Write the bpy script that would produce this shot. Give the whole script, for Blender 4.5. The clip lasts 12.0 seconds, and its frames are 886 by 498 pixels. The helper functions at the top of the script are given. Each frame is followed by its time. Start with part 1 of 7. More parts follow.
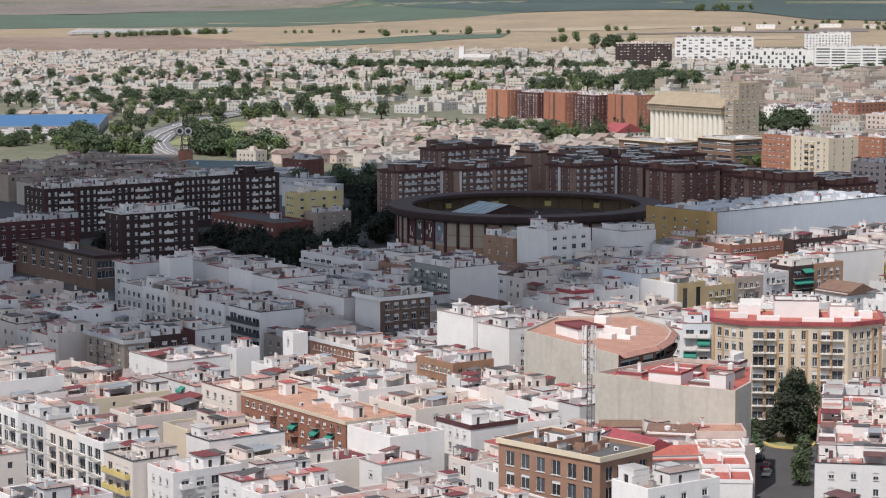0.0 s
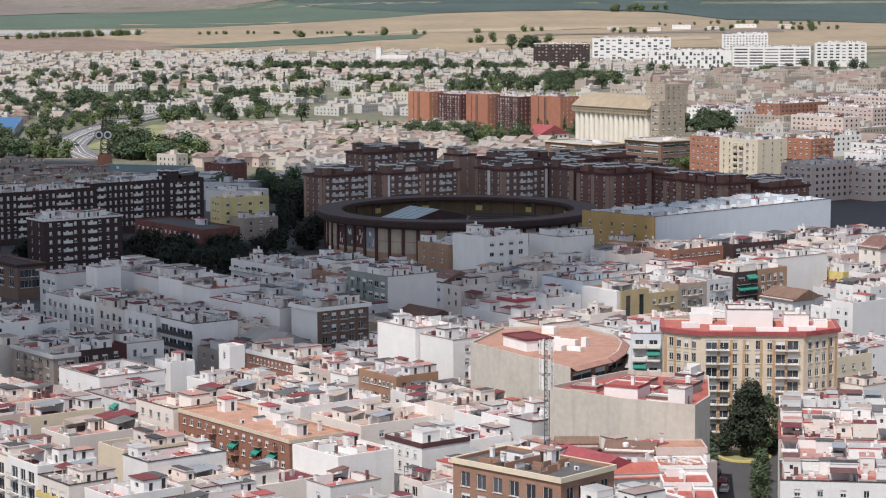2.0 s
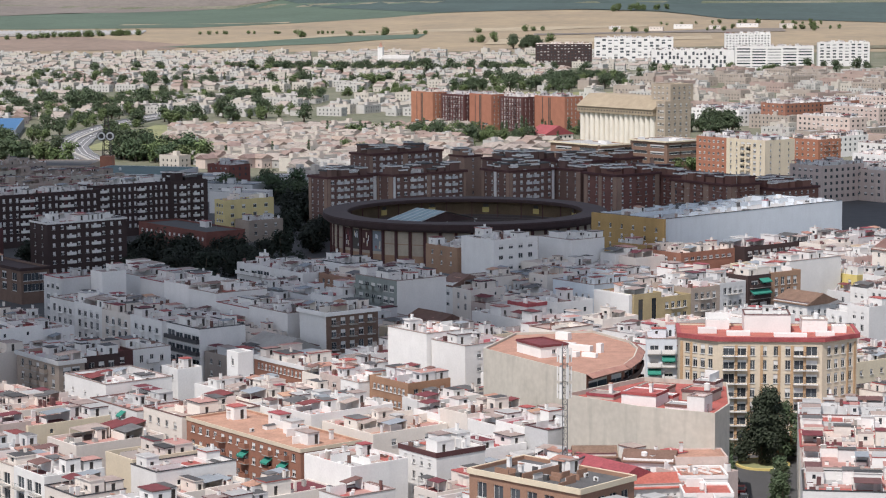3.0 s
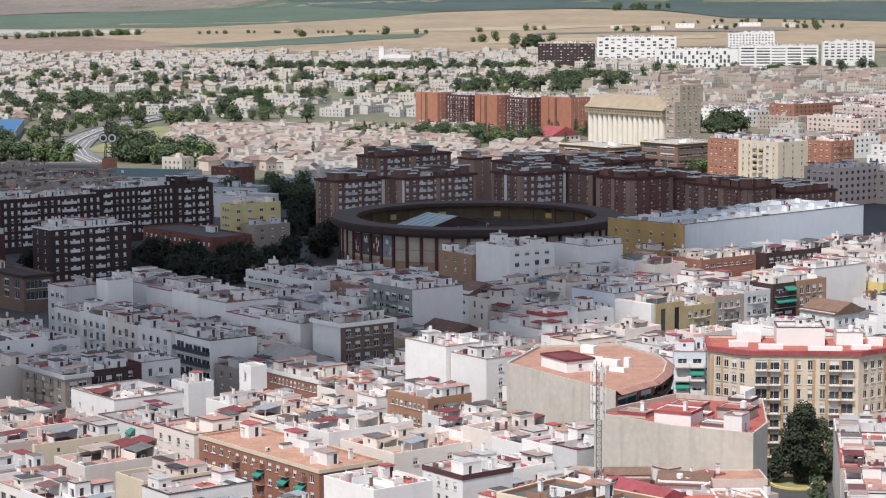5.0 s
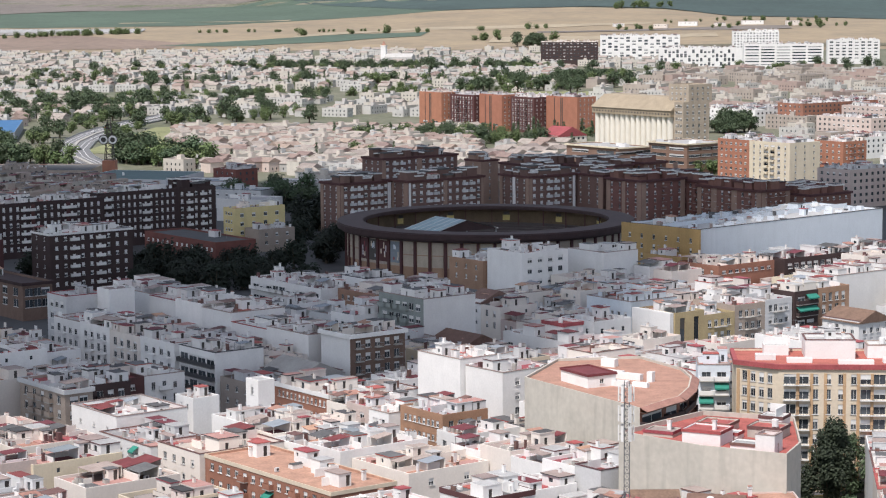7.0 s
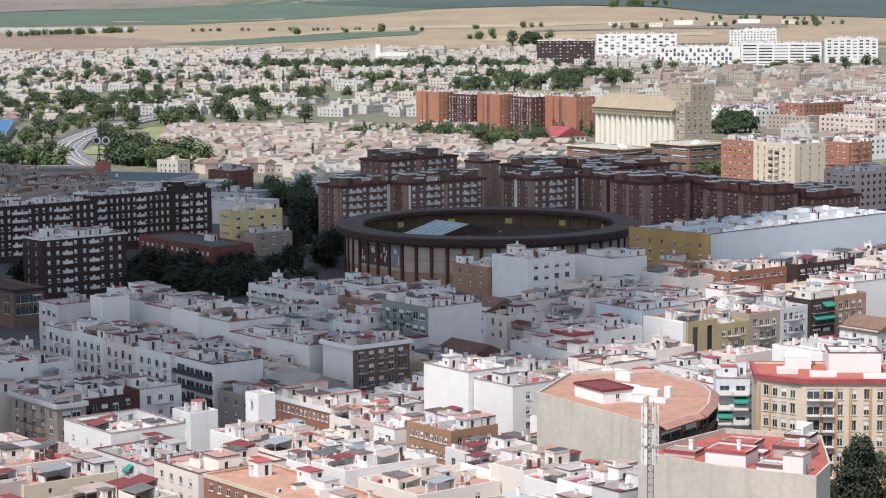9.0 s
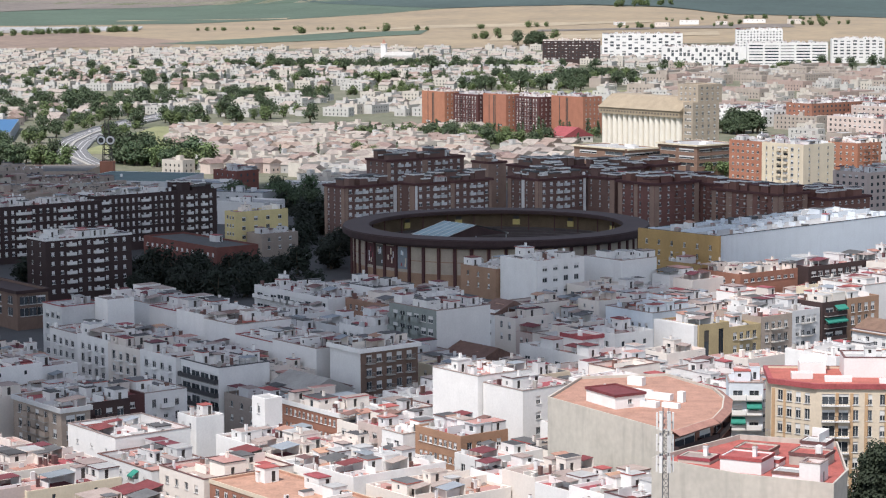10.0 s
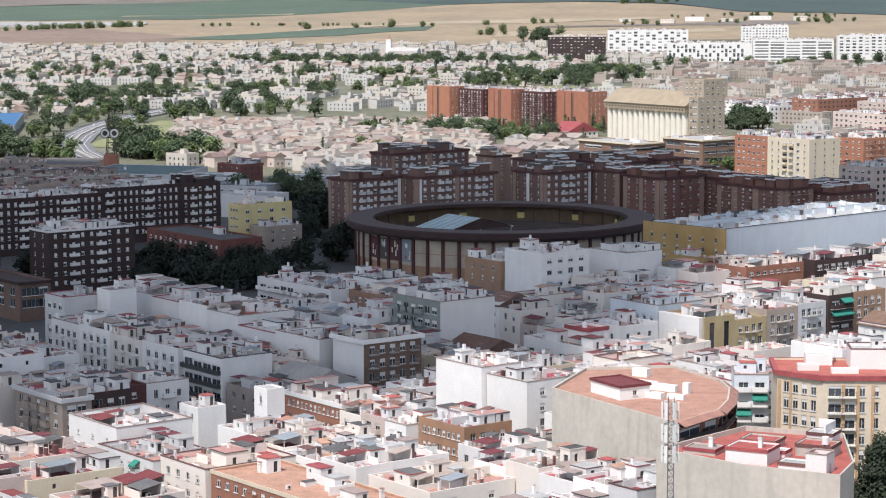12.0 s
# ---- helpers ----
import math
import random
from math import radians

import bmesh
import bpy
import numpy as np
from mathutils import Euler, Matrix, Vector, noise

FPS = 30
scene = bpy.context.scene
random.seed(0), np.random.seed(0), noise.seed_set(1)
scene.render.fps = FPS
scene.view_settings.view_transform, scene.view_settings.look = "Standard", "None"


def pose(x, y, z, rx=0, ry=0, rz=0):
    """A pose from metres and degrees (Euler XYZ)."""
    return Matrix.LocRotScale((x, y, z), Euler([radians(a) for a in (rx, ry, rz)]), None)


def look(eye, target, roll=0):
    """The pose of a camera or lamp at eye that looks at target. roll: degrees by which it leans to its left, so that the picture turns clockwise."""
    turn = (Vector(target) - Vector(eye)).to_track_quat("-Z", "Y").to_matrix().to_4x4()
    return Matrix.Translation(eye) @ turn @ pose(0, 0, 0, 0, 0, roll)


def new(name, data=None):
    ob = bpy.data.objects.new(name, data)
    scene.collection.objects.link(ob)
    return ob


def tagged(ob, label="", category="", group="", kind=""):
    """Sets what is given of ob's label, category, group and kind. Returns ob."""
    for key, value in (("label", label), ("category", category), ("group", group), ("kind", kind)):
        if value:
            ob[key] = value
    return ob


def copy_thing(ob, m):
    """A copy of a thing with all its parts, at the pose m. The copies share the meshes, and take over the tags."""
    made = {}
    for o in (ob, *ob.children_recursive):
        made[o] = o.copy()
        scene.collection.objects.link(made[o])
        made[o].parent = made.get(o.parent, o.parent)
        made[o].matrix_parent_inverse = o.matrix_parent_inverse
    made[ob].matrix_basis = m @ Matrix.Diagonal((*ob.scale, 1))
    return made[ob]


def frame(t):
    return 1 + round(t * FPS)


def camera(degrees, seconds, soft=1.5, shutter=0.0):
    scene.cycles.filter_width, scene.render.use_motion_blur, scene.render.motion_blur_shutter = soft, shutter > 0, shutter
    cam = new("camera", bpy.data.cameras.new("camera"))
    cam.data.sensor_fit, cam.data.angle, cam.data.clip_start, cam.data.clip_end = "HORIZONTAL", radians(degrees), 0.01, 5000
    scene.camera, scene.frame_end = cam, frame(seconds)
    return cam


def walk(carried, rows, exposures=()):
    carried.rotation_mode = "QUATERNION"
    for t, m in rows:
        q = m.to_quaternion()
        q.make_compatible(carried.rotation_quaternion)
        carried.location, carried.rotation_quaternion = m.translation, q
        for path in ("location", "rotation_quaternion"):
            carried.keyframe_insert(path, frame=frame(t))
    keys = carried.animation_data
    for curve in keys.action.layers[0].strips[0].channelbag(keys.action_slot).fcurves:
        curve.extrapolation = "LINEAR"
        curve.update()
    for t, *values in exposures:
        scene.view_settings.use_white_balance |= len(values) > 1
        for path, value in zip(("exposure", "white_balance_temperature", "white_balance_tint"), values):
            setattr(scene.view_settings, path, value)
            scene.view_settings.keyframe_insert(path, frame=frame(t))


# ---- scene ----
cam = camera(22.04, 12.0, soft=1.15)
PATH = [
    (0, (63.57, -862.32, 101.26), (-23.93, -72.65, 7.62), -0.14),
    (0.5, (61.15, -858.12, 101.20), (-26.02, -68.40, 7.65), -0.14),
    (1, (58.90, -853.96, 101.19), (-28.25, -64.23, 7.71), -0.14),
    (1.3, (57.77, -851.49, 101.19), (-29.38, -61.77, 7.67), -0.14),
    (1.4, (57.39, -850.67, 101.18), (-28.21, -60.78, 7.66), -0.14),
    (1.5, (57.02, -849.85, 101.18), (-25.05, -59.59, 7.65), -0.14),
    (1.6, (56.64, -849.05, 101.18), (-16.20, -57.88, 7.66), -0.13),
    (1.7, (56.26, -848.24, 101.18), (-8.12, -56.34, 7.67), -0.14),
    (1.8, (55.88, -847.44, 101.18), (-3.88, -55.17, 7.67), -0.15),
    (1.9, (55.49, -846.64, 101.18), (-2.20, -54.22, 7.68), -0.17),
    (2, (55.11, -845.83, 101.17), (-1.79, -53.35, 7.69), -0.20),
    (2.5, (53.48, -841.76, 101.17), (-3.46, -49.29, 7.64), -0.22),
    (3, (51.79, -837.55, 101.23), (-4.97, -45.08, 7.62), -0.26),
    (5, (45.65, -819.79, 101.51), (-10.36, -27.30, 7.50), -0.29),
    (5.5, (44.43, -815.18, 101.70), (-11.44, -22.72, 7.46), -0.33),
    (6, (43.35, -810.69, 101.76), (-12.53, -18.25, 7.30), -0.36),
    (6.5, (42.33, -806.13, 101.74), (-13.56, -13.70, 7.27), -0.38),
    (7, (41.33, -801.54, 101.70), (-14.64, -9.13, 7.08), -0.38),
    (9, (37.02, -782.97, 101.56), (-16.42, 9.55, 6.39), -0.37),
    (9.5, (36.15, -779.51, 101.67), (-17.29, 13.02, 6.60), -0.34),
    (10, (35.56, -776.77, 101.37), (-19.32, 15.64, 6.06), -0.30),
    (10.5, (35.31, -774.97, 101.04), (-20.59, 17.32, 5.42), -0.26),
    (11, (35.22, -774.07, 100.64), (-21.58, 18.12, 4.69), -0.21),
    (11.5, (35.38, -773.83, 100.13), (-21.68, 18.33, 4.08), -0.18),
    (12, (35.52, -773.89, 99.61), (-21.03, 18.28, 3.31), -0.15),
]
walk(cam, [(t, look(eye, target, roll)) for t, eye, target, roll in PATH],
     exposures=((0.0, -0.05, 6400, 12.4), (3.0, 0.03, 6370, 12.2), (7.0, 0.15, 6300, 11.8), (12.0, 0.25, 6220, 11.2)))

# the two edges of the cloud's shade over the town
CLOUD_NEAR = ((-330, -350), (-89, -350), (-59, -344), (-48, -330), (-31, -320), (-11, -312), (6, -296), (16, -215), (28, -158), (43, -116), (58, -78), (78, -26), (104, 5), (148, 75))
CLOUD_FAR = ((-330, 330), (-268, 325), (-166, 300), (-84, 330), (23, 284), (108, 246), (165, 185))

# ---------------------------------------------------------------- light
SUN_AZ, SUN_EL = radians(204), radians(59)      # the way to the sun, clockwise from +y, and its height
SUN_DIR = Vector((math.sin(SUN_AZ) * math.cos(SUN_EL), math.cos(SUN_AZ) * math.cos(SUN_EL), math.sin(SUN_EL)))
world = bpy.data.worlds.new("sky")
scene.world = world
world.use_nodes = True
wn = world.node_tree.nodes
sky = wn.new("ShaderNodeTexSky")
sky.sky_type, sky.sun_disc, sky.sun_elevation, sky.sun_rotation = "NISHITA", False, SUN_EL, SUN_AZ
sky.air_density, sky.dust_density = 1.0, 1.0
haze = wn.new("ShaderNodeHueSaturation")         # thin white cloud over the blue
haze.inputs["Saturation"].default_value = 0.55
world.node_tree.links.new(sky.outputs[0], haze.inputs["Color"])
world.node_tree.links.new(haze.outputs[0], wn["Background"].inputs[0])
wn["Background"].inputs[1].default_value = 0.13
sun = new("sun", bpy.data.lights.new("sun", "SUN"))
sun.data.energy, sun.data.angle, sun.data.color = 4.3, radians(0.8), (1.0, 0.935, 0.865)
sun.matrix_world = look(SUN_DIR * 100, (0, 0, 0))


# ---------------------------------------------------------------- materials
def mat(name, color, rough=0.85, vary=0.12, size=3.0, fine=0.4, bump=0.15, streak=0.0, each=0.0, metal=0.0, dirt=None):
    """A painted, plastered or mineral surface: stains at two scales, run-off streaks, a tone of its own for each object."""
    m = bpy.data.materials.new(name)
    m.use_nodes = True
    nt, n = m.node_tree, m.node_tree.nodes
    link, b = nt.links.new, nt.nodes["Principled BSDF"]
    b.inputs["Roughness"].default_value, b.inputs["Metallic"].default_value = rough, metal
    geo = n.new("ShaderNodeNewGeometry")
    big, small = n.new("ShaderNodeTexNoise"), n.new("ShaderNodeTexNoise")
    big.inputs["Scale"].default_value, small.inputs["Scale"].default_value = 1 / size, 1 / fine
    big.inputs["Detail"].default_value, small.inputs["Detail"].default_value = 4, 3
    for t in (big, small):
        link(geo.outputs["Position"], t.inputs["Vector"])
    add = n.new("ShaderNodeMath")
    add.operation = "ADD"
    link(big.outputs[0], add.inputs[0]), link(small.outputs[0], add.inputs[1])
    fac = n.new("ShaderNodeMapRange")
    fac.inputs[1].default_value, fac.inputs[2].default_value = 0.65, 1.35
    link(add.outputs[0], fac.inputs[0])
    mix = n.new("ShaderNodeMix")
    mix.data_type = "RGBA"
    c = Vector(color)
    d = Vector(dirt) if dirt else c * (1 - 2 * vary)
    mix.inputs["A"].default_value = (*d, 1)
    mix.inputs["B"].default_value = (*(min(0.85, v * (1 + vary * 0.6)) for v in c), 1)
    link(fac.outputs[0], mix.inputs["Factor"])
    out = mix.outputs["Result"]
    if streak:
        scale, run = n.new("ShaderNodeVectorMath"), n.new("ShaderNodeTexNoise")
        scale.operation = "MULTIPLY"
        scale.inputs[1].default_value = (0.42, 0.42, 0.06)
        link(geo.outputs["Position"], scale.inputs[0]), link(scale.outputs[0], run.inputs["Vector"])
        run.inputs["Scale"].default_value, run.inputs["Detail"].default_value = 1.0, 3
        ramp = n.new("ShaderNodeMapRange")
        ramp.inputs[1].default_value, ramp.inputs[2].default_value = 0.52, 0.8
        ramp.inputs[4].default_value = streak
        link(run.outputs[0], ramp.inputs[0])
        over = n.new("ShaderNodeMix")
        over.data_type = "RGBA"
        over.inputs["B"].default_value = (*(c * 0.45), 1)
        link(out, over.inputs["A"]), link(ramp.outputs[0], over.inputs["Factor"])
        out = over.outputs["Result"]
    if each:
        info, hsv, rng, hue = n.new("ShaderNodeObjectInfo"), n.new("ShaderNodeHueSaturation"), n.new("ShaderNodeMapRange"), n.new("ShaderNodeMapRange")
        rng.inputs[3].default_value, rng.inputs[4].default_value = 1 - each, 1 + each * 0.5
        hue.inputs[3].default_value, hue.inputs[4].default_value = 0.5 - each * 0.06, 0.5 + each * 0.06
        link(info.outputs["Random"], rng.inputs[0]), link(info.outputs["Random"], hue.inputs[0])
        link(rng.outputs[0], hsv.inputs["Value"]), link(hue.outputs[0], hsv.inputs["Hue"]), link(out, hsv.inputs["Color"])
        out = hsv.outputs[0]
    link(out, b.inputs["Base Color"])
    if bump:
        bp = n.new("ShaderNodeBump")
        bp.inputs["Strength"].default_value, bp.inputs["Distance"].default_value = bump, 0.05
        link(small.outputs[0], bp.inputs["Height"]), link(bp.outputs[0], b.inputs["Normal"])
    return m


def glassy(name, color, rough=0.12):
    m = bpy.data.materials.new(name)
    m.use_nodes = True
    nt, n = m.node_tree, m.node_tree.nodes
    b, info, rng, mix = nt.nodes["Principled BSDF"], n.new("ShaderNodeObjectInfo"), n.new("ShaderNodeMapRange"), n.new("ShaderNodeMix")
    mix.data_type = "RGBA"
    mix.inputs["A"].default_value, mix.inputs["B"].default_value = (*color, 1), (*(v * 2.6 + 0.02 for v in color), 1)
    nt.links.new(info.outputs["Random"], mix.inputs["Factor"])
    nt.links.new(mix.outputs["Result"], b.inputs["Base Color"])
    b.inputs["Roughness"].default_value, b.inputs["IOR"].default_value = rough, 1.5
    return m


WHITE = mat("white_render", (0.80, 0.785, 0.765), vary=0.05, size=4, bump=0.08, streak=0.13, each=0.12)
WARM = mat("warm_white_render", (0.78, 0.715, 0.65), vary=0.05, size=5, bump=0.08, streak=0.12, each=0.14)
GREYW = mat("grey_white_render", (0.66, 0.66, 0.66), vary=0.06, size=4, bump=0.08, streak=0.2, each=0.15)
BEIGE = mat("beige_render", (0.52, 0.485, 0.425), vary=0.09, size=9, fine=1.2, streak=0.5, each=0.08)
CREAM = mat("cream_render", (0.70, 0.61, 0.46), vary=0.06, size=5, streak=0.2, each=0.06)
YELLOW = mat("yellow_render", (0.66, 0.53, 0.20), vary=0.08, size=5, streak=0.2, each=0.1)
OCHRE = mat("ochre_render", (0.46, 0.305, 0.125), vary=0.1, size=6, streak=0.25)
PINK = mat("pink_render", (0.62, 0.51, 0.46), vary=0.08, size=5, streak=0.2, each=0.14)
BLUEW = mat("pale_blue_render", (0.68, 0.725, 0.77), vary=0.05, size=6, streak=0.18)
BROWN = mat("brown_brick", (0.058, 0.035, 0.034), vary=0.14, size=4, fine=0.25, streak=0.2, each=0.12)
TAN = mat("tan_brick", (0.37, 0.225, 0.15), vary=0.12, size=4, fine=0.25, streak=0.2, each=0.12)
MAROON = mat("maroon_brick", (0.105, 0.042, 0.042), vary=0.14, size=4, fine=0.25, streak=0.15, each=0.12)
BRICK = mat("orange_brick", (0.42, 0.185, 0.115), vary=0.12, size=4, fine=0.25, streak=0.15, each=0.06)
REDROOF = mat("red_terrace_paint", (0.40, 0.095, 0.092), vary=0.2, size=2.5, bump=0.2, each=0.25)
TERRA = mat("terracotta_tiles", (0.47, 0.265, 0.195), vary=0.2, size=2.5, bump=0.25, each=0.22)
PALE = mat("pale_terrace_tiles", (0.37, 0.295, 0.265), vary=0.14, size=2.5, each=0.2)
GREYROOF = mat("grey_roof_felt", (0.13, 0.128, 0.13), vary=0.2, size=3, each=0.35)
WHITEROOF = mat("whitewashed_roof", (0.43, 0.425, 0.42), vary=0.14, size=2.5, each=0.15)
METALROOF = mat("sheet_metal_roof", (0.27, 0.30, 0.33), rough=0.75, vary=0.12, size=5, metal=0.05, each=0.2)
COPING = mat("dull_brown_coping", (0.19, 0.10, 0.09), vary=0.2, size=1.5, each=0.35)
SLATE = mat("dark_grey_coping", (0.08, 0.078, 0.082), vary=0.2, size=1.5, each=0.35)
DARKROOF = mat("dark_roof_band", (0.055, 0.03, 0.03), vary=0.2, size=4)
BLUEROOF = mat("blue_sheet_roof", (0.05, 0.15, 0.31), rough=0.85, vary=0.1, size=8)
GREEN_AWN = mat("green_awning", (0.03, 0.22, 0.165), vary=0.1, size=1)
CONCRETE = mat("concrete", (0.42, 0.40, 0.37), vary=0.12, size=4, streak=0.3, each=0.1)
DOORM = mat("dark_door", (0.07, 0.06, 0.055), rough=0.6, vary=0.1, size=1, each=0.4)
STEEL = mat("galvanised_steel", (0.42, 0.43, 0.44), rough=0.45, vary=0.1, size=1, metal=0.7)
GLASS = glassy("window_glass", (0.025, 0.03, 0.035))
SHUT = mat("window_frame_paint", (0.72, 0.71, 0.69), rough=0.5, vary=0.05, size=1)
BARK = mat("bark", (0.10, 0.075, 0.05), vary=0.2, size=0.6)
LEAF = mat("foliage", (0.15, 0.205, 0.075), rough=0.7, vary=0.3, size=1.6, fine=0.5, bump=0, each=0.3)
MASTM = mat("weathered_mast_steel", (0.17, 0.17, 0.175), rough=0.6, vary=0.15, size=1, metal=0.2)
GREENI = mat("dark_green_ironwork", (0.03, 0.075, 0.06), rough=0.5, vary=0.15, size=1)
OFFWHITE = mat("weathered_white_render", (0.57, 0.555, 0.525), vary=0.1, size=4, streak=0.2, each=0.25)
# near-black leaves: the shade round the bullring is put into the colour
LEAF_SHADED = mat("shade_darkened_foliage", (0.02, 0.03, 0.018), rough=0.8, vary=0.3, size=1.6, fine=0.5, bump=0, each=0.3)
LEAF_MID = mat("evergreen_foliage", (0.04, 0.058, 0.03), rough=0.8, vary=0.3, size=1.6, fine=0.5, bump=0, each=0.3)
LEAF_DARK = mat("dark_foliage", (0.085, 0.125, 0.06), rough=0.7, vary=0.3, size=1.6, fine=0.5, bump=0, each=0.3)
ASPHALT = mat("asphalt", (0.075, 0.075, 0.078), vary=0.15, size=6, fine=0.3)
CITYGROUND = mat("dusty_ground", (0.185, 0.17, 0.13), vary=0.25, size=60, fine=6, dirt=(0.07, 0.09, 0.04))
STRAW = mat("straw_field", (0.30, 0.235, 0.15), vary=0.22, size=130, fine=18, bump=0, dirt=(0.21, 0.17, 0.12))
DRY = mat("dry_tan_field", (0.19, 0.165, 0.145), vary=0.16, size=140, fine=14, bump=0)
# crop greens, darkened: cloud shade over the far fields is part of the colour
CROP = mat("green_crop_field", (0.085, 0.125, 0.088), vary=0.16, size=120, fine=12, bump=0)
SHADEDCROP = mat("shaded_blue_green_crop", (0.055, 0.085, 0.078), vary=0.2, size=150, fine=14, bump=0)
GRASS = mat("dry_grass", (0.26, 0.27, 0.13), vary=0.2, size=20, fine=2)
ARENA = mat("arena_sand", (0.42, 0.30, 0.16), vary=0.1, size=6)
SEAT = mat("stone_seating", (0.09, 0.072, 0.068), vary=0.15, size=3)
TENT = mat("translucent_roof_sheet", (0.25, 0.37, 0.41), rough=0.4, vary=0.16, size=4, fine=1)
CLOUDM = mat("cloud", (0.8, 0.8, 0.8), vary=0.02, size=60, bump=0)


# ---------------------------------------------------------------- helpers
class Mesh:
    """Collects quads and boxes, each with a material."""

    def __init__(self):
        self.v, self.f, self.m, self.mats = [], [], [], []

    def face(self, pts, material):
        if material not in self.mats:
            self.mats.append(material)
        n = len(self.v)
        self.v += [tuple(p) for p in pts]
        self.f.append(tuple(range(n, n + len(pts))))
        self.m.append(self.mats.index(material))

    def box(self, x0, x1, y0, y1, z0, z1, material, top=None, bottom=True):
        a, b, c, d = (x0, y0), (x1, y0), (x1, y1), (x0, y1)
        for p, q in ((a, b), (b, c), (c, d), (d, a)):
            self.face([(*p, z0), (*q, z0), (*q, z1), (*p, z1)], material)
        self.face([(*a, z1), (*b, z1), (*c, z1), (*d, z1)], top or material)
        if bottom:
            self.face([(*d, z0), (*c, z0), (*b, z0), (*a, z0)], material)
        return self

    def prism(self, profile, x0, x1, material):
        """A profile of (y, z), drawn out along x."""
        k = len(profile)
        for i in range(k):
            (y0, z0), (y1, z1) = profile[i], profile[(i + 1) % k]
            self.face([(x0, y0, z0), (x1, y0, z0), (x1, y1, z1), (x0, y1, z1)], material)
        self.face([(x0, y, z) for y, z in profile], material)
        self.face([(x1, y, z) for y, z in reversed(profile)], material)
        return self

    def tube(self, p, q, r0, r1, material, sides=6, cap=True):
        p, q = Vector(p), Vector(q)
        turn = (q - p).to_track_quat("Z", "Y")
        rings = [[c + turn @ Vector((r * math.cos(a), r * math.sin(a), 0)) for a in (2 * math.pi * i / sides for i in range(sides))] for c, r in ((p, r0), (q, r1))]
        for i in range(sides):
            j = (i + 1) % sides
            self.face([rings[0][i], rings[0][j], rings[1][j], rings[1][i]], material)
        if cap:
            self.face(rings[1], material)
        return self

    def shell(self, plan, z0, z1, material, tops):
        """Upright walls round a plan, with one set of points, and a top in quads."""
        n, k = len(self.v), len(plan)
        self.face([(*p, z0) for p in plan] + [(*p, z1) for p in plan], material)
        self.f.pop()
        self.m.pop()
        i_m = self.mats.index(material)
        faces = [(n + i, n + (i + 1) % k, n + k + (i + 1) % k, n + k + i) for i in range(k)] + [tuple(n + k + i for i in q) for q in tops]
        self.f += faces
        self.m += [i_m] * len(faces)

    def railing(self, x0, x1, y, z0, z1, n, material):
        """A flat railing: bars that share the points of their top rail."""
        base, zt = len(self.v), z1 - 0.07
        xs = [x0 + (x1 - 0.04 - x0) * i / n + d for i in range(n + 1) for d in (0, 0.04)]
        self.face([(x, y, z) for x in xs for z in (z0, zt, z1)], material)
        self.f.pop()
        self.m.pop()
        i_m = self.mats.index(material)
        for i in range(len(xs) - 1):
            p, q = base + 3 * i, base + 3 * i + 3
            faces = [(p + 1, q + 1, q + 2, p + 2)] + ([(p, q, q + 1, p + 1)] if i % 2 == 0 else [])
            self.f += faces
            self.m += [i_m] * len(faces)

    def panel(self, o, along, inward, width, z0, z1, holes, material, depth=0.22):
        """An upright wall face from o, with openings (x0, x1, z0, z1) that have reveals."""
        o, along, inward = Vector(o), Vector(along), Vector(inward)
        xs = sorted({0, width, *(h[0] for h in holes), *(h[1] for h in holes)})
        zs = sorted({z0, z1, *(h[2] for h in holes), *(h[3] for h in holes)})
        up = Vector((0, 0, 1))
        at = lambda x, z, d=0.0: o + along * x + up * z + inward * d
        for xa, xb in zip(xs, xs[1:]):
            low = None
            for za, zb in zip(zs, zs[1:]):
                xm, zm = (xa + xb) / 2, (za + zb) / 2
                if any(h[0] < xm < h[1] and h[2] < zm < h[3] for h in holes):
                    if low is not None:
                        self.face([at(xa, low), at(xb, low), at(xb, za), at(xa, za)], material)
                    low = None
                elif low is None:
                    low = za
            if low is not None:
                self.face([at(xa, low), at(xb, low), at(xb, z1), at(xa, z1)], material)
        for a, b, c, d in holes:
            for p, q in (((a, c), (b, c)), ((b, c), (b, d)), ((b, d), (a, d)), ((a, d), (a, c))):
                self.face([at(*p), at(*q), at(*q, depth), at(*p, depth)], material)

    def data(self, name):
        me = bpy.data.meshes.new(name)
        me.from_pydata(self.v, [], self.f)
        for m in self.mats:
            me.materials.append(m)
        me.polygons.foreach_set("material_index", self.m)
        me.update()
        return me


def part(name, mesh, parent, label="", place=None):
    """One mesh (a Mesh or shared data) as an object under a thing or a part."""
    ob = new(name, mesh.data(name) if isinstance(mesh, Mesh) else mesh)
    ob.parent = parent
    if place is not None:
        ob.matrix_basis = place
    if label:
        ob["label"] = label
    return ob


def thing(name, m, label, category, group="", kind=""):
    ob = new(name)
    ob.empty_display_size = 0.5
    ob.matrix_basis = m
    return tagged(ob, label, category, group, kind)


def setting(name, mesh, label, category, m=None):
    ob = new(name, mesh.data(name))
    if m is not None:
        ob.matrix_basis = m
    return tagged(ob, label, category, "", "structure")


GRID = -48.5                                     # the turn of the street grid
CU, SU = math.cos(radians(GRID)), math.sin(radians(GRID))


def xy(u, v):
    """Street-grid metres to the world's."""
    return u * CU - v * SU, u * SU + v * CU


SHARED = {}


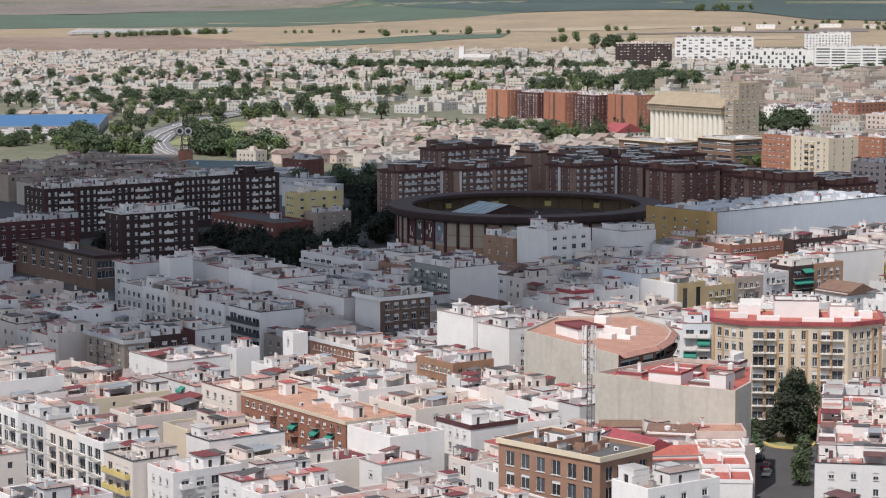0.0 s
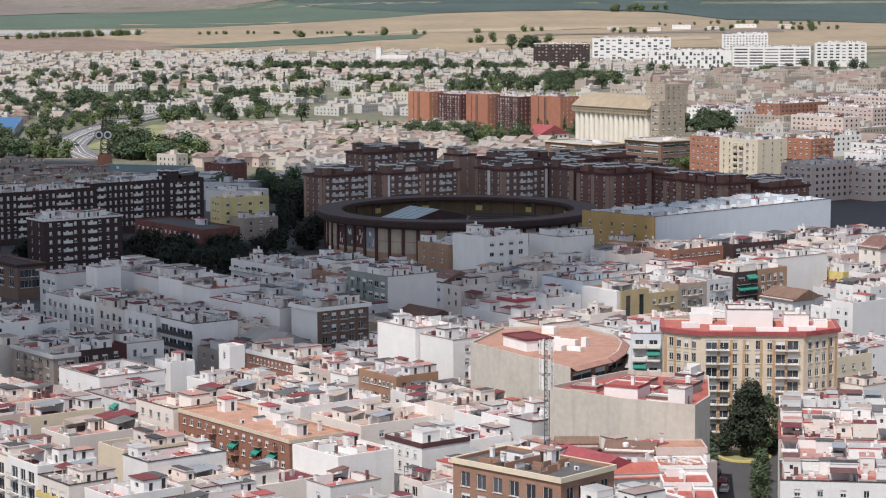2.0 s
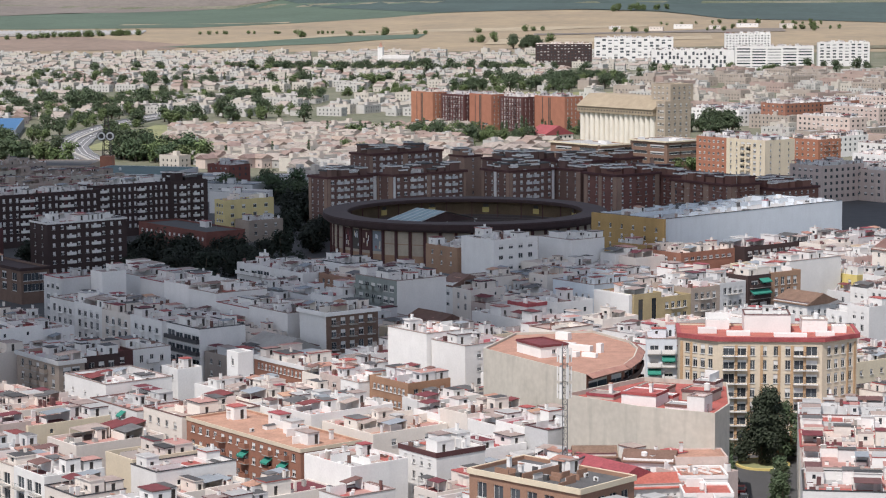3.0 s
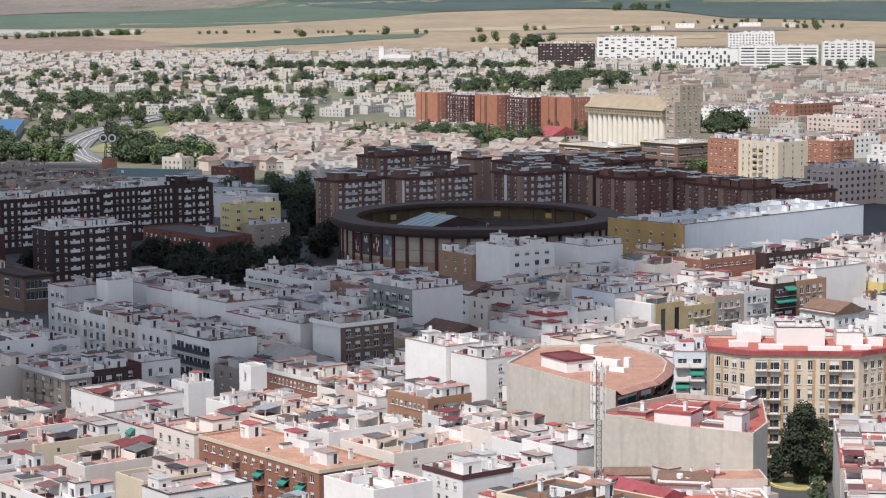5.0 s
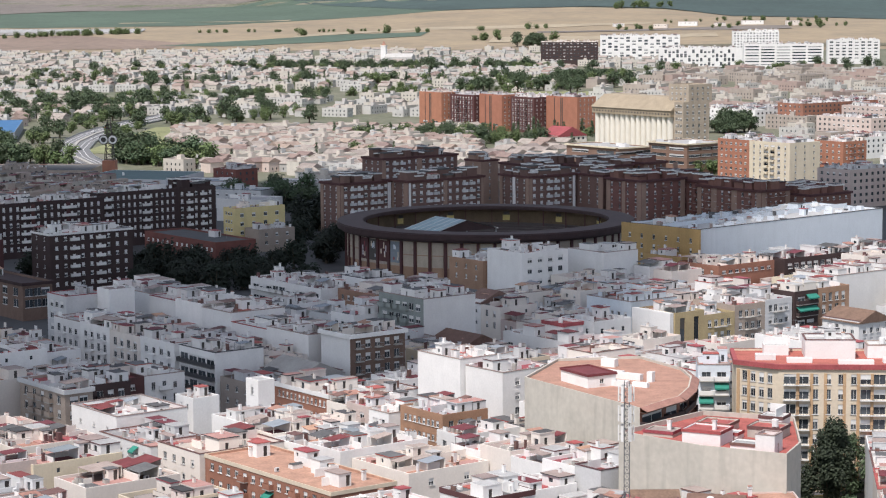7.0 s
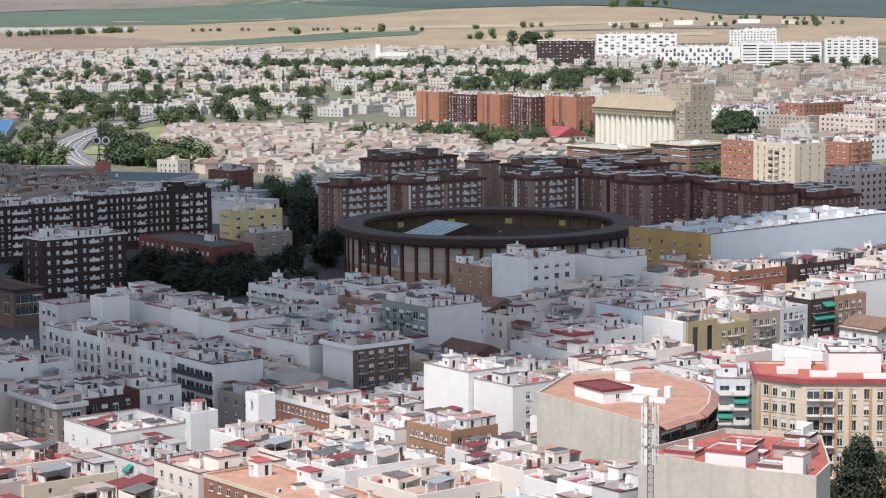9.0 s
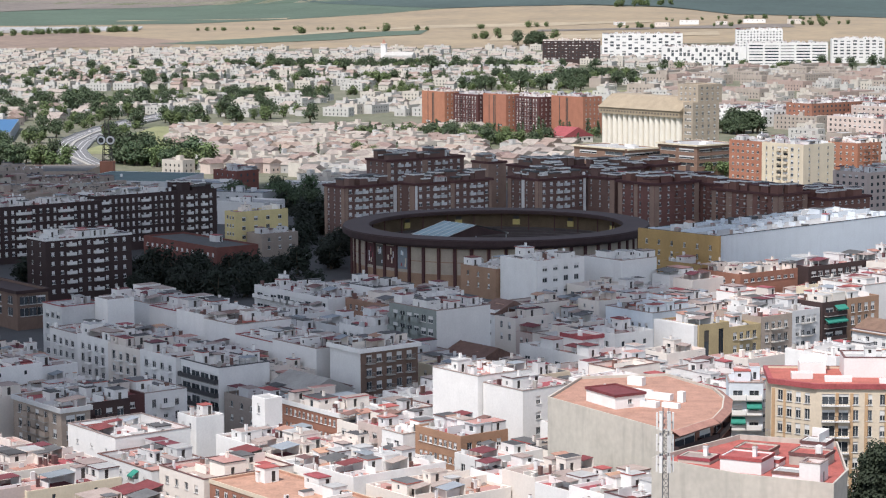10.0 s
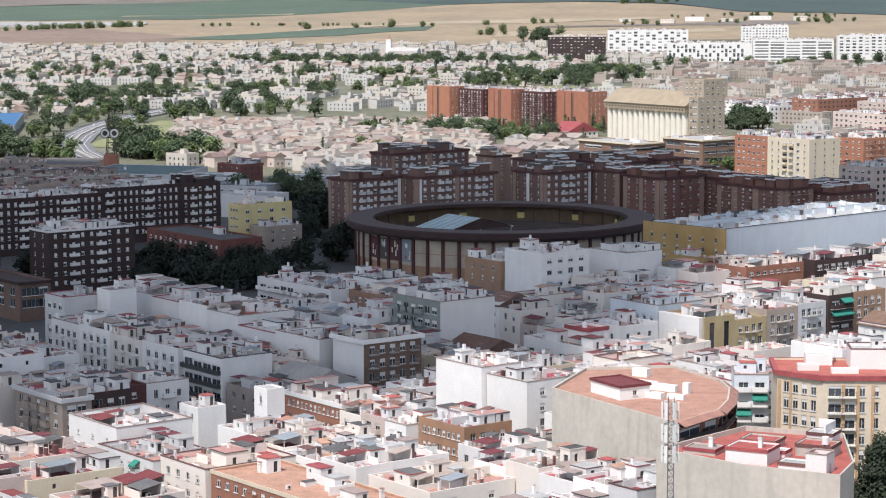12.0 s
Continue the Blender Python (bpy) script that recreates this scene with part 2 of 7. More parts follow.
def window_mesh(w, h, sill=True, shutter=0.0, frame_m=None):
    key = (round(w, 2), round(h, 2), sill, shutter, frame_m)
    if key not in SHARED:
        fm = frame_m or SHUT
        m = Mesh()
        m.box(-w / 2, w / 2, 0.02, 0.05, 0, h, GLASS)
        e = 0.06
        for a, b, c, d in ((-w / 2, -w / 2 + e, 0, h), (w / 2 - e, w / 2, 0, h), (-w / 2, w / 2, 0, e), (-w / 2, w / 2, h - e, h), (-e / 2, e / 2, e, h - e)):
            m.box(a, b, -0.03, 0.02, c, d, fm)
        if shutter:
            m.box(-w / 2 + e, w / 2 - e, -0.05, -0.01, h * (1 - shutter), h - e, fm)
        if sill:
            m.box(-w / 2 - 0.1, w / 2 + 0.1, -0.32, 0.0, -0.09, -0.0, fm)
        SHARED[key] = m.data("window")
    return SHARED[key]


def balcony_mesh(w, deep, solid, material, rail_m):
    key = ("balcony", round(w, 1), deep, solid, material, rail_m)
    if key not in SHARED:
        m = Mesh()
        m.box(-w / 2, w / 2, -deep, 0.0, -0.18, 0, material)
        a, b, o = w / 2, w / 2 - 0.1, deep - 0.1
        if solid:
            plan = [(-a, 0.0), (-a, -deep), (a, -deep), (a, 0.0), (b, 0.0), (b, -o), (-b, -o), (-b, 0.0)]
            m.shell(plan, 0, 0.95, rail_m, [(0, 1, 6, 7), (1, 2, 5, 6), (2, 3, 4, 5)])
        else:
            n = max(3, int(w / 0.3))
            m.railing(-a, a, -deep, 0.0, 1.02, n, rail_m)
        SHARED[key] = m.data("balcony")
    return SHARED[key]


def awning_mesh(w):
    key = ("awning", round(w, 1))
    if key not in SHARED:
        SHARED[key] = Mesh().prism([(0, 2.2), (-1.4, 1.3), (-1.4, 1.0), (-1.34, 1.0), (-1.34, 1.26), (0, 2.1)], -w / 2, w / 2, GREEN_AWN).data("awning")
    return SHARED[key]


def stair_house_mesh(w, d, h, wall_m, roof_m, seed):
    key = ("stair", w, d, h, wall_m, roof_m, seed)
    if key not in SHARED:
        m = Mesh()
        rnd = random.Random(seed)
        hole = [(w * 0.5, w * 0.5 + 0.85, 0.05, min(2.0, h - 0.15))] if w * 0.5 + 0.85 < d else [(d - 1.1, d - 0.25, 0.05, min(2.0, h - 0.15))]
        side = [(d * 0.3, d * 0.3 + 0.6, 1.1, 1.8)] if rnd.random() < 0.6 else []
        m.panel((0, 0, 0), (1, 0, 0), (0, 1, 0), w, 0, h, side, wall_m)
        m.panel((w, 0, 0), (0, 1, 0), (-1, 0, 0), d, 0, h, hole if d > 2 else [], wall_m)
        m.panel((w, d, 0), (-1, 0, 0), (0, -1, 0), w, 0, h, [], wall_m)
        m.panel((0, d, 0), (0, -1, 0), (1, 0, 0), d, 0, h, [], wall_m)
        m.box(0.15, w - 0.15, 0.15, d - 0.15, h - 0.06, h - 0.02, roof_m)
        m.box(-0.1, w + 0.1, -0.1, d + 0.1, h - 0.001, h + 0.14, wall_m if rnd.random() < 0.5 else roof_m, top=roof_m)
        m.box(0.2, w - 0.3, 0.2, 0.24, 1.0, 1.9, DOORM)
        SHARED[key] = m.data("stair_house")
    return SHARED[key]


def small_mesh(kind, material=None):
    key = (kind, material)
    if key not in SHARED:
        m = Mesh()
        if kind == "chimney":
            m.box(-0.35, 0.35, -0.3, 0.3, 0, 1.5, material)
            m.box(-0.45, 0.45, -0.4, 0.4, 1.5, 1.62, material)
            m.box(-0.28, 0.28, -0.24, 0.24, 1.62, 1.85, material)
            m.box(-0.42, 0.42, -0.36, 0.36, 1.85, 1.95, TERRA)
        elif kind == "tank":
            m.tube((0, 0, 0.25), (0, 0, 1.45), 0.6, 0.6, material, 10)
            m.tube((0, 0, 1.45), (0, 0, 1.6), 0.6, 0.2, material, 10)
            for s in (-0.4, 0.4):
                m.box(s - 0.06, s + 0.06, -0.5, 0.5, 0, 0.25, CONCRETE)
        elif kind == "cooler":
            m.box(-0.45, 0.45, -0.17, 0.17, 0.12, 0.8, material)
            m.tube((0.1, -0.17, 0.46), (0.1, -0.19, 0.46), 0.27, 0.25, DOORM, 10)
            for s in (-0.35, 0.3):
                m.box(s, s + 0.05, -0.17, 0.17, 0, 0.12, STEEL)
        elif kind == "antenna":
            m.tube((0, 0, 0), (0, 0, 3.2), 0.03, 0.025, STEEL, 4)
            m.box(-0.7, 0.7, -0.015, 0.015, 2.9, 2.93, STEEL)
            for x in (-0.65, -0.4, -0.15, 0.1, 0.35, 0.6):
                m.box(x, x + 0.02, -0.3, 0.3, 2.9, 2.93, STEEL)
        elif kind == "shed":
            m.box(-1.5, 1.5, -1.1, 1.1, 0, 2.0, material, bottom=False)
            m.prism([(-1.3, 1.95), (1.25, 2.35), (1.25, 2.45), (-1.3, 2.05)], -1.65, 1.65, TERRA)
            m.box(0.2, 1.0, -1.14, -1.1, 0.05, 1.85, DOORM)
        elif kind == "wall":
            m.box(-2.6, 2.6, -0.1, 0.1, 0, 1.5, material)
            m.box(2.4, 2.6, 0.1, 2.8, 0, 1.5, material)
        elif kind == "lid":
            m.box(-1.1, 1.1, -0.8, 0.8, 0, 0.75, material)
            m.prism([(-0.85, 0.75), (0.85, 0.75), (0.0, 1.05)], -1.15, 1.15, GREYROOF)
        SHARED[key] = m.data(kind)
    return SHARED[key]


def bays(width, cols, w, edge=1.2):
    """The middles of evenly set openings along a face."""
    if cols <= 0:
        return []
    step = (width - 2 * edge) / cols
    return [edge + step * (i + 0.5) for i in range(cols)]


def face_openings(width, top, spec):
    """Openings of one face: rows from the top down, with the columns' middles."""
    if not spec:
        return []
    w, h, pitch, first = spec.get("w", 1.2), spec.get("h", 1.3), spec.get("pitch", 3.0), spec.get("first", 0.9)
    out = []
    for r in range(spec["rows"]):
        head = top - first - r * pitch
        if head - h < 0.5:
            break
        for c, x in enumerate(bays(width, spec["cols"], w, spec.get("edge", 1.0))):
            if not spec.get("stagger") or (c * 7 + r * 5 + c // 3) % 3:
                out.append((c, r, x, head - h, spec.get("wide", {}).get(c, w), h))
    return out


def roofscape(W, D, h, t, wall, roof, rnd, dull=False):
    """What stands on a flat roof: patches of floor, roof rooms with doors under thin slabs, low walls, lean-tos, ducts."""
    m = Mesh()
    plain = (WHITE, WARM, GREYW, BLUEW)
    light = TANL if dull else wall if wall in plain else rnd.choice((WHITE, WHITE, WARM, GREYW))
    nx, ny = max(1, round((W - 0.6) / rnd.uniform(3.4, 4.8))), max(1, round((D - 0.6) / rnd.uniform(3.2, 4.6)))
    cut = lambda s, n: [t + 0.02 + (s - 2 * t - 0.04) * (i + (0 if i in (0, n) else rnd.uniform(-0.25, 0.25))) / n for i in range(n + 1)]
    xs, ys = cut(W, nx), cut(D, ny)
    for i in range(nx):
        for j in range(ny):
            x0, x1, y0, y1 = xs[i], xs[i + 1], ys[j], ys[j + 1]
            floor = rnd.choice((roof, roof, roof, REDROOF, MAROONR, PALE, PALE, WHITEROOF, GREYROOF, PINKR, PINKR))
            if floor is not roof:
                m.box(x0, x1, y0, y1, h, h + rnd.uniform(0.02, 0.3), floor, bottom=False)
            k = rnd.random()
            if k < 0.16 and x1 - x0 > 2 and y1 - y0 > 2:
                a, b = x0 + rnd.uniform(0, 0.8), y0 + rnd.uniform(0.1, 0.9)
                w, d, z = x1 - a - 0.05, y1 - b - 0.05, rnd.choice((2.1, 2.2, 2.3, 2.5, 2.8))
                door = [(d * 0.3, d * 0.3 + 0.8, 0.31, 1.95)] if rnd.random() < 0.9 else []
                pane = [(w * 0.35, w * 0.35 + rnd.choice((0.6, 0.7, 1.2)), rnd.choice((0.35, 1.0)), 1.8)] if rnd.random() < 0.65 else []
                m.panel((a, b, h), (1, 0, 0), (0, 1, 0), w, 0, z, pane, light)
                m.panel((a + w, b, h), (0, 1, 0), (-1, 0, 0), d, 0, z, door, light)
                m.panel((a + w, b + d, h), (-1, 0, 0), (0, -1, 0), w, 0, z, [], light)
                m.panel((a, b + d, h), (0, -1, 0), (1, 0, 0), d, 0, z, [], light)
                for p, q, e, f in door:
                    m.face([(a + w - 0.2, b + p, h + e), (a + w - 0.2, b + q, h + e), (a + w - 0.2, b + q, h + f), (a + w - 0.2, b + p, h + f)], DOORM)
                for p, q, e, f in pane:
                    m.face([(a + p, b + 0.2, h + e), (a + q, b + 0.2, h + e), (a + q, b + 0.2, h + f), (a + p, b + 0.2, h + f)], GLASS)
                e = rnd.choice((0.05, 0.12, 0.25))
                m.box(a - e, a + w + min(e, 0.1), b - e, b + d + min(e, 0.1), h + z, h + z + 0.2, rnd.choice((COPING, SLATE, REDROOF, light, light, light, light)), top=rnd.choice((GREYROOF, SLATE, PALE, PALE, WHITEROOF, WHITEROOF, MAROONR, PINKR)))
                if rnd.random() < 0.5:
                    p, q = rnd.uniform(a + 0.3, a + w - 0.9), rnd.uniform(b + 0.2, b + d - 0.8)
                    m.box(p, p + 0.55, q, q + 0.45, h + z + 0.2, h + z + rnd.uniform(0.7, 1.5), light, top=COPING)
            elif k < 0.25 and x1 - x0 > 1.5:
                z0, z1 = rnd.uniform(1.7, 2.0), rnd.uniform(2.0, 2.4)
                m.prism([(y0 + 0.3, h + z0), (y1 - 0.2, h + z1), (y1 - 0.2, h + z1 + 0.07), (y0 + 0.3, h + z0 + 0.07)], x0 + 0.2, x1 - 0.2, rnd.choice((GREYROOF, METALROOF, COPING, PALE, MAROONR)))
                for x in (x0 + 0.3, x1 - 0.4):
                    m.box(x, x + 0.1, y0 + 0.35, y0 + 0.45, h, h + z0, rnd.choice((light, STEEL)))
                m.box(x0 + 0.2, x1 - 0.2, y1 - 0.35, y1 - 0.2, h, h + z1 - 0.03, light)
            else:
                for _ in range(rnd.choice((1, 1, 2, 3))):
                    q, r, z = rnd.uniform(0.35, 1.2), rnd.uniform(0.35, 0.9), rnd.choice((0.4, 0.6, 0.8, 1.1, 1.7))
                    p, s = rnd.uniform(x0 + 0.1, max(x0 + 0.2, x1 - q - 0.2)), rnd.uniform(y0 + 0.1, max(y0 + 0.2, y1 - r - 0.2))
                    m.box(p, p + q, s, s + r, h, h + z, rnd.choice((light, light, SHUT, GREYW, CONCRETE, COPING)), top=rnd.choice((light, COPING, GREYROOF)))
            z = rnd.choice((0.8, 1.0, 1.3, 1.7))
            top = rnd.choice((light, light, light, COPING, SLATE))
            if rnd.random() < 0.5 and i < nx - 1:
                m.box(x1 - 0.08, x1 + 0.08, y0, y1, h, h + z, light, top=top)
            if rnd.random() < 0.35 and j:
                m.box(x0, x1, y0 - 0.08, y0 + 0.08, h, h + z * 0.9, light, top=top)
    return m


def building(u0, u1, v0, v1, h, wall, roof, label, front=None, side=None, parapet=0.6, name="apartment_building", category="apartment building",
             group="", stairs=1, clutter=2, divide=0, seed=1, m=None, cap=None, rim=None, base=0.0, eave=0.0, pitched=None, join=False, steps_m=None, front_m=None, bare=False):
    """A flat-roofed house: walls with openings on the two sides that face the walk, parapet, terrace, stair houses, chimneys.
    u runs along the front face, v into the depth."""
    rnd = random.Random(seed)
    W, D = u1 - u0, v1 - v0
    place = m if m is not None else pose(*xy(u0, v0), 0, 0, 0, GRID)
    ob = thing(name, place, label, category, group)
    wallm, t, top = Mesh(), 0.25, h + parapet
    fo, so = face_openings(W, h, front), face_openings(D, h, side)
    hole = lambda o: [(x - w / 2, x + w / 2, z, z + k) for _, _, x, z, w, k in o]
    wallm.panel((0, 0, 0), (1, 0, 0), (0, 1, 0), W, base, top, hole(fo), front_m or wall)
    wallm.panel((W, 0, 0), (0, 1, 0), (-1, 0, 0), D, base, top, hole(so), wall)
    wallm.panel((W, D, 0), (-1, 0, 0), (0, -1, 0), W, base, top, [], wall)
    wallm.panel((0, D, 0), (0, -1, 0), (1, 0, 0), D, base, top, [], wall)
    rimm = rim or wall
    for x0, x1, y0, y1 in ((0, W, 0, t), (0, W, D - t, D), (0, t, t, D - t), (W - t, W, t, D - t)):
        wallm.face([(x0, y0, top), (x1, y0, top), (x1, y1, top), (x0, y1, top)], rimm)
    edge_m = rnd.choice((COPING, SLATE, PALE, PALE, REDROOF, wall, wall, wall, wall)) if wall in (WHITE, WARM, GREYW, BLUEW) and parapet > 0.5 and not cap else None
    if edge_m and edge_m is not wall:
        for x0, x1, y0, y1 in ((-0.06, W + 0.06, -0.06, t + 0.05), (-0.06, W + 0.06, D - t - 0.05, D + 0.06), (-0.06, t + 0.05, t + 0.05, D - t - 0.05), (W - t - 0.05, W + 0.06, t + 0.05, D - t - 0.05)):
            wallm.box(x0, x1, y0, y1, top + 0.003, top + 0.17, edge_m)
    if parapet > 0.05:
        wallm.face([(t, t, h), (t, t, top), (W - t, t, top), (W - t, t, h)], rimm)
        wallm.face([(W - t, D - t, h), (W - t, D - t, top), (t, D - t, top), (t, D - t, h)], rimm)
        wallm.face([(W - t, t, h), (W - t, t, top), (W - t, D - t, top), (W - t, D - t, h)], rimm)
        wallm.face([(t, D - t, h), (t, D - t, top), (t, t, top), (t, t, h)], rimm)
    part("wall", wallm, ob)
    part("roof", Mesh().box(t, W - t, t, D - t, h - 0.3, h, roof), ob)
    if steps_m:
        for i in range(int(W * D / 22)):
            a, b, q = rnd.uniform(2.4, 5.5), rnd.uniform(2.4, 5.5), rnd.uniform(1.4, 3.8)
            x, y = rnd.uniform(0.4, max(0.5, W - a - 0.4)), rnd.uniform(0.4, max(0.5, D - b - 0.4))
            part("roof_storey", Mesh().box(x, x + a, y, y + b, h + 0.003 * i, h + q, wall).box(x - 0.35, x + a + 0.35, y - 0.35, y + b + 0.35, h + q + 0.002, h + q + 0.55, rnd.choice((WHITE, WHITE, WHITE, GREYW, steps_m)), top=rnd.choice((SLATE, GREYROOF, steps_m))), ob)
    if pitched:
        part("tiled_roof", Mesh().prism([(-0.4, h + 0.1), (D / 2, h + D * 0.24), (D + 0.4, h + 0.1), (D + 0.4, h - 0.1), (-0.4, h - 0.1)], -0.35, W + 0.35, pitched), ob, "brown tiled pitched roof")
    if cap:
        e = eave
        cm = Mesh()
        for x0, x1, y0, y1 in ((-e, W + e, -e, 0.02), (-e, W + e, D - 0.02, D + e), (-e, 0.02, 0.02, D - 0.02), (W - 0.02, W + e, 0.02, D - 0.02)):
            cm.box(x0, x1, y0, y1, h - 0.25, top + 0.08, cap)
        part("cornice", cm, ob)
    turn = {0: pose(0, 0, 0), 1: pose(W, 0, 0, 0, 0, 90)}
    if join and (fo or so):
        gm = Mesh()
        for _, _, x, z, w, k in fo:
            gm.box(x - w / 2, x + w / 2, 0.17, 0.21, z, z + k, GLASS)
            gm.box(x - 0.04, x + 0.04, 0.12, 0.17, z, z + k, SHUT)
            if rnd.random() < 0.4:
                gm.box(x - w / 2, x + w / 2, 0.11, 0.16, z + k * 0.5, z + k, SHUT)
        for _, _, x, z, w, k in so:
            gm.box(W - 0.21, W - 0.17, x - w / 2, x + w / 2, z, z + k, GLASS)
        part("glazing", gm, ob)["kind"] = "stuff"
        fo, so = [], []
    for which, o, spec in ((0, fo, front), (1, so, side)):
        if not spec:
            continue
        bal, awn, sh = spec.get("balcony", ()), spec.get("awning", ()), spec.get("shutter", 0.5)
        for c, r, x, z, w, k in o:
            s = rnd.choice((0.0, 0.25, sh, sh) if sh < 0.8 else (sh, sh, sh, 0.4))
            part("window", window_mesh(w, k, c not in bal, s, spec.get("frame")), ob, place=turn[which] @ pose(x, 0.17, z))
            if c in bal:
                part("balcony", balcony_mesh(spec.get("bw", w + 1.0), spec.get("deep", 1.0), spec.get("solid", True), spec.get("slab", CONCRETE), spec.get("rail", wall)), ob,
                     place=turn[which] @ pose(x, 0.0, z - 0.05))
            if (c, r) in awn:
                part("awning", awning_mesh(spec.get("bw", w + 1.0)), ob, "green canvas awning", place=turn[which] @ pose(x, -0.06, z + 0.2))
    for which, spec in ((0, front), (1, side)):
        for x0, x1, bm_ in (spec or {}).get("bands", ()):
            part("pilaster", Mesh().box(x0, x1, -0.12, -0.003, base, h - 0.3, bm_), ob, place=turn[which])
    if W > 5 and D > 5 and not pitched and not steps_m and not base and not bare and name not in ("long_block", "warehouse", "office_block", "brick_hall", "silo_tower", "street_front"):
        part("roof_terrace", roofscape(W, D, h, t, wall, roof, rnd, group == "tan blocks"), ob)["kind"] = "stuff"
        stairs, clutter = min(stairs, 1), min(clutter, 2)
    elif divide and W > 6 and D > 6:
        dm = Mesh()
        for i in range(1, divide + 1):
            x = W * i / (divide + 1) + rnd.uniform(-0.8, 0.8)
            dm.box(x - 0.1, x + 0.1, t, D - t, h, h + rnd.uniform(0.9, 1.5), wall, top=edge_m or wall)
        for i in range(int(W * D / 22)):
            x, y, z = rnd.uniform(0.6, W - 4.5), rnd.uniform(0.6, D - 3.6), rnd.uniform(0.5, 1.5)
            kind = rnd.random()
            if kind < 0.45:
                dm.box(x, x + rnd.uniform(2, 3.8), y, y + 0.18, h, h + z, wall, top=edge_m or wall)
            elif kind < 0.75:
                dm.box(x, x + 0.18, y, y + rnd.uniform(1.8, 3), h, h + z, wall, top=edge_m or wall)
            else:
                q = rnd.uniform(0.6, 1.5)
                dm.box(x, x + q * 1.3, y, y + q, h, h + z, rnd.choice((wall, GREYROOF, PALE, SHUT)), top=rnd.choice((REDROOF, GREYROOF, WHITEROOF)))
        part("terrace_wall", dm, ob)["kind"] = "stuff"
    for i in range(stairs):
        w, d, k = rnd.choice(((2.4, 2.2, 2.15), (3.2, 2.4, 2.25), (2.1, 2.1, 2.1), (4.4, 2.6, 2.3), (3.0, 3.0, 2.6)))
        if W < w + 1 or D < d + 1:
            continue
        x = (W - w) * (i + 0.5) / stairs + rnd.uniform(-0.15, 0.15) * (W - w) / stairs
        y = rnd.uniform(0.35, 0.95) * (D - d - 0.6) + 0.3
        sh = part("stair_house", stair_house_mesh(w, d, k, wall if wall in (WHITE, WARM, GREYW, BLUEW) else WHITE, rnd.choice((REDROOF, GREYROOF, WHITEROOF, PALE)), rnd.randint(0, 2)), ob,
             place=pose(min(max(x, 0.3), W - w - 0.3), y, h))
        if d > 2:
            if "door" not in SHARED:
                SHARED["door"] = Mesh().box(-0.02, 0.02, 0, 0.85, 0.05, 2.02, DOORM).box(0.02, 0.05, 0.7, 0.78, 0.95, 1.05, STEEL).data("door")
            part("door", SHARED["door"], sh, place=pose(w - 0.16, w * 0.5 if w * 0.5 + 0.85 < d else d - 1.1, 0))
    for i in range(clutter):
        kind = rnd.choice(("chimney", "chimney", "chimney", "tank", "cooler", "lid", "antenna", "shed", "wall", "wall"))
        part({"tank": "water_tank", "lid": "skylight", "cooler": "air_conditioner", "wall": "terrace_wall"}.get(kind, kind), small_mesh(kind, WHITE if kind != "cooler" else SHUT), ob,
             place=pose(rnd.uniform(2.9, max(3, W - 2.9)) if kind in ("wall", "shed") else rnd.uniform(1.3, W - 1.3), rnd.uniform(3.0, max(3.1, D - 3.0)) if kind in ("wall", "shed") else rnd.uniform(1.2, D - 1.2), h, 0, 0, rnd.choice((0, 90))))
    return ob


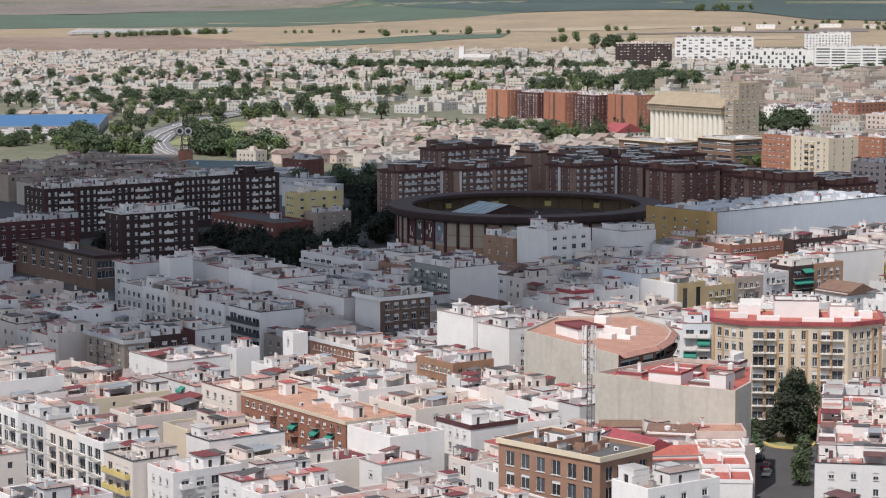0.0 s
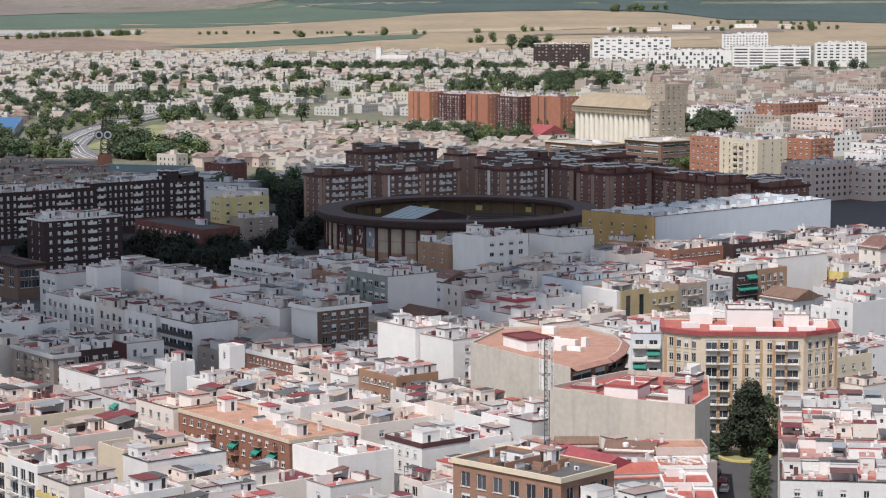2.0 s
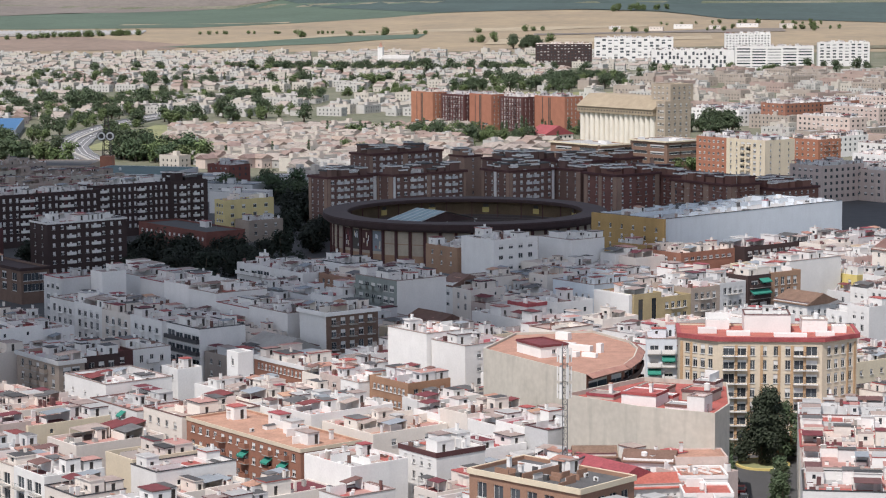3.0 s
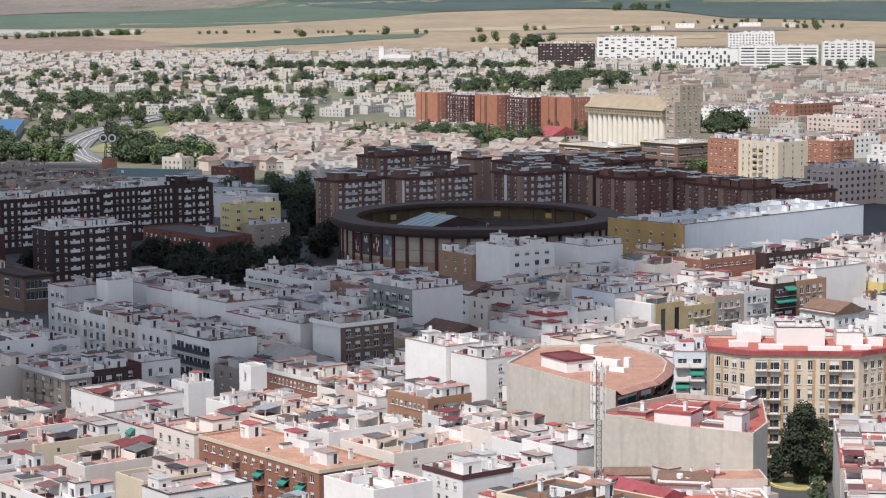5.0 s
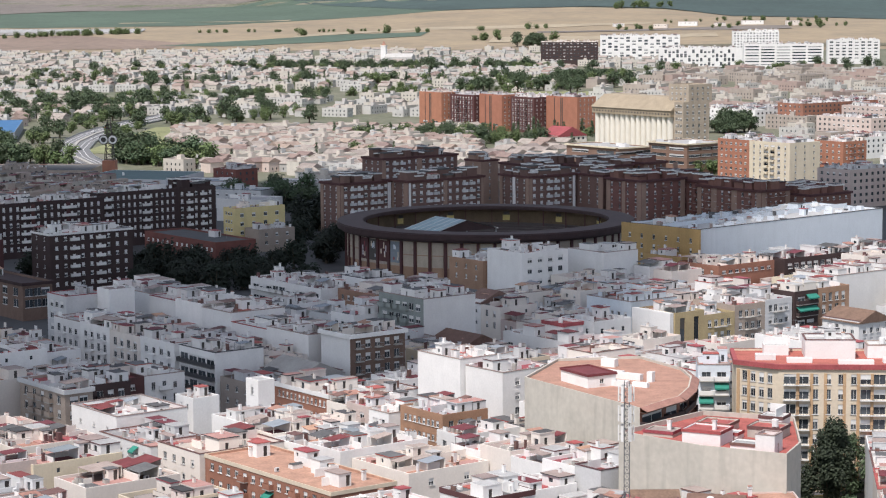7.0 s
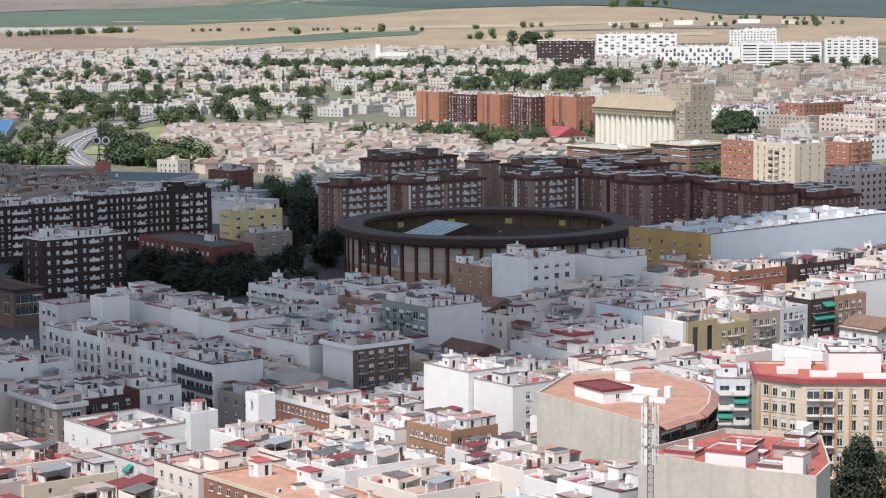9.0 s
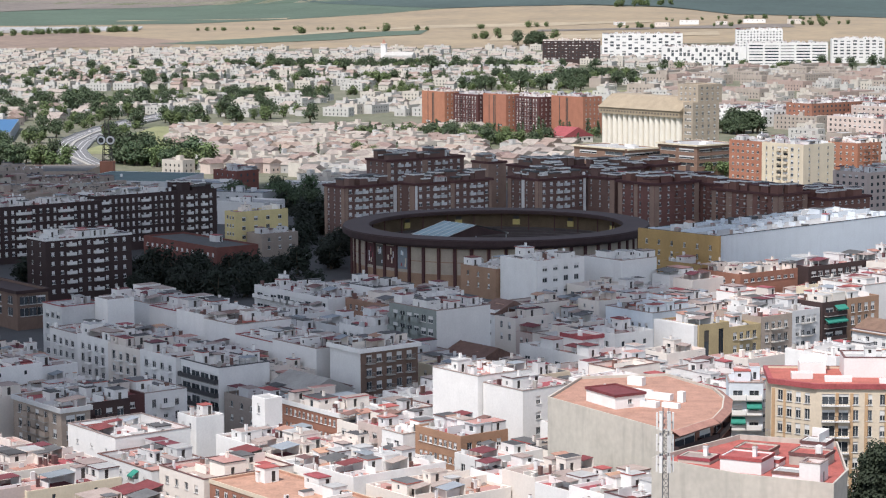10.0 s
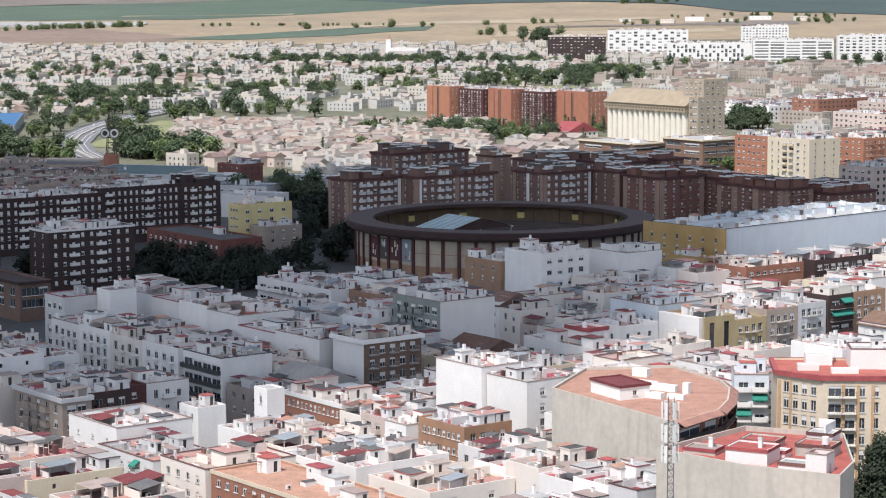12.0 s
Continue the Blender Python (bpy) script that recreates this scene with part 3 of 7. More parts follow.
def poly_building(points, h, wall, roof, label, specs=None, parapet=0.9, cap=None, eave=0.3, name="apartment_building", category="apartment building", seed=1, walls=None):
    """A house on a free outline (world points, anticlockwise), a spec of openings for each edge."""
    rnd = random.Random(seed)
    o = Vector((*points[0], 0))
    pts = [Vector((*p, 0)) - o for p in points]
    ob = thing(name, pose(*points[0], 0), label, category)
    wm, k, top = Mesh(), len(pts), h + parapet
    specs, walls = specs or {}, walls or {}
    for i in range(k):
        a, b = pts[i], pts[(i + 1) % k]
        along = (b - a).normalized()
        inward = Vector((-along.y, along.x, 0))
        op = face_openings((b - a).length, h, specs.get(i))
        wm.panel(a, along, inward, (b - a).length, 0, top, [(x - w / 2, x + w / 2, z, z + q) for _, _, x, z, w, q in op], walls.get(i, wall))
        spec = specs.get(i) or {}
        turn = Matrix.Translation(a) @ pose(0, 0, 0, 0, 0, math.degrees(math.atan2(along.y, along.x)))
        for c, r, x, z, w, q in op:
            part("window", window_mesh(w, q, c not in spec.get("balcony", ()), rnd.choice((0, 0.25, 0.5)), spec.get("frame")), ob, place=turn @ pose(x, 0.17, z))
            if c in spec.get("balcony", ()):
                part("balcony", balcony_mesh(spec.get("bw", w + 1), spec.get("deep", 1.0), spec.get("solid", True), spec.get("slab", CONCRETE), spec.get("rail", wall)), ob, place=turn @ pose(x, 0, z - 0.05))
            if (c, r) in spec.get("awning", ()):
                part("awning", awning_mesh(spec.get("bw", w + 1)), ob, "green canvas awning", place=turn @ pose(x, -0.06, z + 0.2))
        for x0, x1, bm_ in spec.get("bands", ()):
            part("pilaster", Mesh().box(x0, x1, -0.12, -0.003, 0, h - 1.3, bm_), ob, place=turn)
    mid = sum(pts, Vector()) / k
    inner = [p + (mid - p).normalized() * 0.35 for p in pts]
    for i in range(k):
        j = (i + 1) % k
        wm.face([pts[i] + Vector((0, 0, top)), pts[j] + Vector((0, 0, top)), inner[j] + Vector((0, 0, top)), inner[i] + Vector((0, 0, top))], cap or wall)
        wm.face([inner[i] + Vector((0, 0, top)), inner[j] + Vector((0, 0, top)), inner[j] + Vector((0, 0, h)), inner[i] + Vector((0, 0, h))], wall)
    part("wall", wm, ob)
    rm = Mesh()
    rm.face([p + Vector((0, 0, h)) for p in inner], roof)
    rm.face([p + Vector((0, 0, h - 0.3)) for p in reversed(inner)], roof)
    part("roof", rm, ob)
    if cap:
        cm = Mesh()
        outer = [p + (p - mid).normalized() * eave for p in pts]
        low, high = Vector((0, 0, h - 0.5)), Vector((0, 0, top + 0.06))
        for i in range(k):
            j = (i + 1) % k
            cm.face([outer[i] + low, outer[j] + low, outer[j] + high, outer[i] + high], cap)
            cm.face([pts[i] + low, pts[j] + low, outer[j] + low, outer[i] + low], cap)
            cm.face([outer[i] + high, outer[j] + high, inner[j] + high, inner[i] + high], cap)
        part("cornice", cm, ob, "red painted cornice")
    return ob


# ---------------------------------------------------------------- ground and sky
def terrain(x, y):
    """Flat under the town, rolling farmland that climbs behind it."""
    far = y + 790
    z = float(np.interp(far, (0, 2900, 3400, 3800, 4200, 4600, 4850, 5000), (0, 0, 14, 23, 35, 52, 100, 130)))
    k = min(max((far - 2900) / 600, 0), 1)
    return z + k * (4 * math.sin(x / 310 + 1.3) + 3 * math.sin(x / 170 + y / 240))


def bend(x, y, amount):
    """Field edges that wander."""
    return x + amount * (30 * math.sin(y / 130 + 1) + 18 * math.sin(y / 47)), y + amount * (34 * math.sin(x / 260 + 0.7) + 16 * math.sin(x / 90 + 2) + 0.09 * x)


def draped(name, xs, ys, lift, material, label, category, skew=0.0):
    m = Mesh()
    for xa, xb in zip(xs, xs[1:]):
        for ya, yb in zip(ys, ys[1:]):
            m.face([(x, y, terrain(x, y) + lift) for x, y in (bend(q, r, skew) for q, r in ((xa, ya), (xb, ya), (xb, yb), (xa, yb)))], material)
    return setting(name, m, label, category)


def steps(a, b, n):
    return [a + (b - a) * i / n for i in range(n + 1)]


draped("ground", steps(-2200, 2200, 44), [-2600, -1200, *steps(-600, 2000, 10), *steps(2110, 4205, 30)], 0, CITYGROUND, "dusty ground under the town and the plain", "ground")


def cloud(near, far, height):
    """A fair-weather cloud whose shade lies between two lines of (x, y) over the town."""
    rnd = random.Random(5)
    out = SUN_DIR * (height / SUN_DIR.z)
    m = bmesh.new()
    x0, x1 = near[0][0], near[-1][0]
    for _ in range(900):
        x = rnd.uniform(x0, x1)
        lo, hi = np.interp(x, *zip(*near)), np.interp(x, *zip(*far))
        if hi - lo < 20:
            continue
        s = rnd.random()
        y = lo + (hi - lo) * s
        edge = min(y - lo, hi - y)
        r = min(rnd.uniform(26, 60), max(9, edge * 0.9 + rnd.uniform(0, 9)))
        lump = bmesh.ops.create_icosphere(m, subdivisions=1, radius=r)["verts"]
        at = Vector((x, y, 15)) + out + Vector((0, 0, rnd.uniform(0, 60)))
        for v in lump:
            v.co = at + Vector((v.co.x, v.co.y, v.co.z * 0.7))
    me = bpy.data.meshes.new("cloud")
    m.to_mesh(me)
    m.free()
    me.materials.append(CLOUDM)
    for p in me.polygons:
        p.use_smooth = True
    return tagged(new("cloud", me), "white fair-weather cloud drifting high over the town", "cloud", "", "structure")


cloud(CLOUD_NEAR, CLOUD_FAR, 1200)


# ---------------------------------------------------------------- trees
def tree_mesh(height, radius, seed, leaves, size, leaf_m, slim=False, low=False):
    rnd = random.Random(seed)
    trunk = Mesh()
    fork = height * (0.12 if slim or low or radius > height * 0.7 else 0.3)
    trunk.tube((0, 0, -0.3), (0, 0, fork), radius * 0.10, radius * 0.07, BARK, 7)
    for i in range(5):
        a = i * 1.26 + rnd.uniform(-0.3, 0.3)
        k = 0.12 if slim else 0.55
        trunk.tube((0, 0, fork * 0.9), (math.cos(a) * radius * k, math.sin(a) * radius * k, height * rnd.uniform(0.55, 0.8)), radius * 0.055, radius * 0.015, BARK, 5)
    lumps = []
    for i in range(7 if slim else 24 if low else 13):
        a, q = rnd.uniform(0, 6.28), rnd.uniform(0.1, 0.62)
        if slim:
            lumps.append((Vector((0, 0, height * (0.18 + 0.78 * i / 7))), radius * (1.0 - 0.8 * i / 7) + 0.2))
        elif low:
            k = (i + 0.5) / 24
            q *= 1.3 if k < 0.55 else 1.75 - k
            lumps.append((Vector((math.cos(a) * radius * q, math.sin(a) * radius * q, height * (0.14 + 0.76 * k))), radius * rnd.uniform(0.3, 0.46) * (1.1 - 0.25 * k)))
        else:
            lumps.append((Vector((math.cos(a) * radius * q, math.sin(a) * radius * q, height * rnd.uniform(0.22, 0.86))), radius * rnd.uniform(0.3, 0.52)))
    crown = Mesh()
    for i in range(leaves):
        c, r = rnd.choice(lumps)
        d = Vector((rnd.gauss(0, 1), rnd.gauss(0, 1), rnd.gauss(0, 1))).normalized()
        p = c + d * r * (rnd.random() ** 0.4)
        n = (d * 0.7 + Vector((rnd.gauss(0, 0.35), rnd.gauss(0, 0.35), rnd.gauss(0, 0.35) + 0.7))).normalized()
        t = n.orthogonal().normalized()
        b = n.cross(t)
        s = size * rnd.uniform(0.6, 1.3)
        crown.face([p - t * s, p - b * s * 0.7 + n * s * 0.2, p + t * s, p + b * s * 0.7 + n * s * 0.2], leaf_m)
    return trunk, crown


def tree(x, y, height, radius, seed, leaves, size, leaf_m, label, slim=False, z=None, low=False):
    ob = thing("tree", pose(x, y, terrain(x, y) if z is None else z), label, "tree", "town trees")
    trunk, crown = tree_mesh(height, radius, seed, leaves, size, leaf_m, slim, low)
    part("trunk", trunk, ob)
    part("crown", crown, ob)
    return ob


# ---------------------------------------------------------------- bullring
def ring_band(r0, r1, z0, z1, material, sides=112, top=None):
    m = Mesh()
    for i in range(sides):
        a, b = 2 * math.pi * i / sides, 2 * math.pi * (i + 1) / sides
        p = [(r * math.cos(t), r * math.sin(t)) for r in (r0, r1) for t in (a, b)]
        m.face([(*p[2], z0), (*p[3], z0), (*p[3], z1), (*p[2], z1)], material)
        m.face([(*p[1], z0), (*p[0], z0), (*p[0], z1), (*p[1], z1)], material)
        m.face([(*p[0], z1), (*p[2], z1), (*p[3], z1), (*p[1], z1)], top or material)
        m.face([(*p[1], z0), (*p[3], z0), (*p[2], z0), (*p[0], z0)], material)
    return m


def bullring():
    ob = thing("bullring", pose(0, 0, 0), "round brown brick bullring with a dark flat ring roof", "bullring")
    part("roof", ring_band(43.6, 52.5, 16.6, 17.0, DARKRING), ob, "dark brown sheet roof over the upper stands")
    part("fascia", ring_band(51.9, 52.7, 14.9, 16.58, DARKROOF), ob)
    part("gutter", ring_band(50.6, 51.4, 14.0, 14.88, DARKRING), ob)
    part("outer_wall", ring_band(48.2, 49.4, 0, 16.55, TAN), ob)
    part("inner_rim", ring_band(43.6, 44.0, 15.7, 16.58, DARKROOF), ob)
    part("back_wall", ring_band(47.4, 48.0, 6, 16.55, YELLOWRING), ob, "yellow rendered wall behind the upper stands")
    tiers = Mesh()
    for i in range(12):
        r = 26.5 + i * 1.72
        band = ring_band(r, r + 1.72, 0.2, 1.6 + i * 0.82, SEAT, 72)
        k = len(tiers.v)
        tiers.v += band.v
        tiers.f += [tuple(a + k for a in f) for f in band.f]
        tiers.m += band.m
        tiers.mats = band.mats
    part("stand", tiers, ob, "dark stone tiers of seats")
    part("barrier", ring_band(25.2, 25.5, 0, 1.6, MAROON, 72), ob)
    part("arena", ring_band(0.0, 25.2, -0.1, 0.15, ARENA, 72), ob)
    pier = Mesh().box(-0.45, 0.45, -0.55, 0.3, 0, 14.5, MAROON).data("pier")
    panel = Mesh().box(-2.05, 2.05, -0.12, 0.1, 5.2, 13.6, CREAMP).box(-2.05, 2.05, -0.16, 0.1, 9.1, 9.35, TAN).data("panel")
    arch = Mesh().box(-1.3, 1.3, -0.15, 0.2, 11.4, 13.4, YELLOW).box(-1.0, 1.0, -0.2, -0.16, 13.4, 14.6, DOORM).data("balcony_box")
    post = Mesh().box(-0.15, 0.15, -0.15, 0.15, 9.5, 16.6, MAROON).data("post")
    for i in range(56):
        a = 2 * math.pi * i / 56
        turn = lambda t, r: pose(r * math.cos(t), r * math.sin(t), 0, 0, 0, math.degrees(t) + 90)
        part("pier", pier, ob, place=turn(a, 49.5))
        part("panel", panel, ob, place=turn(a + math.pi / 56, 49.45))
        if i % 2 == 0:
            part("post", post, ob, place=turn(a, 44.6))
        if i % 4 == 1:
            part("box", arch, ob, "yellow boxed seats under the roof", place=pose(47.2 * math.cos(a), 47.2 * math.sin(a), 0, 0, 0, math.degrees(a) - 90))
    # Tall coloured posters between the piers of one side, their figures as plain shapes.
    rnd = random.Random(3)
    for i, n in enumerate((33, 34, 35, 36)):
        a = 2 * math.pi * (n + 0.5) / 56
        pm = Mesh().box(-2.0, 2.0, -0.24, -0.18, 6.2, 13.4, (MAROON, DOORM, MAROON, METALROOF)[i])
        for j in range(5):
            x, z = rnd.uniform(-1.6, 1.3), rnd.uniform(6.8, 11)
            pm.box(x, x + rnd.uniform(0.3, 0.7), -0.27, -0.241, z, z + rnd.uniform(1, 2.2), rnd.choice((WHITE, REDROOF, CREAM, BLUEW)))
        part("poster", pm, ob, "tall coloured poster on the wall", place=pose(49.45 * math.cos(a), 49.45 * math.sin(a), 0, 0, 0, math.degrees(a) + 90))
    tent = thing("arena_canopy", pose(-12.2, -1.5, 0, 0, 0, GRID), "pale blue sheet gable canopy standing over the arena", "canopy")
    L, W, e, r = 17.5, 28.0, 13.6, 17.2
    cm = Mesh()
    for y0, z0, y1, z1 in ((-W / 2, e, 0, r), (W / 2, e, 0, r)):
        cm.face([(-L / 2, y0, z0), (L / 2, y0, z0), (L / 2, y1, z1), (-L / 2, y1, z1)], TENT)
        cm.face([(-L / 2, y0, z0 - 0.2), (-L / 2, y1, z1 - 0.2), (L / 2, y1, z1 - 0.2), (L / 2, y0, z0 - 0.2)], TENT)
    part("canopy_sheet", cm, tent)
    # dark brown gable ends: the shade on the canopy's far side as colour
    gm = Mesh()
    for s in (-1, 1):
        gm.face([(s * L / 2, -W / 2, e - 0.2), (s * L / 2, W / 2, e - 0.2), (s * L / 2, 0, r - 0.25)], DARKROOF)
    part("gable", gm, tent)
    fm = Mesh()
    for s in (-1, 1):
        fm.box(-L / 2 - 0.2, L / 2 + 0.2, s * W / 2 - 0.2, s * W / 2 + 0.2, e - 0.35, e + 0.1, SHUT)
    for i in range(6):
        x = -L / 2 + L * i / 5
        fm.tube((x, -W / 2, e + 0.06), (x, 0, r + 0.06), 0.1, 0.1, SHUT, 4)
    part("frame", fm, tent)
    leg = Mesh().tube((0, 0, 0.15), (0, 0, e - 0.2), 0.25, 0.25, STEEL, 8).data("leg")
    for sx in (-1, 1):
        for sy in (-1, 1):
            part("leg", leg, tent, place=pose(sx * (L / 2 - 0.4), sy * (W / 2 - 0.4), 0))
    return ob


DARKRING = mat("dark_brown_sheet", (0.066, 0.04, 0.04), rough=0.8, vary=0.15, size=6, streak=0.1)
# a much darker, browner yellow than the boxed seats, with streaks
YELLOWRING = mat("dark_yellow_render", (0.16, 0.11, 0.065), vary=0.2, size=4, streak=0.3)
CREAMP = mat("cream_panel", (0.50, 0.42, 0.33), vary=0.1, size=3, streak=0.25, each=0.15)
bullring()


# ---------------------------------------------------------------- landmarks round the ring
TAKEN = []                                       # grid rectangles that the row houses keep clear of


def lot(u0, u1, v0, v1, *args, **kw):
    TAKEN.append((u0, u1, v0, v1))
    return building(u0, u1, v0, v1, *args, **kw)


def turned_lot(x, y, turn, W, D, *args, **kw):
    """A house off the grid, from its nearest street corner."""
    a = radians(turn)
    c, q = math.cos(a), math.sin(a)
    corners = [(x + i * c - j * q, y + i * q + j * c) for i in (-W, -W / 2, 0) for j in (0, D)]
    us, vs = [px * CU + py * SU for px, py in corners], [-px * SU + py * CU for px, py in corners]
    TAKEN.append((min(us) + 1, max(us) - 1, min(vs) + 1, max(vs) - 1))
    return building(0, W, 0, D, *args, m=pose(x - W * c, y - W * q, 0, 0, 0, turn), **kw)


MAROONR = mat("wine_red_terrace_paint", (0.18, 0.042, 0.05), vary=0.2, size=2.5, each=0.2)
BROWNR = mat("brown_roof_tiles", (0.20, 0.12, 0.09), vary=0.2, size=2, bump=0.3, each=0.2)
PINKR = mat("pink_terrace_tiles", (0.44, 0.245, 0.215), vary=0.15, size=2.5)
YELLOWT = mat("olive_yellow_render", (0.46, 0.36, 0.20), vary=0.1, size=4, streak=0.25)
BROWNG = mat("grey_brown_render", (0.40, 0.33, 0.275), vary=0.1, size=4, streak=0.2)
BRICKO = mat("bright_orange_brick", (0.37, 0.215, 0.135), vary=0.12, size=3, fine=0.25, streak=0.1)
TANB = mat("red_brown_brick", (0.32, 0.15, 0.10), vary=0.12, size=3, fine=0.25, streak=0.1)
DARKB = mat("dark_balcony_panel", (0.05, 0.05, 0.055), rough=0.4, vary=0.1, size=1)
BEIGET = mat("tower_beige_render", (0.66, 0.56, 0.43), vary=0.07, size=4, streak=0.2)
TANT = mat("tower_tan_render", (0.50, 0.33, 0.19), vary=0.1, size=3, streak=0.2)
SLAB = dict(cols=7, rows=4, w=1.5, h=1.6, pitch=2.95, balcony=(1, 2, 4, 5), bw=2.6, frame=SHUT, shutter=0.8, rail=GREYW, slab=WHITE)

YELLOWP = mat("pale_yellow_render", (0.72, 0.60, 0.30), vary=0.07, size=4, streak=0.2)
SLABB = mat("red_brown_slab_brick", (0.20, 0.118, 0.098), vary=0.12, size=4, fine=0.25, streak=0.2, each=0.1)
GREENG = mat("grey_green_cladding", (0.27, 0.30, 0.285), vary=0.1, size=3, streak=0.2)
BROWNL = mat("worn_brown_brick", (0.20, 0.13, 0.10), vary=0.14, size=2, fine=0.25, streak=0.25)
LIGHTB = mat("light_tan_brick", (0.36, 0.24, 0.185), vary=0.12, size=4, fine=0.25, streak=0.15)
# brown slabs behind the ring
building(-124, -110, 14, 39, 20.5, SLABB, GREYROOF, "brown brick apartment slab with white window strips and dark cornice", front=dict(cols=3, rows=7, w=0.9, h=1.6, pitch=2.9, bands=((0.2, 2.2, LIGHTB), (11.5, 13.8, LIGHTB))), side=dict(SLAB, rows=6, bands=((0.1, 1.5, LIGHTB), (23.2, 24.8, WHITE))), cap=MAROON, eave=0.5, stairs=2, steps_m=GREYROOF, seed=3)
building(-112, -99, 39.5, 78, 20.8, SLABB, GREYROOF, "brown brick apartment slab with glazed balconies beside the bullring", front=dict(cols=2, rows=4, w=0.9, h=1.6, pitch=2.9, bands=((0.2, 3.0, LIGHTB), (9.5, 12.8, LIGHTB))), side=dict(SLAB, cols=10, balcony=(2, 3, 7, 8), bands=((0.1, 1.2, WHITE), (17.5, 19.5, LIGHTB), (37.0, 38.3, LIGHTB))), cap=MAROON, eave=0.5, stairs=3, steps_m=GREYROOF, seed=4)
building(-196, -181, 86, 128, 22.5, SLABB, GREYROOF, "tall brown brick slab with white balconies", front=dict(cols=3, rows=3), side=dict(SLAB, cols=10, rows=3, balcony=(1, 2, 6, 7), bands=((0.1, 2.0, LIGHTB), (19, 22, LIGHTB))), cap=MAROON, eave=0.5, stairs=3, steps_m=GREYROOF, seed=5)
building(-164.6, -153.3, 119.5, 129.5, 21.6, LIGHTB, GREYROOF, "tan brick tower with a blank side wall", front=dict(cols=1, rows=5, w=0.8), side=dict(cols=1, rows=6, w=0.9), cap=MAROON, eave=0.4, stairs=1, steps_m=GREYROOF, seed=6)
building(-100, -81, 87, 112, 21, SLABB, METALROOF, "brown brick apartment slab with a stepped dark roof", front=dict(cols=4, rows=4, w=0.9, h=1.6, bands=((0.1, 2.0, LIGHTB), (8.6, 10.4, WHITE), (17, 18.9, LIGHTB))), side=dict(SLAB, cols=6, balcony=(2, 3), bands=((0.1, 1.8, LIGHTB), (23.4, 24.8, WHITE))), cap=MAROON, eave=0.5, stairs=2, steps_m=GREYROOF, seed=7)
building(-97, -84, 92, 108, 23.2, SLABB, METALROOF, "stepped roof storey of a brick slab", stairs=1, base=21.0, cap=WHITE, eave=0.5, clutter=2, steps_m=GREYROOF, seed=71)
building(-88, -65, 113, 127, 21, SLABB, METALROOF, "brown brick apartment slab with grey glazed balconies", front=dict(cols=4, rows=4, w=0.9, h=1.6, bands=((0.1, 2.0, LIGHTB), (20, 22.8, LIGHTB))), side=dict(SLAB, cols=4, balcony=(1, 2)), cap=MAROON, eave=0.5, stairs=2, steps_m=GREYROOF, seed=8)
TANM = mat("red_tan_brick", (0.235, 0.115, 0.092), vary=0.13, size=4, fine=0.25, streak=0.15, each=0.12)
RB = (0.1, 2.6, LIGHTB)
building(-136, -112, 116, 140, 22.0, SLABB, GREYROOF, "brown brick slab with stepped roof storeys and pale roof edges", front=dict(cols=4, rows=2, w=0.9, h=1.6), side=dict(SLAB, cols=6, rows=2, balcony=(1, 4)), cap=MAROON, eave=0.5, stairs=0, clutter=3, steps_m=GREYROOF, seed=361)
building(-110, -90, 131, 152, 22.0, SLABB, GREYROOF, "brown brick slab with stepped roof storeys behind another", front=dict(cols=4, rows=2, w=0.9, h=1.6), side=dict(SLAB, cols=5, rows=2, balcony=(1, 3)), cap=MAROON, eave=0.5, stairs=0, clutter=3, steps_m=GREYROOF, seed=362)
building(-62, -41, 112, 136, 20.5, TANM, MAROON, "dark red-brown brick apartment block with vertical window strips", front=dict(cols=4, rows=5, w=1.0, h=1.6, bands=(RB, (9.5, 11.5, LIGHTB), (18.4, 20.9, LIGHTB))), side=dict(cols=5, rows=5, w=1.1, h=1.6, balcony=(2,), bw=2.2, bands=(RB, (21.3, 23.8, LIGHTB))), cap=MAROON, eave=0.7, stairs=2, steps_m=MAROON, seed=9)
building(-100.6, -86.7, 155, 168, 22.6, TANM, MAROON, "dark red-brown brick tower with a heavy cornice", front=dict(cols=3, rows=4, bands=(RB,)), side=dict(cols=3, rows=4, bands=(RB, (17.3, 19.8, LIGHTB))), cap=MAROON, eave=0.8, stairs=1, steps_m=MAROON, seed=10)
building(-60, -29, 137, 147, 19.5, TANM, MAROON, "red-brown brick apartment slab with deep vertical recesses", front=dict(cols=8, rows=6, w=1.2, h=1.7, balcony=(1, 4, 6), bw=2.2, bands=(RB, (8.2, 10.6, LIGHTB), (15.5, 17.4, LIGHTB), (28.2, 30.8, LIGHTB))), side=dict(cols=2, rows=5), cap=MAROON, eave=0.7, stairs=2, steps_m=MAROON, seed=11)
building(-34, 2, 136, 152, 18, TANM, MAROON, "tan and red-brown brick apartment slab with shaded loggias", front=dict(cols=9, rows=5, w=1.2, h=1.7, balcony=(1, 4, 7), bw=2.4, bands=(RB, (8, 11.2, LIGHTB), (19.5, 22.5, LIGHTB), (33.2, 35.8, LIGHTB))), side=dict(cols=5, rows=5, w=1.3, balcony=(1, 3), bw=2.2, bands=(RB, (13.2, 15.8, LIGHTB))), cap=MAROON, eave=0.7, stairs=3, steps_m=MAROON, seed=12)
building(-14, 12, 153, 176, 16, TANM, MAROON, "low red-brown brick apartment block", front=dict(cols=5, rows=3), side=dict(cols=6, rows=3), cap=MAROON, eave=0.6, stairs=2, steps_m=MAROON, seed=13)

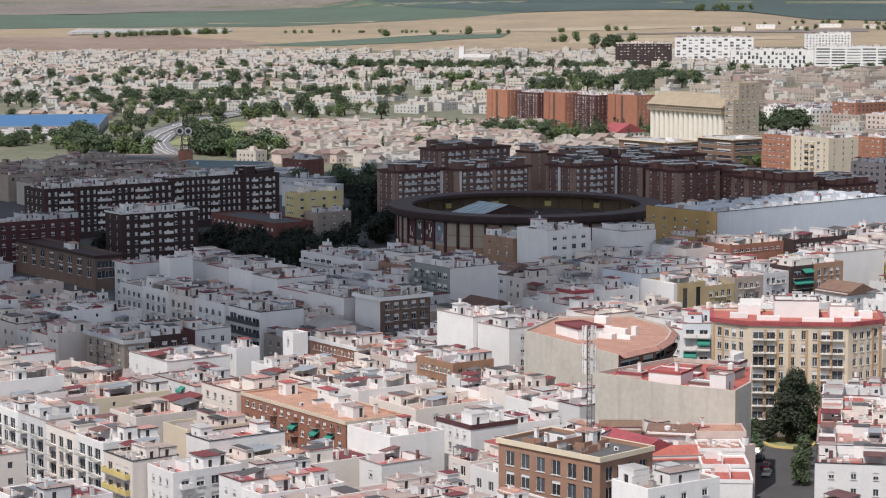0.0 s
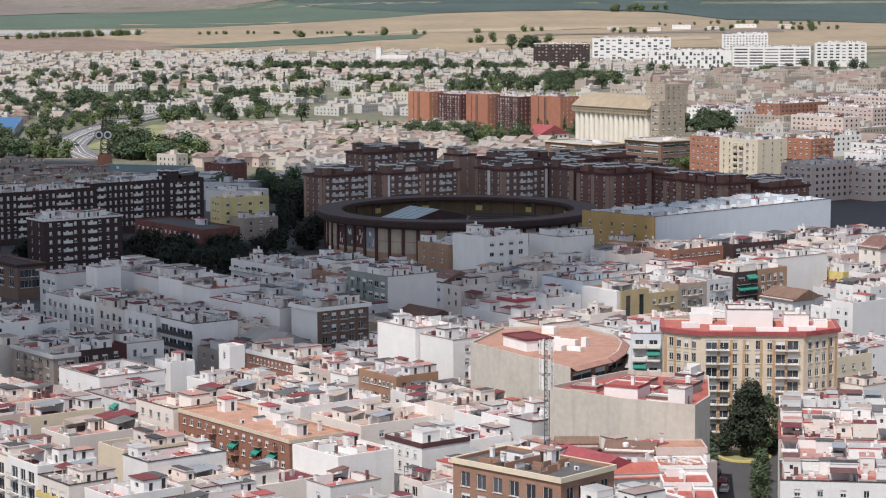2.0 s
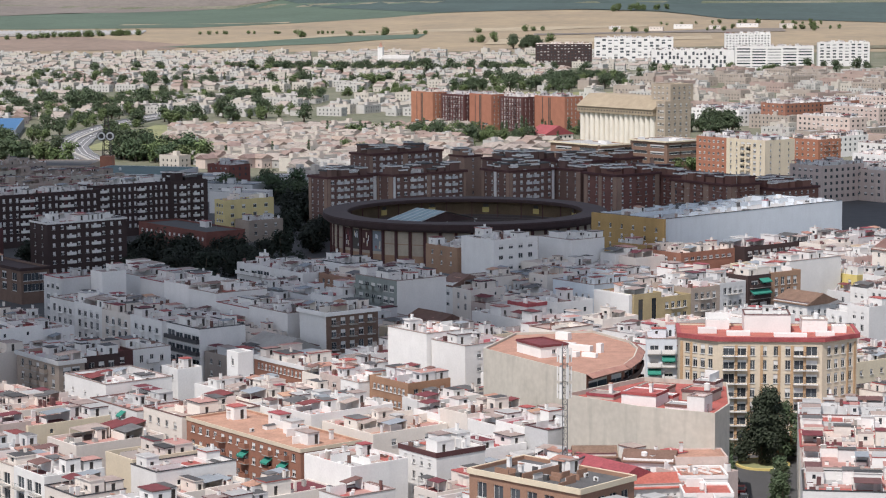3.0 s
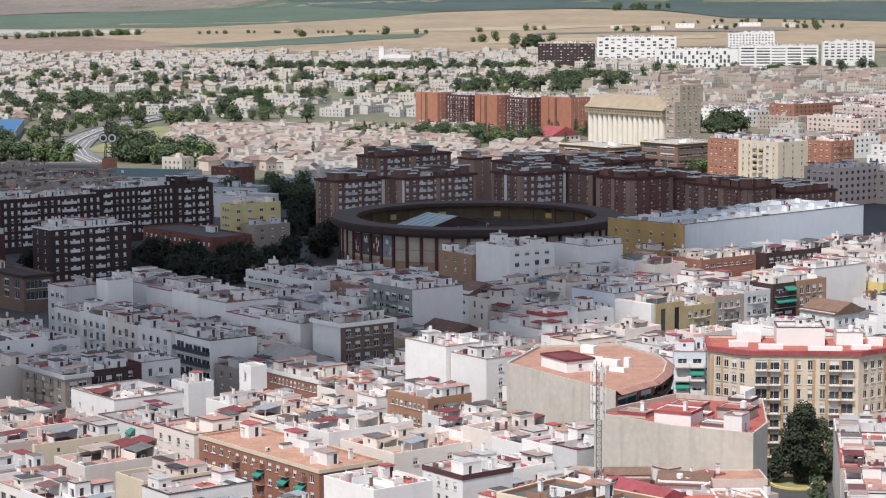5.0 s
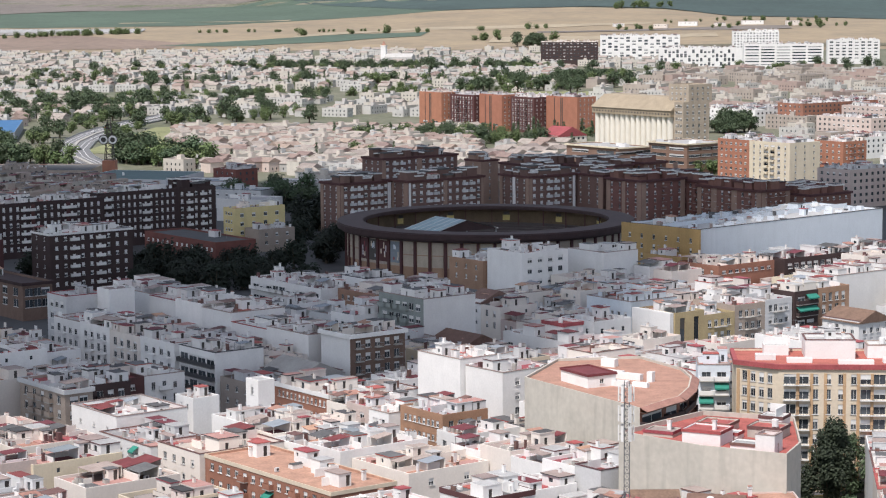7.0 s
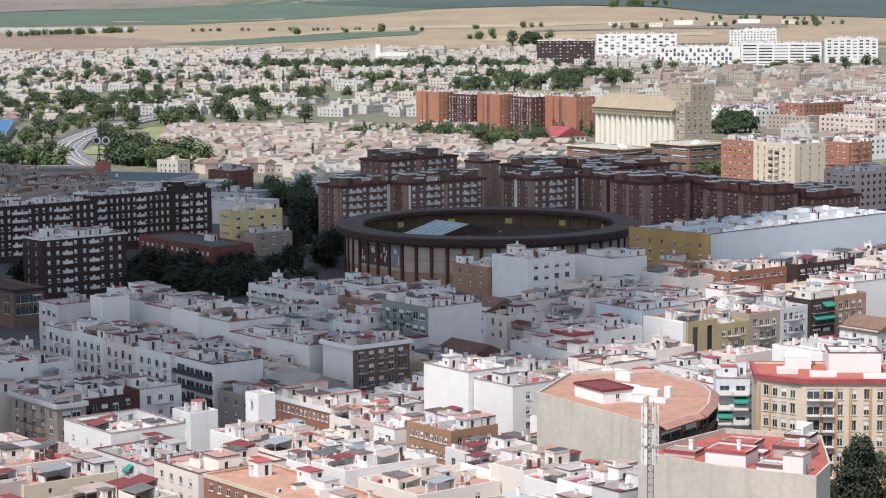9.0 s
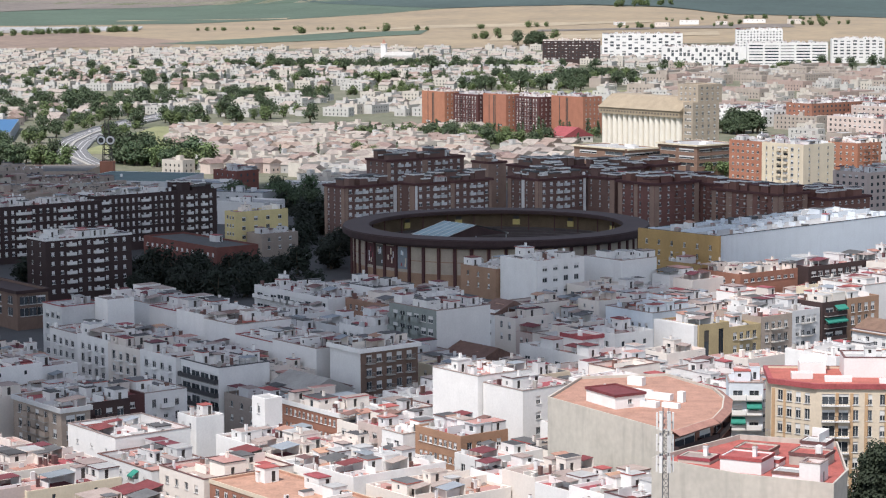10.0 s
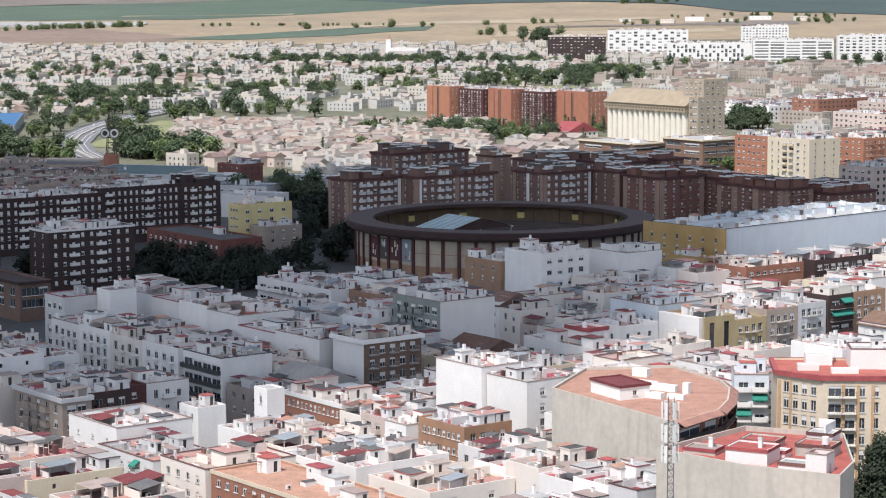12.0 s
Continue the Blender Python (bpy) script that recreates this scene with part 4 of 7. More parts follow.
# ochre block with the long pale party wall
turned_lot(70.6, -104.4, -44, 30, 92, 23.9, BLUEW, WHITEROOF, "long warehouse-like block with a blank pale blue wall", stairs=2, clutter=7, seed=14, name="long_block", category="building", divide=1)
turned_lot(70.9, -105.2, -44, 32.8, 0.7, 24.2, OCHRE, OCHRE, "ochre rendered street front with few windows", front=dict(cols=6, rows=6, w=1.0, h=1.5, pitch=3.1, first=2.5), stairs=0, clutter=0, parapet=0.4, seed=15, name="street_front", category="building front")
turned_lot(65.2, -111.6, -44, 15.8, 6, 16.3, OCHRE, TERRA, "low ochre house at the foot of a taller ochre front", front=dict(cols=3, rows=2), side=dict(cols=3, rows=2, w=0.8, h=0.9), stairs=0, seed=16)

# white house in front of the ring, and what stands round it
lot(116.4, 132.3, -92.3, -75.1, 23.3, WHITE, WHITEROOF, "white rendered apartment house with a blank side and glazed front", side=dict(cols=4, rows=6, w=1.7, h=1.5, pitch=3.1), stairs=2, clutter=4, divide=1, seed=17)
lot(122, 137.9, -66.3, -53, 21.9, WHITE, WHITEROOF, "plain white party wall of an apartment house", stairs=1, clutter=3, seed=18, divide=1)
lot(100, 116, -93.5, -78, 19.6, TAN, TERRA, "brown brick house with a plain gable wall", front=dict(cols=3, rows=2, w=0.9), stairs=0, clutter=2, seed=19)
lot(162.5, 181.4, -164.4, -148, 22.0, WHITE, MAROONR, "apartment house with a white party wall and grey-green balconies", front_m=GREENG, front=dict(cols=6, rows=6, w=2.0, h=1.7, balcony=(0, 1, 2, 3), bw=3.7, rail=GREENG, slab=GREENG, pitch=3.1), rim=MAROONR, stairs=2, clutter=6, seed=20, divide=1)
lot(190, 201.8, -201.1, -185.3, 19.2, BROWNL, WHITEROOF, "brown brick house with iron balconies and a white cornice", front_m=WHITE, side=dict(cols=5, rows=5, w=1.5, h=1.8, balcony=(0, 2, 4), bw=2.2, solid=False, rail=STEEL), cap=WHITE, eave=0.6, stairs=1, clutter=4, seed=21, divide=1)

TANL = mat("pale_tan_render", (0.43, 0.37, 0.32), vary=0.1, size=5, streak=0.2, each=0.15)
TILEP = mat("faded_roof_tiles", (0.40, 0.345, 0.305), vary=0.2, size=3, each=0.3)
TEALROOF = mat("dull_teal_sheet_roof", (0.10, 0.16, 0.165), rough=0.8, vary=0.15, size=8)
REDB = mat('dull_red_brick', (0.20, 0.075, 0.06), vary=0.14, size=3, fine=0.25, streak=0.2)
# left: brown towers, brick hall, yellow house
building(-45, -32.4, -155.3, -124.5, 19.6, BROWN, WHITEROOF, "dark brown brick apartment tower with white balconies and cornice lines", front=dict(cols=2, rows=6, w=0.9), side=dict(cols=9, rows=6, w=1.1, h=1.3, pitch=2.95, balcony=(2, 5), bw=3.2, rail=WHITE, shutter=0.85), cap=WHITE, eave=0.25, parapet=0.3, stairs=3, seed=22)
building(-146, -128, -140, -82, 20, BROWN, GREYROOF, "long dark brown brick slab with white balconies", side=dict(cols=20, rows=7, w=1.1, h=1.6, pitch=2.95, bands=((0.1, 1.4, MAROON), (13, 14.5, MAROON), (27.5, 29, MAROON), (42, 43.5, MAROON)), balcony=(2, 3, 8, 9, 14, 15), bw=3.0, rail=WHITE, shutter=0.85), front=dict(cols=4, rows=6), stairs=6, clutter=8, seed=23)
building(-152, -136, -81, -45, 20.6, BROWN, GREYROOF, "dark brown brick slab with paired window strips", side=dict(cols=14, rows=6, w=1.0, h=1.5, pitch=2.95, balcony=(1, 8), bw=3.0, rail=WHITE, shutter=0.85), front=dict(cols=4, rows=6), stairs=5, clutter=6, seed=24)
building(-64, -48, -200, -164, 17, MAROON, WHITEROOF, "dark red brick apartment block with loggias", side=dict(cols=9, rows=5, w=1.3, balcony=(3, 4), bw=2.6), stairs=3, seed=25)
building(-52, 14, -189, -179, 11, BROWNL, DARKROOF, "low brown block with a flat dark roof and tan walls", front=dict(cols=9, rows=2, w=3.2, h=2.4, pitch=3.4, first=1.2, shutter=0.0), side=dict(cols=3, rows=2, w=3.0, h=2.4, pitch=3.4, first=1.2, shutter=0.0), stairs=0, clutter=2, cap=DARKROOF, eave=0.5, bare=True, seed=26)
TAKEN.extend(((20, 84, -232, -60), (20, 98.5, -232, -203)))         # streets and trees round the tower
building(-152, -138, -44.5, -26.5, 20.2, BROWN, GREYROOF, "dark brown brick end block with white windows", side=dict(cols=5, rows=6, w=1.2, h=1.6, pitch=2.95, balcony=(1, 3), bw=2.6, rail=WHITE, shutter=0.85), front=dict(cols=4, rows=6), stairs=5, clutter=6, steps_m=GREYROOF, seed=241)
building(-102, -52.5, -79.8, -63, 9.2, REDB, GREYROOF, "low red brick hall with a small row of square windows", front=dict(cols=14, rows=1, w=1.5, h=1.2, first=1.6, shutter=0.85), side=dict(cols=0, rows=0), stairs=1, clutter=1, seed=27, name="brick_hall", category="hall")
building(-104.5, -97, -44, -21, 15.4, YELLOWP, YELLOWP, "pale yellow rendered house with dark windows", front=dict(cols=3, rows=3), side=dict(cols=4, rows=3, w=1.6, h=1.5, pitch=3.3, first=1.4), stairs=1, seed=28)
building(-96, -86, -40, -24, 8, BROWNG, GREYROOF, "grey annex with a flat roof", side=dict(cols=3, rows=2), stairs=0, seed=29)

# roofs behind the brown slabs
for k in range(14):
    uu = -378 + (k % 5) * 34
    vv = -84 + (k // 5) * 34
    building(uu, uu + 25, vv, vv + 28, (11, 10, 12, 9.5)[k % 4], (BEIGE, TANL, BROWNG)[k % 3], (PALE, PALE, TILEP)[k % 3], "tan apartment block with a crowded chimney roof", side=dict(cols=8, rows=1), stairs=1, clutter=3, seed=200 + k, join=True, group="tan blocks")

OFFB = mat('office_brown_brick', (0.25, 0.155, 0.115), vary=0.12, size=4, fine=0.25, streak=0.2)
# behind the ring, in the sun
building(-270, -229, 269, 288, 15.5, OFFB, WHITEROOF, "brown office block with long window bands and a pale roof", front=dict(cols=2, rows=3, w=13, h=1.6, pitch=3.6, first=1.6, edge=1), side=dict(cols=3, rows=3, w=14, h=1.5, pitch=3.6, first=1.6, edge=2), cap=CREAM, eave=0.8, stairs=0, clutter=5, parapet=0.4, seed=30, name="office_block", category="office building")
building(-254, -225, 312, 340, 15.5, OFFB, WHITEROOF, "brown office block with long window bands and a pale roof", front=dict(cols=2, rows=3, w=11, h=1.6, pitch=3.6, first=1.6, edge=1), side=dict(cols=3, rows=3, w=9, h=1.5, pitch=3.6, first=1.6, edge=2), cap=CREAM, eave=0.8, stairs=0, clutter=5, parapet=0.4, seed=31, name="office_block", category="office building")
building(-173, -151, 349, 366, 18.5, BRICK, BRICK, "orange brick apartment house behind a cream tower", front=dict(cols=5, rows=6, w=1.4, h=1.4), side=dict(cols=5, rows=6, w=1.4, h=1.4, balcony=(1, 3), bw=2.4), stairs=2, seed=321)
building(-188, -166, 298, 322, 21, BRICK, BRICK, "orange brick apartment house with square windows", front=dict(cols=6, rows=6, w=1.5, h=1.3, pitch=3.1), stairs=3, seed=32)
building(-161, -134, 293, 314, 21.5, CREAM, PALE, "cream apartment tower with stacked loggias", front=dict(cols=6, rows=6, w=1.8, h=1.9, pitch=3.0, balcony=(2, 3), bw=2.6, wide={2: 2.8, 3: 2.8, 0: 1.0, 1: 1.0, 5: 1.0}, slab=CREAM), side=dict(cols=3, rows=6, w=1.0), stairs=3, seed=33)


def silo():
    u0, u1, v0, v1, h = -363, -298, 370, 398, 27.5
    ob = thing("grain_silo", pose(*xy(u0, v0), 0, 0, 0, GRID), "cream grain silo with ribbed cells and a tan gabled roof house", "silo")
    W, D = u1 - u0, v1 - v0
    part("body", Mesh().box(0, W, 1.2, D, 0, h, HEADS), ob)
    n = 15
    cell = Mesh()
    r = W / n / 2 - 0.32
    for j in range(8):
        a, b = math.pi * j / 8, math.pi * (j + 1) / 8
        cell.face([(-r * math.cos(a), 1.2 - r * 1.1 * math.sin(a), 0), (-r * math.cos(b), 1.2 - r * 1.1 * math.sin(b), 0), (-r * math.cos(b), 1.2 - r * 1.1 * math.sin(b), h - 3.5), (-r * math.cos(a), 1.2 - r * 1.1 * math.sin(a), h - 3.5)], CREAMS)
    cd = cell.data("cell")
    for i in range(n):
        part("cell", cd, ob, place=pose((i + 0.5) * W / n, 0, 0))
    part("attic", Mesh().box(-0.5, W + 0.5, -1.6, D + 0.5, h - 3.5, h, TANS), ob, "tan attic band with small square openings")
    part("roof", Mesh().prism([(-2.2, h), (D + 1, h), (D * 0.72, h + 7), (D * 0.3, h + 7)], -1, W + 1, TANS), ob)
    vent = Mesh().box(-0.5, 0.5, -0.08, 0.1, 0, 0.9, DOORM).data("vent")
    for i in range(26):
        part("vent", vent, ob, place=pose(1.5 + i * (W - 3) / 25, -1.6, h - 2.4))
    building(u1 + 0.6, u1 + 8, v0 + 1, v0 + 21, 32, HEADS, TANS, "grey-cream silo head house with small windows", front=dict(cols=3, rows=8, w=1.4, h=1.6, pitch=3.6), side=dict(cols=4, rows=8, w=1.5, h=1.8, pitch=3.6), stairs=1, clutter=0, seed=34, name="silo_tower", category="silo tower")
    building(u1 - 9, u1 + 7, v0 + 6, v0 + 24, 41.5, HEADS, TANS, "upper floors of the silo head house", front=dict(cols=4, rows=3, w=1.4), side=dict(cols=4, rows=3, w=1.4), base=31.99, stairs=0, clutter=0, seed=35, name="head_house", category="silo tower")
    return ob


CREAMS = mat("silo_cream", (0.76, 0.715, 0.625), vary=0.06, size=6, streak=0.3)
HEADS = mat("silo_head_render", (0.44, 0.37, 0.29), vary=0.12, size=4, streak=0.35)
TANS = mat("silo_tan_tiles", (0.36, 0.295, 0.21), vary=0.15, size=5, streak=0.1)
silo()

# orange brick blocks in front of the park
for k, (ua, ub, va, hh) in enumerate(((-625, -600, 440, 24), (-598, -572, 446, 23), (-570, -546, 449, 24), (-544, -520, 455, 23), (-518, -487, 464, 24))):
    dark = k % 2 == 1
    building(ua, ub, va, va + 16, hh, MAROON if dark else BRICK, BRICK, "dark red brick apartment wing with stacked balconies" if dark else "orange brick apartment block with narrow dark slots",
             front=dict(cols=8, rows=7, w=1.3, h=1.8, balcony=(2, 5), bw=2.4) if dark else dict(cols=2, rows=1, w=5, h=1.2, first=19, bands=(((ub - ua) * 0.5 - 1.1, (ub - ua) * 0.5 - 0.3, DOORM), ((ub - ua) * 0.5 + 0.3, (ub - ua) * 0.5 + 1.1, DOORM), ((ub - ua) * 0.26, (ub - ua) * 0.26 + 0.5, DARKB))), side=dict(cols=4, rows=7, w=1.0), stairs=2, clutter=4, seed=40 + k, group="orange brick blocks")

# ---------------------------------------------------------------- landmarks of the near quarter
BAND = dict(cols=1, rows=5, h=2.0, pitch=3.1, first=1.0, edge=0.2, balcony=(0, 1), rail=BROWN, slab=TANB, shutter=0.0, deep=1.3)
beige_house = poly_building([(26, -358), (48.2, -389.8), (52.9, -382), (55.7, -377.9), (58, -368.2), (59, -356), (57.3, -346.5), (49, -332), (32, -336)], 22.8, BEIGE, TERRA, "beige apartment house with a huge blank wall and terracotta terrace",
                            specs={1: dict(BAND, w=7.4, bw=9.0), 2: dict(BAND, w=3.8, bw=5.0), 3: dict(BAND, w=8.0, bw=10.0), 4: dict(BAND, w=8.0, bw=12.2), 5: dict(cols=3, rows=5, w=1.4, h=1.6, pitch=3.1)}, walls={1: TANB, 2: TANB, 3: TANB, 4: TANB}, parapet=0.5, seed=50)
eaves = Mesh()
for (xa, ya), (xb, yb) in (((48.2, -389.8), (52.9, -382)), ((52.9, -382), (55.7, -377.9)), ((55.7, -377.9), (58, -368.2)), ((58, -368.2), (59, -356)), ((59, -356), (57.3, -346.5))):
    d = Vector((xb - xa, yb - ya, 0)).normalized()
    out, a0, b0 = Vector((d.y, -d.x, 0)) * 1.5, Vector((xa - 26, ya + 358, 0)), Vector((xb - 26, yb + 358, 0))
    hi, lo, low = Vector((0, 0, 23.35)), Vector((0, 0, 22.6)), Vector((0, 0, 22.35))
    eaves.face([a0 + hi, a0 + out + lo, b0 + out + lo, b0 + hi], TERRA)
    eaves.face([a0 + out + lo, a0 + out + low, b0 + out + low, b0 + out + lo], BROWNR)
    eaves.face([a0 + out + low, a0 + low, b0 + low, b0 + out + low], BROWNR)
part("eave", eaves, beige_house, "sloping terracotta tiled eaves")
TAKEN.append((286, 328, -222, -180))
lot(267.9, 309.4, -281, -267, 13, TANB, TERRA, "long brick row house with a terracotta terrace and green awnings", front=dict(cols=14, rows=3, w=1.3, h=1.4, balcony=(4, 7, 10, 12), bw=2.4, awning=((7, 1), (10, 1), (12, 1)), frame=WHITE), rim=TERRA, cap=BEIGET, eave=0.12, stairs=4, clutter=9, seed=51, bare=True, parapet=0.4)
turned_lot(48, -477.6, -39, 24.2, 14, 19.2, TAN, GREYROOF, "brick office house with a row of tall square windows", bare=True, front=dict(cols=6, rows=4, w=2.1, h=2.6, pitch=3.6, first=1.4, shutter=0.0), side=dict(cols=4, rows=4, w=1.8, h=2.4, pitch=3.6, first=1.4, shutter=0.0), stairs=1, clutter=9, cap=CREAM, eave=0.3, seed=52, name="office_house", category="office building", divide=1)
building(0, 9.8, 0, 6.5, 25.3, WHITE, MAROONR, "white roof house with a dark red flat cover", base=22.8, parapet=0.15, rim=MAROONR, side=dict(cols=1, rows=1, w=0.9, h=0.9), stairs=0, clutter=0, seed=56, name="roof_house", category="roof house", cap=MAROONR, eave=0.2, m=pose(33.2, -359.4, 0, 0, 0, -57))
FACET = dict(cols=4, rows=8, w=1.1, h=2.0, pitch=3.0, first=1.5, balcony=(2, 3), bw=2.6, deep=0.8, solid=False, rail=DARKB, slab=SHUT, wide={2: 2.2, 3: 2.2}, shutter=0.3)
poly_building([(68, -350), (76, -355.5), (98, -355.5), (106, -349), (106, -336), (68, -336)], 25.2, BEIGET, REDROOF, "beige apartment tower with brown balcony stacks and a red cornice",
              specs={0: dict(FACET, balcony=(), wide={}, bands=((0.2, 0.9, TANT), (2.7, 3.2, TANT))), 1: dict(FACET, cols=8, w=1.1, balcony=(0, 1, 6, 7), bw=2.7, wide={0: 2.4, 1: 2.4, 6: 2.4, 7: 2.4}, shutter=0.5, bands=((3.5, 4.1, TANT), (6.2, 6.8, TANT), (8.9, 9.5, TANT), (12.6, 13.2, TANT), (15.3, 15.9, TANT), (18, 18.6, TANT))), 2: dict(FACET, balcony=(), wide={}, bands=((7.2, 7.7, TANT), (9.3, 9.9, TANT)))}, cap=REDROOF, eave=0.6, parapet=0.4, seed=54)
poly_building([(44.2, -409.5), (57.9, -421.4), (71.9, -427.8), (75.1, -417.9), (75.8, -395.3), (59.7, -390), (50.7, -401)], 22.1, BEIGE, REDROOF, "beige house with blank stained walls and a red roof terrace", seed=55, parapet=0.85)

for i, (x, y, w, d, z) in enumerate(((72, -348, 4, 2.5, 26.0), (78, -351, 5, 2, 25.8), (88, -352.5, 7, 1.6, 25.7), (97, -351, 4, 2.0, 25.8), (101, -346, 3, 3, 26.4), (74, -342, 5, 4, 27.0))):
    building(0, w, 0, d, z, WHITE, WHITEROOF, "low white roof room on the tower roof", base=25.2, stairs=0, clutter=1 if w > 4 and d > 2.6 else 0, parapet=0.3, seed=i, name="roof_room", category="roof room", m=pose(x, y, 0))
building(0, 10, 0, 8, 28.4, WHITE, WHITEROOF, "white stepped penthouse on the tower roof", base=25.2, stairs=1, clutter=2, seed=57, name="penthouse", category="penthouse", m=pose(82, -346, 0))
building(0, 5.5, 0, 6, 27.2, WHITE, WHITEROOF, "white lift house on the tower roof", base=25.2, stairs=0, clutter=1, seed=58, name="lift_house", category="penthouse", m=pose(94.5, -345, 0))
building(0, 3.4, 0, 4, 24.6, WHITE, REDROOF, "white stair house on a red terrace", base=22.1, stairs=0, clutter=0, side=dict(cols=1, rows=1, w=0.8, h=1.6), seed=59, name="roof_house", category="roof house", m=pose(67, -423, 0, 0, 0, -24))



rnd_wall = lambda x: WHITE if int(x) % 2 else BEIGE
rnd_cap = lambda y: REDROOF if int(y) % 2 else COPING


for x, y, w, d, z, roof_m, base_z in ((55, -415.5, 7, 6, 24.4, REDROOF, 22.1), (48.5, -409, 5.5, 4.5, 22.9, PALE, 22.1), (63, -420, 7, 3.6, 23.0, WHITEROOF, 22.1), (66.5, -410, 6, 5, 23.9, REDROOF, 22.1), (58, -404, 6, 5, 23.4, REDROOF, 22.1), (69, -402, 4.4, 4, 24.2, WHITEROOF, 22.1), (61, -411, 4, 3, 23.1, WHITEROOF, 22.1)):
    building(0, w, 0, d, z, rnd_wall(x), roof_m, "low white roof room on a red painted terrace", base=base_z, stairs=0, clutter=1 if w > 4.2 else 0, parapet=0.2, seed=int(x * 7), name="roof_room", category="roof room", m=pose(x, y, 0, 0, 0, -24), cap=rnd_cap(y), eave=0.12)
for x, y, w, d, z in ((40, -351, 6, 1.2, 23.6), (43.5, -356, 6, 1.4, 23.8), (42, -364, 4.5, 1.6, 23.7), (36, -348, 5, 1.4, 23.6), (50, -360, 1.2, 1.2, 24.6), (47, -365, 3.4, 1.0, 23.5), (41, -342, 3.2, 1.6, 24.2)):
    building(0, w, 0, d, z, WHITE, WHITEROOF, "low white parapet box on a terracotta terrace", base=22.8, stairs=0, clutter=0, parapet=0.2, seed=int(x), name="roof_box", category="roof box", m=pose(x, y, 0, 0, 0, -30))
lot(394.5, 404, -282, -266, 16.6, WHITE, GREYROOF, "white house with a grey roof beside the office house", side=dict(cols=3, rows=1), stairs=1, clutter=5, seed=161, divide=1)
# street by street: the quarter in front of the ring
W2 = dict(cols=4, rows=3, w=1.6, h=2.0, balcony=(1,), bw=2.4, solid=False, rail=STEEL, slab=WHITE, shutter=0.3)


def row(cuts, v0, v1, heights, walls, roofs, label, front=None, side=None, seed=0, stairs=1, clutter=2, divide=0):
    """Neighbours in a row along one street, between the cuts."""
    for i, (a, b) in enumerate(zip(cuts, cuts[1:])):
        lot(a, b - 0.05, v0, v1, heights[i % len(heights)], walls[i % len(walls)], roofs[i % len(roofs)], label, front=front and dict(front, cols=max(2, int((b - a) / 3.3))),
            side=side if i == len(cuts) - 2 else None, stairs=stairs, clutter=clutter, divide=max(1, divide), seed=seed + i, name="terrace_house", category="house", group="row houses of the quarter")


lot(96, 106.3, -223.5, -212, 20, GREYW, GREYROOF, "narrow grey corner house with glazed bay windows", front=dict(cols=3, rows=5, w=1.8, h=1.8, pitch=3.1), seed=60, divide=1)
lot(106.5, 113, -214.5, -207, 22, WHITE, WHITEROOF, "tall white blank lift and stair block", stairs=0, clutter=0, seed=61, parapet=0.3)
row((108, 122, 137, 152, 168), -228, -216, (15.6, 15.9, 15.5, 15.8), (WHITE, WHITE, WARM, WHITE), (PALE, REDROOF, PALE, TERRA), "white row house with a street front of shuttered windows", front=dict(W2, balcony=(1, 3)), seed=62, divide=1)
lot(168.1, 184.2, -226.8, -213.5, 15.5, WHITE, PALE, "white apartment house with dark glazed balcony bands", front=dict(cols=4, rows=4, w=3.5, h=2.1, pitch=3.0, edge=0.3, balcony=(0, 1, 2, 3), bw=4.0, rail=DARKB, shutter=0.2), stairs=2, divide=1, seed=67)
lot(185, 203, -226, -214, 10.2, TANL, MAROONR, "low tan house in a court with a dark red terrace", front=dict(cols=4, rows=2), stairs=1, clutter=2, seed=69)
row((107, 121, 133, 149, 163, 187), -213, -203, (12.8, 14.2, 12.5, 13.8, 13), (WHITE, GREYW, WHITE, WHITE, WARM), (REDROOF, PALE, MAROONR, REDROOF, GREYROOF), "white house with a dark red roof terrace in a court", seed=70, stairs=2, clutter=4, divide=2)
row((86, 99, 112, 125, 138, 152), -202, -186, (18.6, 19.4, 19.0, 19.6, 18.8), (WHITE, GREYW, WHITE, WHITE, WHITE), (REDROOF, WHITEROOF, MAROONR, WHITEROOF, PALE), "tall white house with blank party walls above its neighbours", side=dict(cols=1, rows=2, w=0.9, h=0.9), seed=78, clutter=3)
row((152, 168, 186), -202, -186, (16.6, 17.4), (WHITE, WHITE), (PALE, MAROONR), "white apartment house with a dark red roof terrace", seed=84, clutter=4, divide=1)
lot(188, 203, -217, -204, 11.5, GREYW, GREYROOF, "old grey workshop with a low vaulted roof", front=dict(cols=4, rows=1, w=1.6, h=1.0), pitched=CONCRETE, stairs=0, clutter=1, seed=86)

lot(74.4, 110.4, -146.6, -134, 15.6, WHITE, MAROONR, "long white apartment house with continuous balcony bands", front=dict(cols=10, rows=4, w=3.0, h=1.8, pitch=3.1, balcony=tuple(range(10)), bw=4.4, rail=WHITE), stairs=3, clutter=5, divide=2, seed=88)
lot(110.6, 128.7, -141, -127, 15.4, TAN, BROWNR, "brown brick house with green and white windows", front=dict(cols=6, rows=3, w=1.2, h=1.3), side=dict(cols=4, rows=2), stairs=2, seed=89, divide=1)
row((80, 92, 104, 117, 130), -126.5, -113, (15, 16, 14.5, 15.5), (WHITE, WHITE, GREYW, WHITE), (WHITEROOF, PALE, MAROONR, WHITEROOF), "white house with a cluttered flat roof", seed=90, clutter=4, stairs=2)
